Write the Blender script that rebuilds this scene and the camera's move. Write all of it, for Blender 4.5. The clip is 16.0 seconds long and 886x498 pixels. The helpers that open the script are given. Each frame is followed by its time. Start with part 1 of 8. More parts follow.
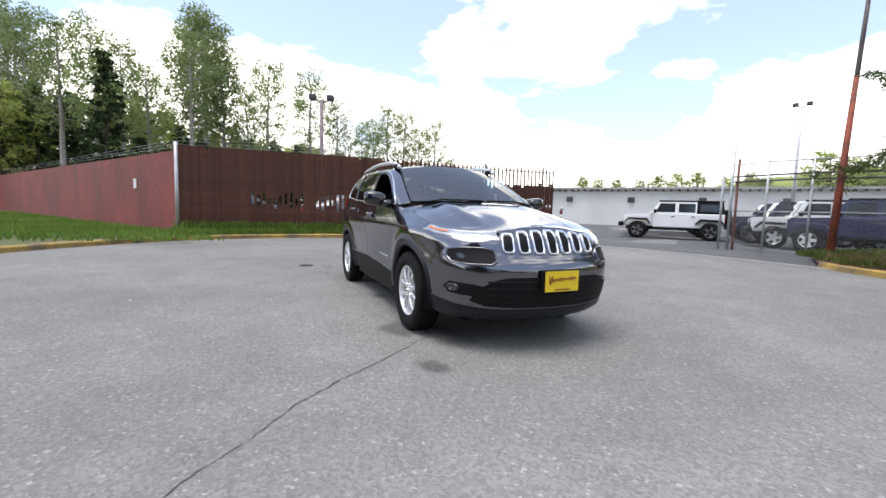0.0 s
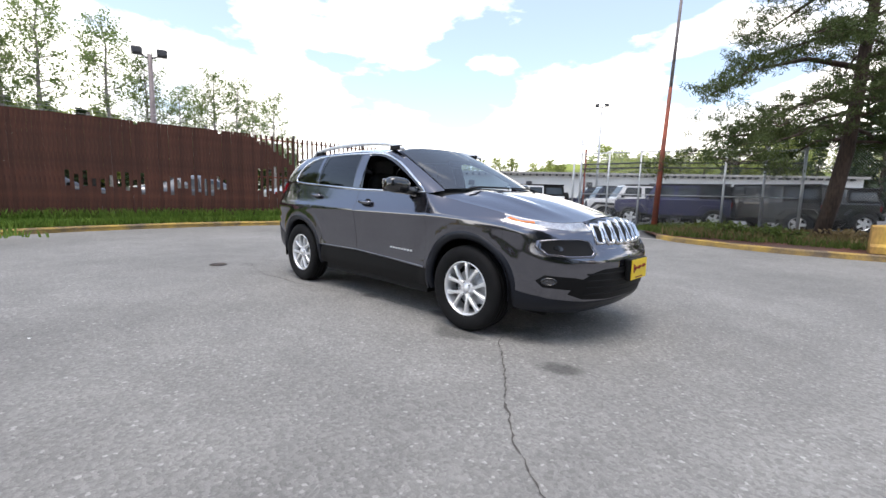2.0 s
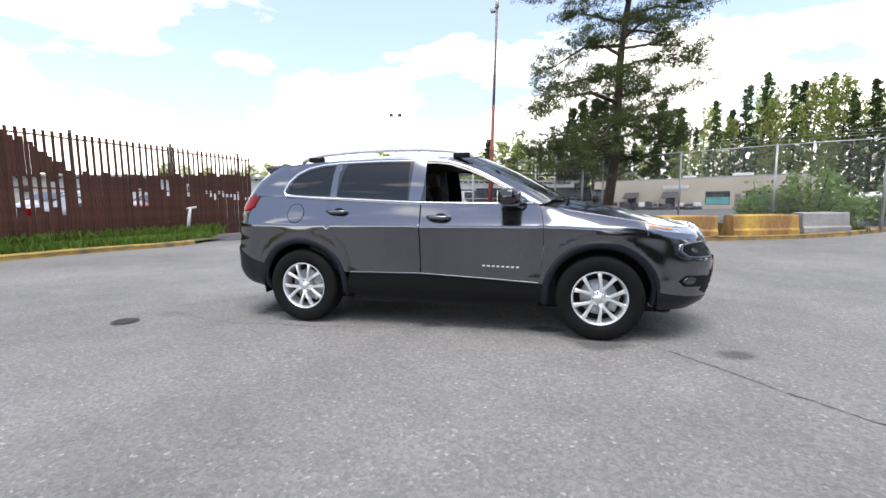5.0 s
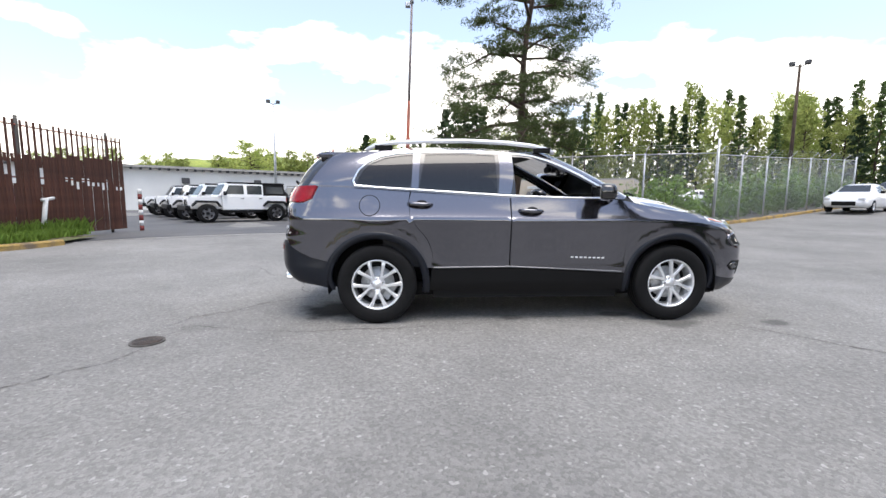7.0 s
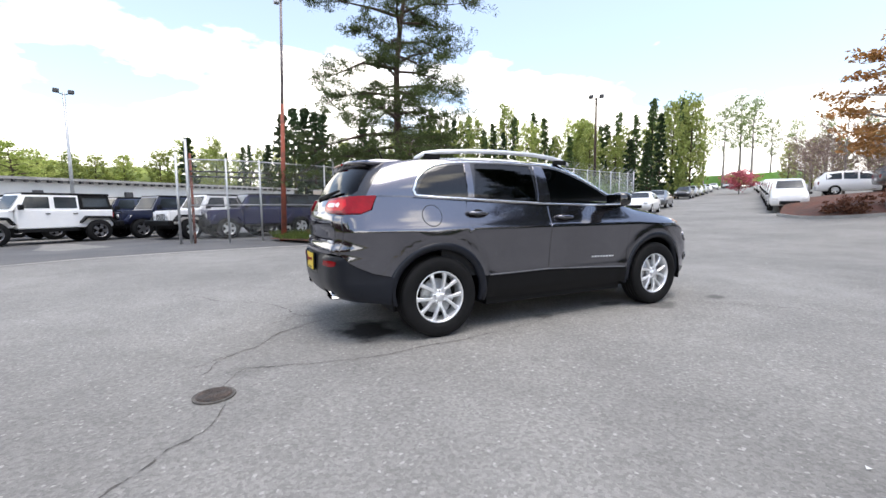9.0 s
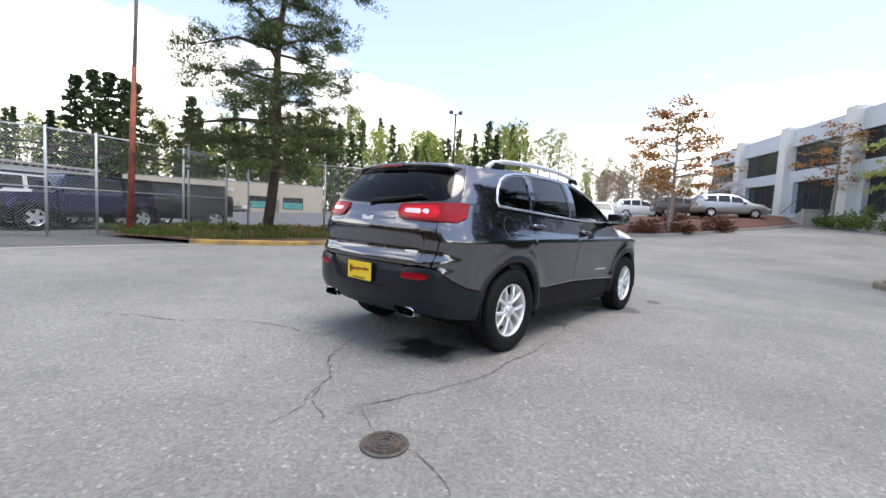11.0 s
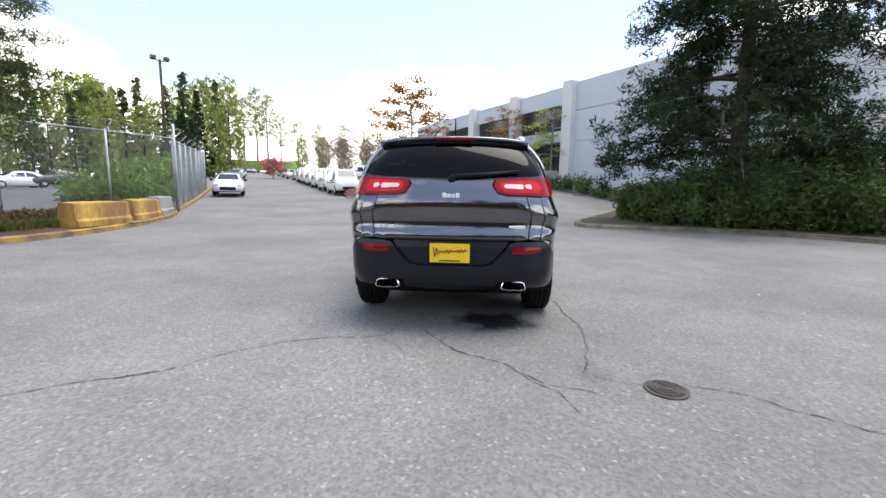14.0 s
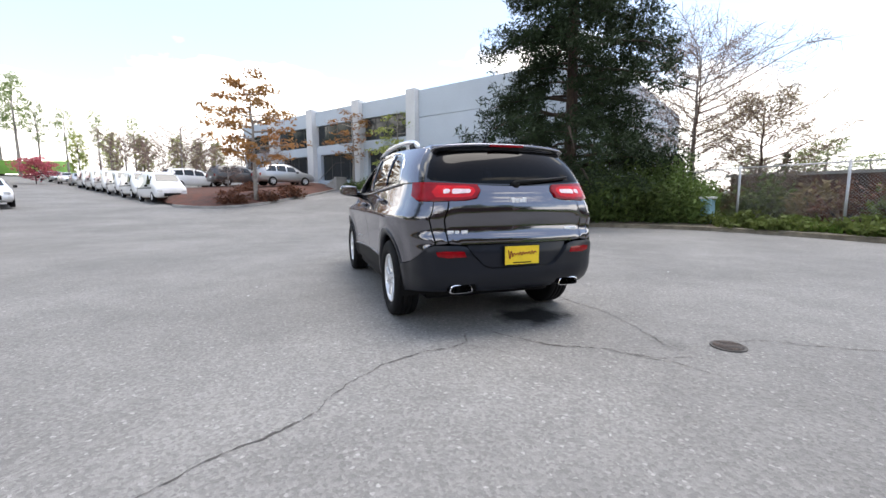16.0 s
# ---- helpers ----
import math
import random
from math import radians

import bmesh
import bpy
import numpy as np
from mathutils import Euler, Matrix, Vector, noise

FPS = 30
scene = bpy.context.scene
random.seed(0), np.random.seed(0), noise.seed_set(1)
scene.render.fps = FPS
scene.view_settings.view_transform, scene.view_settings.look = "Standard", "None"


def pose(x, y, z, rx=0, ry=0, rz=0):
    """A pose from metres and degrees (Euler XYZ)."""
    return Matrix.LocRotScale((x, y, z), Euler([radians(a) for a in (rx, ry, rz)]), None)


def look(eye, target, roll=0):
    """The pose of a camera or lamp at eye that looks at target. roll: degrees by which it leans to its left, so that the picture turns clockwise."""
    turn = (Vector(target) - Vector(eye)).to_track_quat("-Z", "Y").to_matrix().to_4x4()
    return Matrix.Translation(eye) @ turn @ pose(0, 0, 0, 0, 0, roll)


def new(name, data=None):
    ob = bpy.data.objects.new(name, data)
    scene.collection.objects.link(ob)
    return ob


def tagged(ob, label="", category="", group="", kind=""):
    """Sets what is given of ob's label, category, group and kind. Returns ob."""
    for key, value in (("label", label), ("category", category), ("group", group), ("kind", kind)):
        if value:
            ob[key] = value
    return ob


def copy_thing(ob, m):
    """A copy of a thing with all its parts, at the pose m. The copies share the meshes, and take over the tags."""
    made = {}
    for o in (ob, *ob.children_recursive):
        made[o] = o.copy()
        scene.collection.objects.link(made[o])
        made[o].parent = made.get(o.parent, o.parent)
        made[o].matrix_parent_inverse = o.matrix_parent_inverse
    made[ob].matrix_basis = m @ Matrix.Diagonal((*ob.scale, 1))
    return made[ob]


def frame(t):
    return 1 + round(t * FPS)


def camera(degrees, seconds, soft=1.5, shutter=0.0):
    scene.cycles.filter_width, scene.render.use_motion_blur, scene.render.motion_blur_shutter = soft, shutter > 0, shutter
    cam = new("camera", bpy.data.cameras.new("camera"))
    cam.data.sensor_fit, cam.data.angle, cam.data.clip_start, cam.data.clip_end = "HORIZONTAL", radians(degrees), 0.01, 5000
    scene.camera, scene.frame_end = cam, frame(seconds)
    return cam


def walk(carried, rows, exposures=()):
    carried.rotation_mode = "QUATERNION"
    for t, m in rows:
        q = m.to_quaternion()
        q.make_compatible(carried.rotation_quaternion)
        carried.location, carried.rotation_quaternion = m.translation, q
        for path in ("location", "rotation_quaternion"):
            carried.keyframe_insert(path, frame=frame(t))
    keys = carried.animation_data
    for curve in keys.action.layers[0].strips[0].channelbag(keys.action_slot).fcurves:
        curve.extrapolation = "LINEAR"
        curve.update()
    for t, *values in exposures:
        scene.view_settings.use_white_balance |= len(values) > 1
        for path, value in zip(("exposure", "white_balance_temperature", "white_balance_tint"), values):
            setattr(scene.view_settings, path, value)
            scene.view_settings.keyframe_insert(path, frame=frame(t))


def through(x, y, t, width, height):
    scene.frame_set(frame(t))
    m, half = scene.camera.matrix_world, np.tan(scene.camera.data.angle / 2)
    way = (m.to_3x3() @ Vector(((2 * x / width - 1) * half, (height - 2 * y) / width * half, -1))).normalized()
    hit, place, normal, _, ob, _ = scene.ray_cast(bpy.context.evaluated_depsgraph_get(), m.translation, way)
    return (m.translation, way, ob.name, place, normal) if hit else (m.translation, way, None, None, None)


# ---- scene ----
cam = camera(92.5, 16.0)
PATH = [
    (0, (4.919, -2.1, 1.081), (3.097, -1.295, 0.896), 1.6),
    (0.5, (4.636, -2.485, 1.093), (2.953, -1.432, 0.849), 2.8),
    (1, (4.282, -2.802, 1.091), (2.66, -1.655, 0.864), 2.0),
    (1.5, (3.945, -3.157, 1.088), (2.486, -1.804, 0.884), 2.0),
    (2, (3.557, -3.434, 1.097), (2.185, -2.001, 0.846), 1.5),
    (2.5, (3.133, -3.663, 1.102), (1.892, -2.109, 0.887), 1.2),
    (3, (2.711, -3.915, 1.133), (1.61, -2.262, 0.894), 0.9),
    (3.5, (2.281, -4.077, 1.141), (1.267, -2.368, 0.916), -0.0),
    (4, (1.848, -4.251, 1.135), (1.051, -2.432, 0.9), 1.3),
    (4.5, (1.375, -4.351, 1.125), (0.69, -2.488, 0.878), -0.2),
    (5, (0.934, -4.454, 1.134), (0.454, -2.524, 0.918), -0.4),
    (5.2, (0.752, -4.501, 1.135), (0.396, -2.547, 0.905), 0.1),
    (7.3, (-1.341, -4.568, 1.083), (-1.065, -2.6, 0.852), 0.6),
    (7.5, (-1.536, -4.56, 1.073), (-1.148, -2.611, 0.847), 0.6),
    (8, (-1.997, -4.436, 1.097), (-1.431, -2.531, 0.87), -1.4),
    (8.5, (-2.433, -4.256, 1.104), (-1.784, -2.374, 0.916), -0.5),
    (8.7, (-2.626, -4.197, 1.103), (-1.886, -2.349, 0.916), -0.6),
    (10.8, (-4.233, -2.899, 1.125), (-2.803, -1.51, 0.968), 3.2),
    (11, (-4.37, -2.762, 1.123), (-2.883, -1.434, 0.961), 3.0),
    (11.5, (-4.669, -2.389, 1.151), (-3.024, -1.272, 0.934), 1.3),
    (12, (-4.883, -1.97, 1.156), (-3.174, -0.966, 0.894), 0.9),
    (12.5, (-5.134, -1.537, 1.115), (-3.292, -0.798, 0.866), 1.9),
    (13, (-5.261, -1.081, 1.1), (-3.366, -0.512, 0.804), 1.5),
    (13.5, (-5.35, -0.631, 1.094), (-3.402, -0.257, 0.833), 2.2),
    (14, (-5.414, -0.159, 1.1), (-3.437, -0.027, 0.83), 0.8),
    (14.5, (-5.39, 0.306, 1.109), (-3.408, 0.309, 0.843), 1.5),
    (15, (-5.376, 0.769, 1.111), (-3.415, 0.485, 0.841), -0.5),
    (15.5, (-5.298, 1.226, 1.103), (-3.373, 0.796, 0.773), -0.9),
    (16, (-5.203, 1.676, 1.108), (-3.328, 1.025, 0.858), -0.2),
]
walk(cam, [(t, look(eye, target, roll)) for t, eye, target, roll in PATH], exposures=((0, 1.27), (3.5, 1.32), (8, 1.42), (16, 1.42)))

# ---- light ----
SUN_ELEV, SUN_AZ = radians(75), radians(-75)  # azimuth from +x towards +y
world = bpy.data.worlds.new("sky")
scene.world = world
world.use_nodes = True
wn, wl = world.node_tree.nodes, world.node_tree.links
wn.clear()
w_out = wn.new("ShaderNodeOutputWorld")
w_bg = wn.new("ShaderNodeBackground")
w_sky = wn.new("ShaderNodeTexSky")
w_sky.sky_type, w_sky.sun_disc = "NISHITA", False
w_sky.sun_elevation, w_sky.sun_rotation = SUN_ELEV, radians(90) - SUN_AZ
w_sky.air_density, w_sky.dust_density, w_sky.ozone_density = 1.0, 1.5, 1.2
w_co = wn.new("ShaderNodeTexCoord")
w_map = wn.new("ShaderNodeMapping")
w_map.inputs["Scale"].default_value = (1.0, 1.0, 2.4)
w_map.inputs["Location"].default_value = (3.1, 0.4, 0.0)
w_noise = wn.new("ShaderNodeTexNoise")
w_noise.inputs["Scale"].default_value, w_noise.inputs["Detail"].default_value = 2.4, 9.0
w_noise.inputs["Roughness"].default_value = 0.52
w_ramp = wn.new("ShaderNodeValToRGB")
w_ramp.color_ramp.elements[0].position, w_ramp.color_ramp.elements[1].position = 0.47, 0.56
w_ramp.color_ramp.elements[0].color = (0.09, 0.09, 0.09, 1)  # thin veil over the blue
w_sep = wn.new("ShaderNodeSeparateXYZ")
w_low = wn.new("ShaderNodeMapRange")  # clouds close up towards the horizon
w_low.inputs["From Min"].default_value, w_low.inputs["From Max"].default_value = 0.36, 0.12
w_low.inputs["To Min"].default_value, w_low.inputs["To Max"].default_value = -0.12, 0.16
w_add = wn.new("ShaderNodeMath")
w_mix = wn.new("ShaderNodeMix")
w_mix.data_type = "RGBA"
w_mix.inputs[7].default_value = (11.0, 10.6, 9.9, 1)
w_bg.inputs["Strength"].default_value = 0.115
for a, b in ((w_co.outputs["Generated"], w_map.inputs["Vector"]), (w_map.outputs["Vector"], w_noise.inputs["Vector"]),
             (w_co.outputs["Generated"], w_sep.inputs["Vector"]), (w_sep.outputs["Z"], w_low.inputs["Value"]),
             (w_noise.outputs["Fac"], w_add.inputs[0]), (w_low.outputs["Result"], w_add.inputs[1]),
             (w_add.outputs["Value"], w_ramp.inputs["Fac"]), (w_ramp.outputs["Color"], w_mix.inputs["Factor"]),
             (w_sky.outputs["Color"], w_mix.inputs[6]), (w_mix.outputs[2], w_bg.inputs["Color"]),
             (w_bg.outputs["Background"], w_out.inputs["Surface"])):
    wl.new(a, b)
sun = new("sun", bpy.data.lights.new("sun", "SUN"))
sun.data.energy, sun.data.angle, sun.data.color = 1.0, radians(38.0), (1.0, 0.945, 0.88)
sun.matrix_world = look((0, 0, 0), (-math.cos(SUN_AZ) * math.cos(SUN_ELEV), -math.sin(SUN_AZ) * math.cos(SUN_ELEV), -math.sin(SUN_ELEV)))


# ---- materials ----
def mat(name, base, rough=0.6, metal=0.0, vary=0.25, scale=3.0, fine=60.0, bump=0.15, second=None, rand=0.0, coat=0.0, spec=0.5, grain=(1, 1, 1)):
    """A surface whose colour and gloss vary at two scales, with fine relief. second: a colour for its stains; rand: from piece to piece."""
    m = bpy.data.materials.new(name)
    m.use_nodes = True
    n, l = m.node_tree.nodes, m.node_tree.links
    p = n["Principled BSDF"]
    p.inputs["Roughness"].default_value, p.inputs["Metallic"].default_value = rough, metal
    p.inputs["Specular IOR Level"].default_value, p.inputs["Coat Weight"].default_value = spec, coat
    p.inputs["Coat Roughness"].default_value, p.inputs["Coat IOR"].default_value = 0.015, 1.68
    co = n.new("ShaderNodeTexCoord")
    mp = n.new("ShaderNodeMapping")
    mp.inputs["Scale"].default_value = grain
    l.new(co.outputs["Object"], mp.inputs["Vector"])
    big, small = n.new("ShaderNodeTexNoise"), n.new("ShaderNodeTexNoise")
    big.inputs["Scale"].default_value, big.inputs["Detail"].default_value = scale, 5
    small.inputs["Scale"].default_value, small.inputs["Detail"].default_value = fine, 3
    l.new(mp.outputs["Vector"], big.inputs["Vector"])
    l.new(mp.outputs["Vector"], small.inputs["Vector"])
    r = n.new("ShaderNodeMapRange")
    r.inputs["From Min"].default_value, r.inputs["From Max"].default_value = 0.35, 0.65
    l.new(big.outputs["Fac"], r.inputs["Value"])
    mx = n.new("ShaderNodeMix")
    mx.data_type = "RGBA"
    mx.inputs[6].default_value = (*base, 1)
    mx.inputs[7].default_value = (*(second or [c * (1 - vary) for c in base]), 1)
    l.new(r.outputs["Result"], mx.inputs["Factor"])
    hsv = n.new("ShaderNodeHueSaturation")
    v = n.new("ShaderNodeMapRange")
    v.inputs["From Min"].default_value, v.inputs["From Max"].default_value = 0.3, 0.7
    v.inputs["To Min"].default_value, v.inputs["To Max"].default_value = 1 - vary * 0.7, 1 + vary * 0.7
    l.new(small.outputs["Fac"], v.inputs["Value"])
    l.new(mx.outputs[2], hsv.inputs["Color"])
    last = v.outputs["Result"]
    if rand:
        oi, ge = n.new("ShaderNodeObjectInfo"), n.new("ShaderNodeNewGeometry")
        su = n.new("ShaderNodeMath")
        l.new(oi.outputs["Random"], su.inputs[0])
        l.new(ge.outputs["Random Per Island"], su.inputs[1])
        rr = n.new("ShaderNodeMapRange")
        rr.inputs["From Max"].default_value = 2.0
        rr.inputs["To Min"].default_value, rr.inputs["To Max"].default_value = 1 - rand, 1 + rand
        mu = n.new("ShaderNodeMath")
        mu.operation = "MULTIPLY"
        l.new(su.outputs["Value"], rr.inputs["Value"])
        l.new(rr.outputs["Result"], mu.inputs[0])
        l.new(last, mu.inputs[1])
        last = mu.outputs["Value"]
    l.new(last, hsv.inputs["Value"])
    l.new(hsv.outputs["Color"], p.inputs["Base Color"])
    if bump:
        b = n.new("ShaderNodeBump")
        b.inputs["Strength"].default_value, b.inputs["Distance"].default_value = bump, 0.01
        l.new(small.outputs["Fac"], b.inputs["Height"])
        l.new(b.outputs["Normal"], p.inputs["Normal"])
    return m


def leaf_mat(name, base, vary=0.35, through=0.35, rough=0.55):
    """Foliage: colour from leaf to leaf, some light let through."""
    m = mat(name, base, rough, vary=0.2, scale=0.35, fine=9, bump=0.0, rand=vary, spec=0.12, second=[base[0] * 0.7, base[1] * 0.8, base[2] * 0.7])
    n, l = m.node_tree.nodes, m.node_tree.links
    p, o = n["Principled BSDF"], n["Material Output"]
    t, a = n.new("ShaderNodeBsdfTranslucent"), n.new("ShaderNodeMixShader")
    col = p.inputs["Base Color"].links[0].from_socket
    l.new(col, t.inputs["Color"])
    a.inputs["Fac"].default_value = through
    l.new(p.outputs["BSDF"], a.inputs[1])
    l.new(t.outputs["BSDF"], a.inputs[2])
    l.new(a.outputs["Shader"], o.inputs["Surface"])
    return m


def glass_mat(name, tint, rough=0.0, ior=1.95):
    """Tinted pane: clear by the given part, with real reflection."""
    m = bpy.data.materials.new(name)
    m.use_nodes = True
    n, l = m.node_tree.nodes, m.node_tree.links
    n.remove(n["Principled BSDF"])
    tr, gl, mx = n.new("ShaderNodeBsdfTransparent"), n.new("ShaderNodeBsdfGlossy"), n.new("ShaderNodeMixShader")
    fr = n.new("ShaderNodeFresnel")
    fr.inputs["IOR"].default_value = ior
    tr.inputs["Color"].default_value = (*tint, 1)
    gl.inputs["Roughness"].default_value = rough
    l.new(fr.outputs["Fac"], mx.inputs["Fac"])
    l.new(tr.outputs["BSDF"], mx.inputs[1])
    l.new(gl.outputs["BSDF"], mx.inputs[2])
    l.new(mx.outputs["Shader"], n["Material Output"].inputs["Surface"])
    return m


def asphalt_mat():
    m = bpy.data.materials.new("asphalt")
    m.use_nodes = True
    n, l = m.node_tree.nodes, m.node_tree.links
    p = n["Principled BSDF"]
    p.inputs["Roughness"].default_value = 0.85
    p.inputs["Specular IOR Level"].default_value = 0.3
    co = n.new("ShaderNodeTexCoord")
    src = co.outputs["Object"]

    def tex(scale, detail=4):
        t = n.new("ShaderNodeTexNoise")
        t.inputs["Scale"].default_value, t.inputs["Detail"].default_value = scale, detail
        l.new(src, t.inputs["Vector"])
        return t

    def rng(sock, a, b, c, d):
        r = n.new("ShaderNodeMapRange")
        for k, val in zip(("From Min", "From Max", "To Min", "To Max"), (a, b, c, d)):
            r.inputs[k].default_value = val
        l.new(sock, r.inputs["Value"])
        return r.outputs["Result"]

    def mul(a, b, op="MULTIPLY"):
        q = n.new("ShaderNodeMath")
        q.operation = op
        l.new(a, q.inputs[0])
        l.new(b, q.inputs[1])
        return q.outputs["Value"]

    vor = n.new("ShaderNodeTexVoronoi")  # stones of the worn surface
    vor.inputs["Scale"].default_value = 62
    l.new(src, vor.inputs["Vector"])
    sep = n.new("ShaderNodeSeparateColor")
    l.new(vor.outputs["Color"], sep.inputs["Color"])
    stones = rng(sep.outputs["Red"], 0.0, 1.0, 0.78, 1.16)
    pale = rng(sep.outputs["Green"], 0.965, 0.975, 1.0, 1.45)  # single pale chips
    grit = rng(tex(190, 2).outputs["Fac"], 0.3, 0.7, 0.84, 1.16)
    patch = rng(tex(0.35, 6).outputs["Fac"], 0.35, 0.65, 0.86, 1.12)
    worn = rng(tex(2.2, 5).outputs["Fac"], 0.3, 0.7, 0.92, 1.08)
    val = mul(mul(mul(stones, pale), grit), mul(patch, worn))
    wob = rng(tex(3.5, 4).outputs["Fac"], 0.2, 0.8, -0.5, 0.5)
    # dark spots; the one at (-1.85, -0.36) paints a wet stain plus contact shadow
    for x, y, rx, ry, depth in ((2.3, -1.0, 0.17, 0.12, 0.5), (-1.85, -0.36, 0.27, 0.38, 0.06), (0.91, -0.63, 0.2, 0.11, 0.45),
                                (1.35, -0.95, 0.34, 0.16, 0.55), (-0.1, -0.72, 0.13, 0.08, 0.6), (-1.5, -0.4, 0.5, 0.3, 0.6),
                                (-2.82, -0.9, 0.2, 0.13, 0.8), (1.75, -0.55, 0.3, 0.2, 0.6)):
        mp = n.new("ShaderNodeMapping")
        mp.vector_type = "TEXTURE"
        mp.inputs["Location"].default_value, mp.inputs["Scale"].default_value = (x, y, 0), (rx, ry, 1)
        l.new(src, mp.inputs["Vector"])
        ln = n.new("ShaderNodeVectorMath")
        ln.operation = "LENGTH"
        l.new(mp.outputs["Vector"], ln.inputs[0])
        val = mul(val, rng(mul(ln.outputs["Value"], wob, "ADD"), 0.55, 1.05, depth, 1.0))
    tint = n.new("ShaderNodeMix")
    tint.data_type = "RGBA"
    tint.inputs[6].default_value, tint.inputs[7].default_value = (0.2, 0.195, 0.184, 1), (0.218, 0.211, 0.198, 1)
    l.new(tex(0.8).outputs["Fac"], tint.inputs["Factor"])
    hsv = n.new("ShaderNodeHueSaturation")
    l.new(tint.outputs[2], hsv.inputs["Color"])
    l.new(val, hsv.inputs["Value"])
    l.new(hsv.outputs["Color"], p.inputs["Base Color"])
    b = n.new("ShaderNodeBump")
    b.inputs["Strength"].default_value, b.inputs["Distance"].default_value = 0.5, 0.006
    l.new(vor.outputs["Distance"], b.inputs["Height"])
    l.new(b.outputs["Normal"], p.inputs["Normal"])
    return m


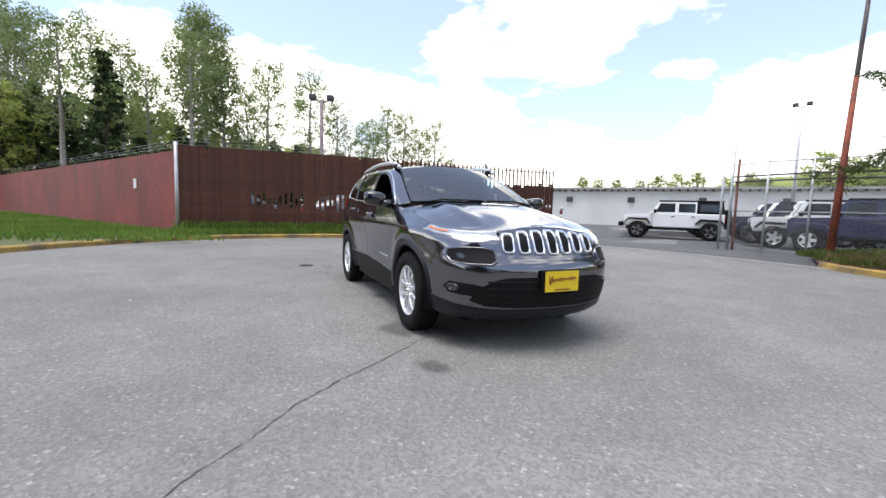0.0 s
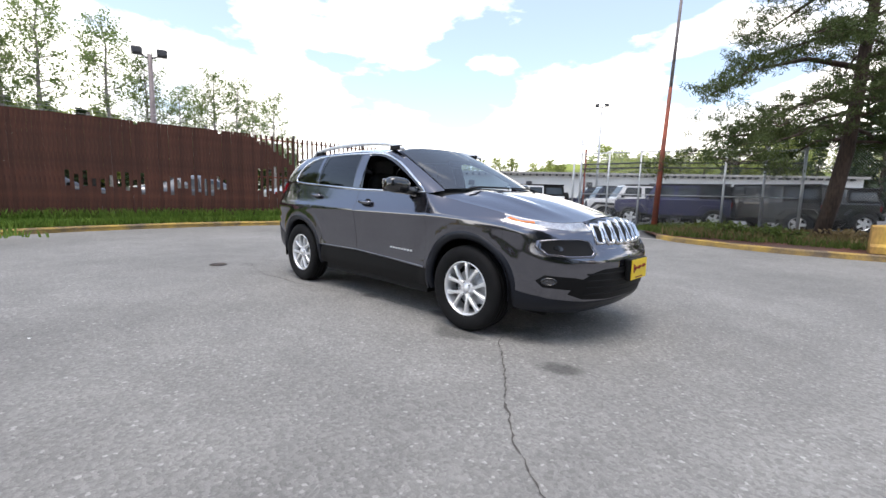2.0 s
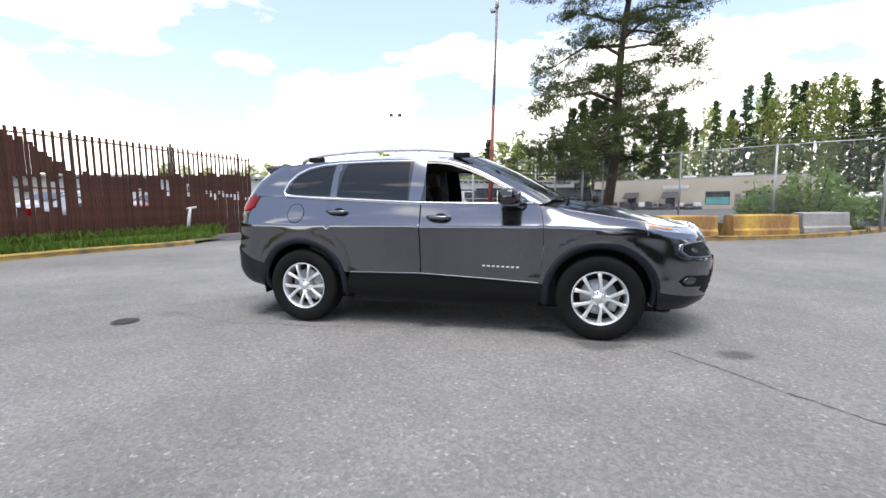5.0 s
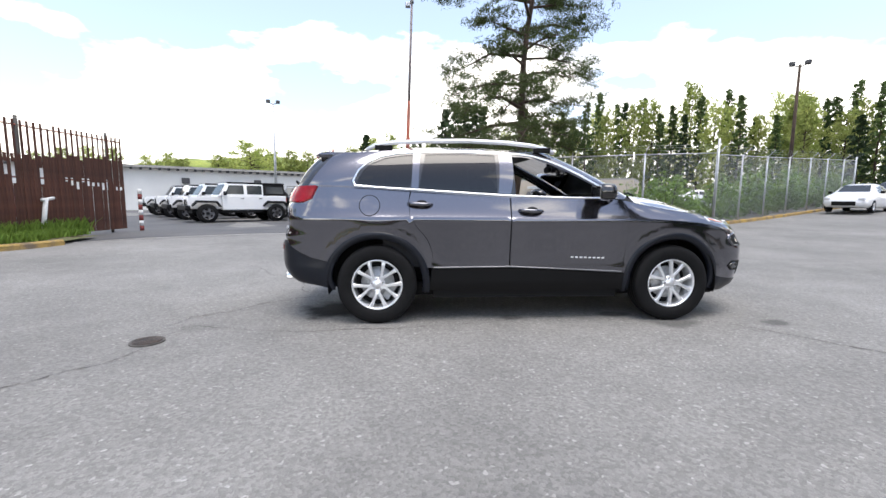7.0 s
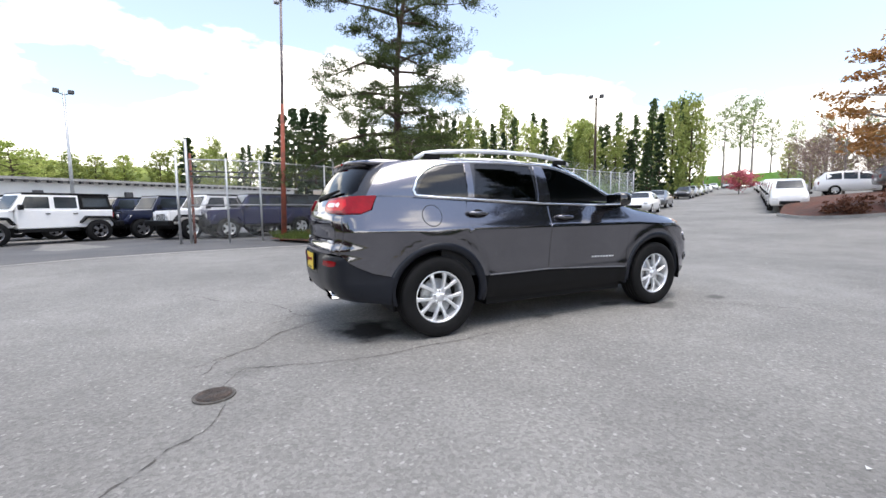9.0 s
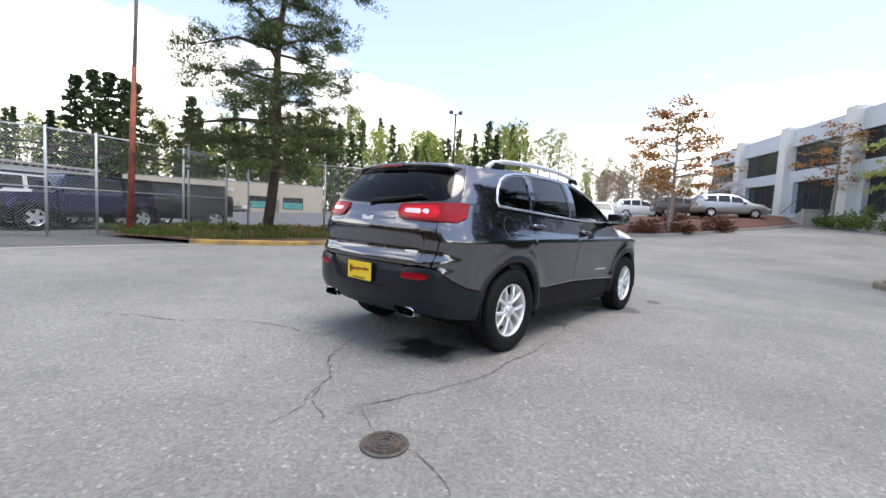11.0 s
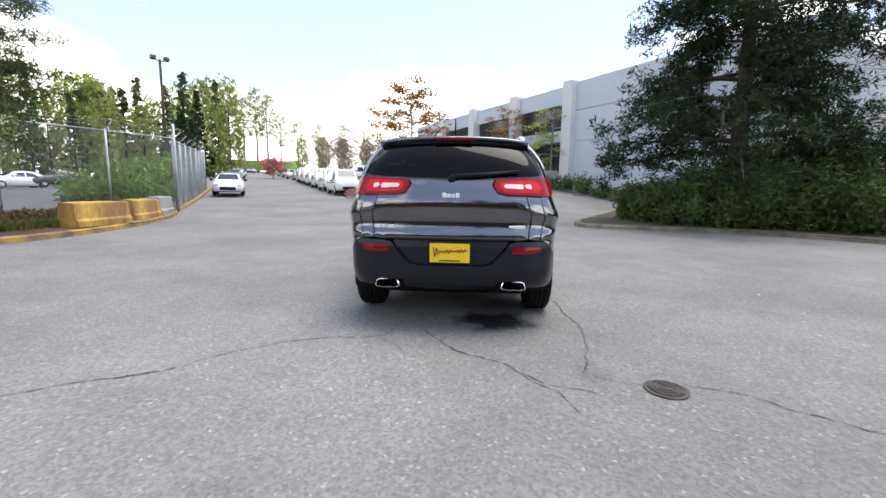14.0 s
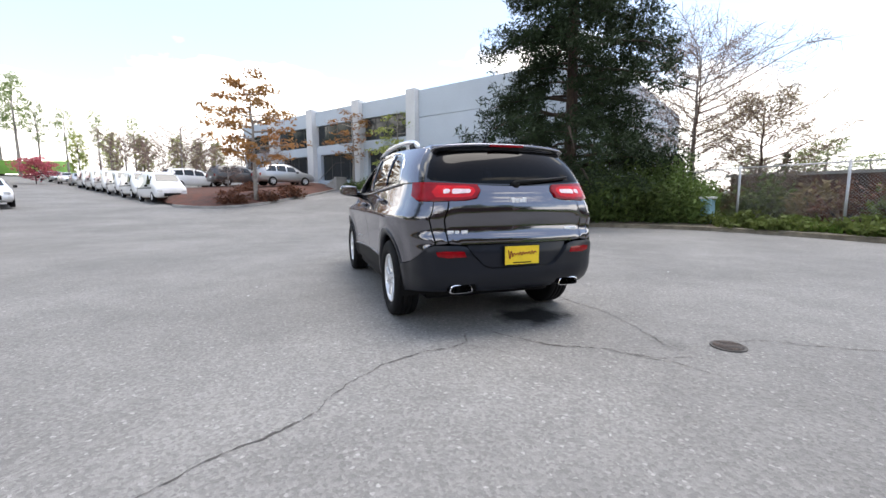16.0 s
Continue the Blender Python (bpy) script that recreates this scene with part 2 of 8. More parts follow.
M = {
    "asphalt": asphalt_mat(),
    "crack": mat("crack_filler", (0.1, 0.092, 0.084), 0.9, vary=0.4, scale=8, bump=0.3),
    "lot": mat("lot_asphalt", (0.11, 0.108, 0.106), 0.8, vary=0.3, scale=0.5, fine=30, second=(0.07, 0.07, 0.072)),
    "grass_soil": mat("grass_soil", (0.09, 0.12, 0.035), 0.95, vary=0.4, scale=1.2, fine=25, second=(0.12, 0.1, 0.06)),
    "soil": mat("dark_leaf_litter_soil", (0.085, 0.06, 0.042), 0.95, vary=0.5, scale=1.5, fine=30, bump=0.8, second=(0.05, 0.055, 0.03)),
    "bark_mulch": mat("bark_mulch", (0.12, 0.045, 0.028), 0.95, vary=0.5, scale=2, fine=30, bump=0.8, second=(0.07, 0.04, 0.03)),
    "grass": leaf_mat("grass_blades", (0.17, 0.25, 0.05), 0.45),
    "weeds": leaf_mat("weeds", (0.13, 0.16, 0.045), 0.5),
    "drygrass": leaf_mat("dry_weeds", (0.2, 0.14, 0.07), 0.5),
    "concrete": mat("concrete", (0.36, 0.35, 0.33), 0.9, vary=0.25, scale=1.5, fine=40),
    "kerb_yellow": mat("worn_yellow_kerb", (0.46, 0.3, 0.07), 0.85, vary=0.3, scale=2.5, fine=45, second=(0.16, 0.12, 0.08), bump=0.4),
    "kerb_grey": mat("mossy_kerb", (0.26, 0.23, 0.17), 0.9, vary=0.3, scale=3, fine=40, second=(0.14, 0.12, 0.09), bump=0.4),
    "block_yellow": mat("yellow_painted_concrete", (0.56, 0.36, 0.07), 0.8, vary=0.25, scale=2.2, fine=25, second=(0.28, 0.15, 0.06), grain=(1, 1, 0.35), bump=0.4),
    "rust": mat("rusty_brown_slat", (0.085, 0.027, 0.015), 0.85, vary=0.5, scale=1.1, fine=18, second=(0.03, 0.015, 0.009), rand=0.4, grain=(1, 1, 0.25), bump=0.4),
    "redwall": mat("red_painted_panel", (0.21, 0.036, 0.032), 0.7, vary=0.35, scale=0.8, fine=12, second=(0.13, 0.028, 0.026), grain=(1, 1, 0.5)),
    "galv": mat("galvanised_steel", (0.5, 0.51, 0.52), 0.45, 0.6, vary=0.2, scale=4, fine=50),
    "pole_rust": mat("rust_red_pole_paint", (0.32, 0.075, 0.04), 0.7, vary=0.4, scale=4, fine=30, second=(0.14, 0.05, 0.035)),
    "pole_grey": mat("weathered_grey_pole", (0.24, 0.2, 0.2), 0.6, vary=0.3, scale=3, fine=30),
    "bark": mat("bark", (0.075, 0.05, 0.036), 0.95, vary=0.5, scale=4, fine=25, bump=0.9, grain=(1, 1, 0.25)),
    "bark_pale": mat("pale_bark", (0.34, 0.31, 0.28), 0.9, vary=0.4, scale=5, fine=25, bump=0.5),
    "needle_pine": leaf_mat("pine_needles", (0.07, 0.088, 0.032), 0.5, 0.25),
    "needle_spruce": leaf_mat("spruce_needles", (0.036, 0.054, 0.025), 0.5, 0.15),
    "needle_dark": leaf_mat("dark_conifer", (0.045, 0.068, 0.03), 0.45, 0.15),
    "needle_mid": leaf_mat("olive_conifer", (0.09, 0.125, 0.045), 0.45, 0.2),
    "poplar": leaf_mat("poplar_leaves", (0.24, 0.29, 0.12), 0.4, 0.5),
    "spring": leaf_mat("spring_leaves", (0.38, 0.41, 0.13), 0.45, 0.5),
    "bush": leaf_mat("shrub_leaves", (0.2, 0.3, 0.07), 0.45),
    "yew": leaf_mat("juniper_hedge", (0.12, 0.165, 0.05), 0.55, 0.15),
    "orange": leaf_mat("orange_leaves", (0.4, 0.2, 0.08), 0.45),
    "twig": mat("twig_bark", (0.2, 0.14, 0.12), 0.95, vary=0.4, scale=3, fine=20),
    "rust_leaf": leaf_mat("rust_brown_shrub", (0.16, 0.07, 0.045), 0.5, 0.2),
    "bare": leaf_mat("bare_twigs", (0.34, 0.24, 0.2), 0.4, 0.2),
    "pink": leaf_mat("pink_blossom", (0.5, 0.12, 0.16), 0.3),
    "stucco_white": mat("white_painted_wall", (0.66, 0.66, 0.65), 0.8, vary=0.12, scale=0.4, fine=20),
    "stucco_blue": mat("pale_blue_concrete_panel", (0.5, 0.56, 0.62), 0.8, vary=0.08, scale=0.4, fine=14),
    "pilaster": mat("white_concrete_pilaster", (0.64, 0.65, 0.66), 0.8, vary=0.1, scale=0.6, fine=14),
    "stucco_beige": mat("beige_wall", (0.5, 0.43, 0.34), 0.85, vary=0.1, scale=0.4, fine=10),
    "window_dark": mat("dark_window", (0.03, 0.037, 0.043), 0.08, vary=0.3, scale=0.6, bump=0.0),
    "frame_dark": mat("dark_metal_frame", (0.05, 0.05, 0.055), 0.5, vary=0.2),
    "teal": mat("teal_goods", (0.1, 0.4, 0.38), 0.6, vary=0.4, scale=1.5),
    "steel_dark": mat("dark_pipe", (0.06, 0.055, 0.05), 0.6, 0.3, vary=0.3),
    "iron": mat("cast_iron", (0.06, 0.054, 0.05), 0.75, 0.3, vary=0.5, scale=12, fine=80, bump=0.5, second=(0.1, 0.075, 0.062)),
}


# ---- helpers of this scene ----
def H(x, y):
    """Height of the ground: level round the car, climbing with the street and towards the office."""
    u, v = 0.883 * x + 0.469 * y, -0.469 * x + 0.883 * y
    d = max(0.0, u - 10.0)
    rise = 0.05 * d * d / (d + 6.0)
    if u > 150:
        rise = 0.05 * 140 * 140 / 146
    lift = 0.07 * max(0.0, -v - 3.0) * min(1.0, max(0.0, (u - 9) / 10.0))
    side = min(1.0, max(0.0, (v - 7.5) / 25.0))
    return rise * (1 - 0.8 * side) + min(lift, 1.35)


def obj(name, verts, faces, material, parent=None, smooth=False, label=""):
    me = bpy.data.meshes.new(name)
    me.from_pydata([tuple(v) for v in verts], [], [tuple(f) for f in faces])
    me.materials.append(material)
    if smooth:
        me.polygons.foreach_set("use_smooth", [True] * len(me.polygons))
    ob = new(name, me)
    if parent:
        ob.parent = parent
    return tagged(ob, label) if label else ob


def part(name, bm, material, parent=None, label="", smooth=False):
    me = bpy.data.meshes.new(name)
    bm.normal_update()
    bm.to_mesh(me)
    bm.free()
    me.materials.append(material)
    if smooth:
        me.polygons.foreach_set("use_smooth", [True] * len(me.polygons))
    ob = new(name, me)
    if parent:
        ob.parent = parent
    return tagged(ob, label) if label else ob


def thing(name, label, category, group="", at=(0, 0, 0), turn=0.0):
    e = new(name)
    e.matrix_basis = pose(*at, 0, 0, turn)
    return tagged(e, label, category, group)


def box(bm, x0, x1, y0, y1, z0, z1, bevel=0.0):
    r = bmesh.ops.create_cube(bm, size=1)["verts"]
    for v in r:
        v.co = Vector(((x0 + x1) / 2 + v.co.x * (x1 - x0), (y0 + y1) / 2 + v.co.y * (y1 - y0), (z0 + z1) / 2 + v.co.z * (z1 - z0)))
    if bevel:
        es = list({e for v in r for e in v.link_edges})
        bmesh.ops.bevel(bm, geom=es, offset=bevel, segments=2, affect="EDGES", profile=0.5)
    return r


def boxed(name, dims, material, parent=None, bevel=0.0, label=""):
    bm = bmesh.new()
    box(bm, *dims, bevel)
    return part(name, bm, material, parent, label)


def tube(points, radii, sides=8, cap=True):
    """Vertices and faces of a tapering tube along points."""
    V, F = [], []
    pts = [Vector(p) for p in points]
    for i, p in enumerate(pts):
        d = (pts[min(i + 1, len(pts) - 1)] - pts[max(i - 1, 0)]).normalized()
        a = d.orthogonal().normalized() if abs(d.z) < 0.999 else Vector((1, 0, 0))
        a = (a - d * a.dot(d)).normalized()
        if abs(d.z) < 0.95:
            a = d.cross(Vector((0, 0, 1))).normalized()
        b = d.cross(a)
        for k in range(sides):
            t = 2 * math.pi * k / sides
            V.append(p + (a * math.cos(t) + b * math.sin(t)) * radii[min(i, len(radii) - 1)])
    for i in range(len(pts) - 1):
        for k in range(sides):
            F.append((i * sides + k, i * sides + (k + 1) % sides, (i + 1) * sides + (k + 1) % sides, (i + 1) * sides + k))
    if cap:
        F.append(tuple(range(sides))[::-1])
        F.append(tuple(range((len(pts) - 1) * sides, len(pts) * sides)))
    return V, F


def join(lists):
    V, F = [], []
    for v, f in lists:
        o = len(V)
        V += v
        F += [tuple(i + o for i in g) for g in f]
    return V, F


def rod(name, points, radii, material, parent=None, sides=8, label="", smooth=True):
    v, f = tube(points, radii if isinstance(radii, (list, tuple)) else [radii] * len(points), sides)
    return obj(name, v, f, material, parent, smooth, label)


def cards(name, centres, size, material, parent=None, rng=None, aspect=1.0, up=None, flat=0.0):
    """Many small leaves: one bent quad a leaf, turned at random. flat: how far they lie level."""
    rng = rng or np.random.default_rng(1)
    c = np.asarray(centres, float)
    n = len(c)
    a = rng.normal(size=(n, 3))
    a[:, 2] *= 1 - flat
    if up is not None:
        a = a * 0.5 + np.asarray(up)
    a /= np.linalg.norm(a, axis=1)[:, None] + 1e-9
    b = rng.normal(size=(n, 3))
    b[:, 2] *= 1 - flat
    b -= a * (a * b).sum(1)[:, None]
    b /= np.linalg.norm(b, axis=1)[:, None] + 1e-9
    s = (np.asarray(size) * rng.uniform(0.6, 1.4, n))[:, None]
    V = np.stack([c - a * s, c - b * s * 0.5 * aspect, c + a * s, c + b * s * 0.5 * aspect], 1).reshape(-1, 3)
    me = bpy.data.meshes.new(name)
    me.vertices.add(4 * n)
    me.vertices.foreach_set("co", V.ravel())
    me.loops.add(4 * n)
    me.loops.foreach_set("vertex_index", np.arange(4 * n))
    me.polygons.add(n)
    me.polygons.foreach_set("loop_start", np.arange(0, 4 * n, 4))
    me.polygons.foreach_set("loop_total", np.full(n, 4))
    me.update()
    me.validate()
    me.materials.append(material)
    ob = new(name, me)
    if parent:
        ob.parent = parent
    return ob


# ---- ground, kerbs ----
def sheet(name, xs, ys, zf, material):
    V = [(x, y, zf(x, y)) for y in ys for x in xs]
    w = len(xs)
    F = [(j * w + i, j * w + i + 1, (j + 1) * w + i + 1, (j + 1) * w + i) for j in range(len(ys) - 1) for i in range(w - 1)]
    return obj(name, V, F, material, smooth=True)


def steps(lo, hi):
    near = [float(v) for v in np.arange(lo, hi + 0.1, 2.0)]
    out, a, d = [], near[-1], 3.0
    while a < 3000:
        a += d
        d *= 1.35
        out.append(a)
    low, a, d = [], near[0], 3.0
    while a > -3000:
        a -= d
        d *= 1.35
        low.append(a)
    return low[::-1] + near + out


tagged(sheet("ground", steps(-40, 70), steps(-40, 70), H, M["asphalt"]), "worn grey asphalt yard and street", "ground", kind="structure")


def smooth_line(pts, step=0.4):
    """A Catmull-Rom line through points in plan."""
    P = [np.array(p, float) for p in pts]
    P = [2 * P[0] - P[1]] + P + [2 * P[-1] - P[-2]]
    out = []
    for i in range(1, len(P) - 2):
        n = max(1, int(np.linalg.norm(P[i + 1] - P[i]) / step))
        for k in range(n):
            t = k / n
            a, b, c, d = P[i - 1 : i + 3]
            out.append(0.5 * (2 * b + (c - a) * t + (2 * a - 5 * b + 4 * c - d) * t**2 + (3 * b - a - 3 * c + d) * t**3))
    return out + [P[-2]]


def kerb(pts, material, label, width=0.16, height=0.13, side=1):
    """A kerb along a line, its road face on the line, its top on the given side, in pieces about 2.4 m long."""
    line = smooth_line(pts)
    V, F = [], []
    rnd = random.Random(len(pts))
    for i, p in enumerate(line):
        d = line[min(i + 1, len(line) - 1)] - line[max(i - 1, 0)]
        d /= np.linalg.norm(d)
        nrm = np.array([-d[1], d[0]]) * side
        z = H(*p)
        jig = rnd.uniform(-0.006, 0.006)
        for o, h in ((0.0, -0.05), (0.012, height - 0.03 + jig), (0.04, height + jig), (width, height + jig), (width, -0.05)):
            q = p + nrm * o
            V.append((q[0], q[1], z + h))
    for i in range(len(line) - 1):
        for k in range(4):
            f = (i * 5 + k, i * 5 + k + 1, i * 5 + k + 6, i * 5 + k + 5)
            F.append(f if side < 0 else f[::-1])
    F += [(0, 1, 2, 3, 4), tuple(len(V) - 5 + k for k in range(5))[::-1]]
    return tagged(obj("kerb", V, F, material), label, "kerb", kind="structure"), line


def bed(name, outline, material, label, category, height=0.12, crown=0.0, res=0.7):
    """A raised bed of soil or grass inside a plan outline, gently crowned."""
    pts = [Vector((p[0], p[1])) for p in outline]
    xs, ys = [p.x for p in pts], [p.y for p in pts]
    inner = [Vector((x, y)) for x in np.arange(min(xs), max(xs), res) for y in np.arange(min(ys), max(ys), res)]
    n = len(pts)
    vs, es, fs, *_ = geometry.delaunay_2d_cdt(pts + inner, [], [list(range(n))], 1, 1e-4)
    rim = [np.array(p) for p in pts]

    def away(v):
        return min(float(np.hypot(v.x - r[0], v.y - r[1])) for r in rim)

    V = [(v.x, v.y, H(v.x, v.y) + height + crown * min(1.0, away(v) / 2.0) + 0.03 * noise.noise((v.x, v.y, 0.3)) * min(1, away(v))) for v in vs]
    return tagged(obj(name, V, fs, material, smooth=True), label, category, kind="structure")


from mathutils import geometry

_, west = kerb([(-1.5, -8.9), (-3.6, -8.0), (-5.9, -6.7), (-7.5, -5.6), (-8.9, -4.2), (-9.7, -2.5), (-10.0, -0.5), (-10.0, 1.5), (-9.6, 3.3), (-9.0, 4.8), (-8.9, 5.6)],
               M["kerb_yellow"], "worn kerb with flaking yellow paint along the grass", side=1)
bed("lawn", [tuple(p) for p in west[::2]] + [(-9.3, 7.2), (-14.0, 7.5), (-14, -2), (-45, -22), (-45, -40), (-2.0, -40), (-1.5, -10)], M["grass_soil"],
    "grass strip along the rusty fence", "grass", 0.08, 0.06)
_, pinek = kerb([(-0.5, 9.75), (0.1, 9.25), (0.9, 8.9), (2.4, 8.55), (4.3, 8.75), (6.2, 9.35), (8.0, 10.0), (9.6, 10.75), (11.6, 12.0), (16.0, 14.3), (25.0, 19.3), (40, 27.5), (70, 43.8)],
                M["kerb_yellow"], "worn yellow kerb along the pine bed and street fence", side=1)
bed("pine_bed", [tuple(p) for p in pinek if p[0] < 11.5][::2] + [(10.9, 12.4), (7.0, 13.3), (5.2, 15.2), (1.0, 14.9), (-1.8, 12.2)], M["bark_mulch"],
    "weedy soil bed under the pine tree", "soil", 0.1, 0.1)
_, eastk = kerb([(23.0, 8.2), (21.2, 6.6), (20.6, 5.2), (21.5, 3.6), (25.0, 1.6), (29.5, -0.6), (33.0, -2.0)], M["concrete"],
                "pale concrete kerb round the planted island", side=-1)
bed("planted_island", [tuple(p) for p in eastk][::2] + [(38, 2.5), (30.5, 11.9)], M["bark_mulch"], "red-brown bark mulch island with trees", "soil", 0.12, 0.45)
_, southk = kerb([(19.0, -9.5), (14.5, -6.0), (10.5, -4.0), (8.6, -3.75), (7.9, -5.0), (7.6, -6.6), (6.9, -8.2), (5.5, -9.6), (3.7, -10.5), (0.6, -10.8), (-4.5, -10.5)],
                 M["kerb_grey"], "mossy concrete kerb along the hedge bed", side=1)
bed("hedge_bed", [tuple(p) for p in southk][::2] + [(-5, -20), (15, -24), (22, -14)], M["soil"], "weedy soil bed under spruce and hedge", "soil", 0.11, 0.15)
bed("fenced_lot", [(11.2, 13.4), (9, 14.2), (5.6, 15.6), (2, 17.5), (1, 26), (-6, 80), (60, 80), (60, 44)], M["lot"], "grey asphalt lot behind the chain-link fence", "ground", 0.03, 0.0, 3.0)
MOUTH = [(-9.1, 5.9), (-8.3, 7.0), (-6.3, 8.4), (-4.2, 9.1), (-2.0, 9.4), (0.2, 9.4)]
bed("drain_strip", MOUTH + [(x, y + 0.22) for x, y in MOUTH[::-1]], M["concrete"], "concrete strip at the mouth of the car lot", "ground", 0.008, 0.0, 1.0)
bed("car_lot", [(x, y + 0.4) for x, y in MOUTH] + [(0.2, 12.5), (2.0, 17.0), (-2.0, 40.0), (-14.0, 37.0), (-40.0, 20.0), (-12.0, 9.4)], M["lot"], "dark damp asphalt of the car lot", "ground", 0.006, 0.0, 2.0)

# ---- grass and weeds ----
rg = np.random.default_rng(7)


def tufts(name, pts, h, material, label, per=3, width=0.02):
    """Upright bent blades standing on the ground at points (x, y, z)."""
    c = np.repeat(np.asarray(pts), per, axis=0)
    c[:, :2] += rg.normal(0, 0.05, (len(c), 2))
    n = len(c)
    hh = h * rg.uniform(0.4, 1.3, n)[:, None]
    lean = rg.normal(0, 0.3, (n, 3)) * [1, 1, 0]
    a = rg.uniform(0, 2 * np.pi, n)
    side = np.stack([np.cos(a), np.sin(a), 0 * a], 1) * width
    V = np.stack([c - side, c + side, c + side * 0.7 + (lean * 0.35 + [0, 0, 0.6]) * hh, c + (lean + [0, 0, 1]) * hh, c - side * 0.7 + (lean * 0.35 + [0, 0, 0.6]) * hh], 1).reshape(-1, 3)
    F = np.arange(5 * n).reshape(n, 5)
    return tagged(obj(name, V.tolist(), F.tolist(), material), label, "grass", kind="stuff")


def fence_x(y):
    return -11.1 + (y + 4.4) * 0.9 / 13.6


g = []
for _ in range(5200):
    y = rg.uniform(-4.6, 7.0)
    kx = np.interp(y, [p[1] for p in west if p[0] < -8.6], [p[0] for p in west if p[0] < -8.6]) if y < 5.5 else -9.2
    x = rg.uniform(fence_x(y) - 0.15, kx - 0.2)
    g.append((x, y, 0.13))
tufts("grass", g, 0.16, M["grass"], "fresh green uncut grass")
tufts("grass", [(fence_x(y) + rg.uniform(-0.1, 0.3), y, 0.13) for y in rg.uniform(-4.4, 8.0, 1500)], 0.34, M["grass"], "tall grass at the fence foot")
tufts("grass", [(-11.5 + d * -0.86 + rg.uniform(-1, 4) * 0.3 - k * 0.0, -4.9 - d * 0.5 - k, 0.14) for d, k in zip(rg.uniform(-4, 22, 7000), rg.uniform(0, 6, 7000))], 0.12, M["grass"], "short green grass before the red fence")
tufts("weeds", [(x, y, 0.16) for x, y in zip(rg.uniform(-1.6, 10.5, 5000), rg.uniform(9.2, 14.5, 5000)) if y > 9.3 + 0.28 * max(0, x - 3.5) + max(0, -x) * 1.0 and y < 14.8 - 0.25 * max(0, x - 5)], 0.15, M["weeds"], "green weeds under the pine")
tufts("weeds", [(x, y, 0.16) for x, y in zip(rg.uniform(-0.4, 10.5, 2200), rg.uniform(9.4, 14.0, 2200)) if y > 9.4 + 0.28 * max(0, x - 3.5)], 0.2, M["drygrass"], "dry brown weeds under the pine")
tufts("weeds", [(x, y, H(x, y) + 0.14) for x, y in zip(rg.uniform(-4.5, 5, 6000), rg.uniform(-15, -11.0, 6000))], 0.2, M["grass"], "green grass before the far fence")


# ---- fences ----
def wires(a, b, z0, z1, gap=0.075, r=0.0022):
    """Chain-link mesh between two plan points: two crossing sets of slanting wires."""
    a, b = np.array(a, float), np.array(b, float)
    L, h = float(np.linalg.norm(b - a)), z1 - z0
    d = (b - a) / L
    V, F = [], []
    for sgn in (1, -1):
        s = -h if sgn > 0 else 0.0
        while s < (L if sgn > 0 else L + h):
            p0, p1 = (s, 0.0), (s + sgn * h, h)
            lo, hi = (p0, p1) if sgn > 0 else (p1, p0)
            x0, x1 = max(0.0, lo[0]), min(L, hi[0])
            if x1 - x0 > 0.02:
                z_at = (lambda x: x - s) if sgn > 0 else (lambda x: s - x)
                q0, q1 = (x0, z_at(x0)), (x1, z_at(x1))
                o = len(V)
                for q in (q0, q1):
                    base = a + d * q[0]
                    zz = z0 + q[1]
                    for k in range(3):
                        t = 2 * math.pi * k / 3
                        V.append((base[0] - d[1] * r * math.cos(t), base[1] + d[0] * r * math.cos(t), zz + r * 1.4 * math.sin(t)))
                F += [(o, o + 1, o + 4, o + 3), (o + 1, o + 2, o + 5, o + 4), (o + 2, o, o + 3, o + 5)]
            s += gap
    return V, F


def link_fence(label, posts, height, arms=True, top=True, gap=0.08, tall=0.0, base=None, group=""):
    """Chain-link fence on posts, with a top rail, mesh in bays and three strands of wire on arms."""
    x0, y0 = posts[0]
    root = thing("chain_link_fence", label, "fence", group)
    zs = [H(*p) + 0.1 if base is None else base for p in posts]
    for i, (x, y) in enumerate(posts):
        hp = height + (tall if i in (0, len(posts) - 1) else 0.06)
        rod("post", [(x, y, zs[i] - 0.2), (x, y, zs[i] + hp)], 0.045 if i in (0, len(posts) - 1) else 0.034, M["galv"], root)
        if arms and i < len(posts) - 1:
            dx, dy = np.array(posts[i + 1]) - np.array(posts[i])
            L = math.hypot(dx, dy)
            nx, ny = -dy / L, dx / L
            rod("arm", [(x, y, zs[i] + height), (x - nx * 0.28, y - ny * 0.28, zs[i] + height + 0.3)], 0.016, M["galv"], root, 5)
    for i in range(len(posts) - 1):
        a, b = posts[i], posts[i + 1]
        if top:
            rod("rail", [(*a, zs[i] + height), (*b, zs[i + 1] + height)], 0.022, M["galv"], root, 6)
        v, f = wires(a, b, min(zs[i], zs[i + 1]) + 0.03, min(zs[i], zs[i + 1]) + height, gap)
        obj("mesh", v, f, M["galv"], root)
        if arms:
            dx, dy = np.array(b) - np.array(a)
            L = math.hypot(dx, dy)
            nx, ny = -dy / L, dx / L
            for k in (0.12, 0.2, 0.28):
                rod("barbed_wire", [(a[0] - nx * k, a[1] - ny * k, zs[i] + height + k * 1.07), (b[0] - nx * k, b[1] - ny * k, zs[i + 1] + height + k * 1.07)], 0.004, M["galv"], root, 3)
    return root


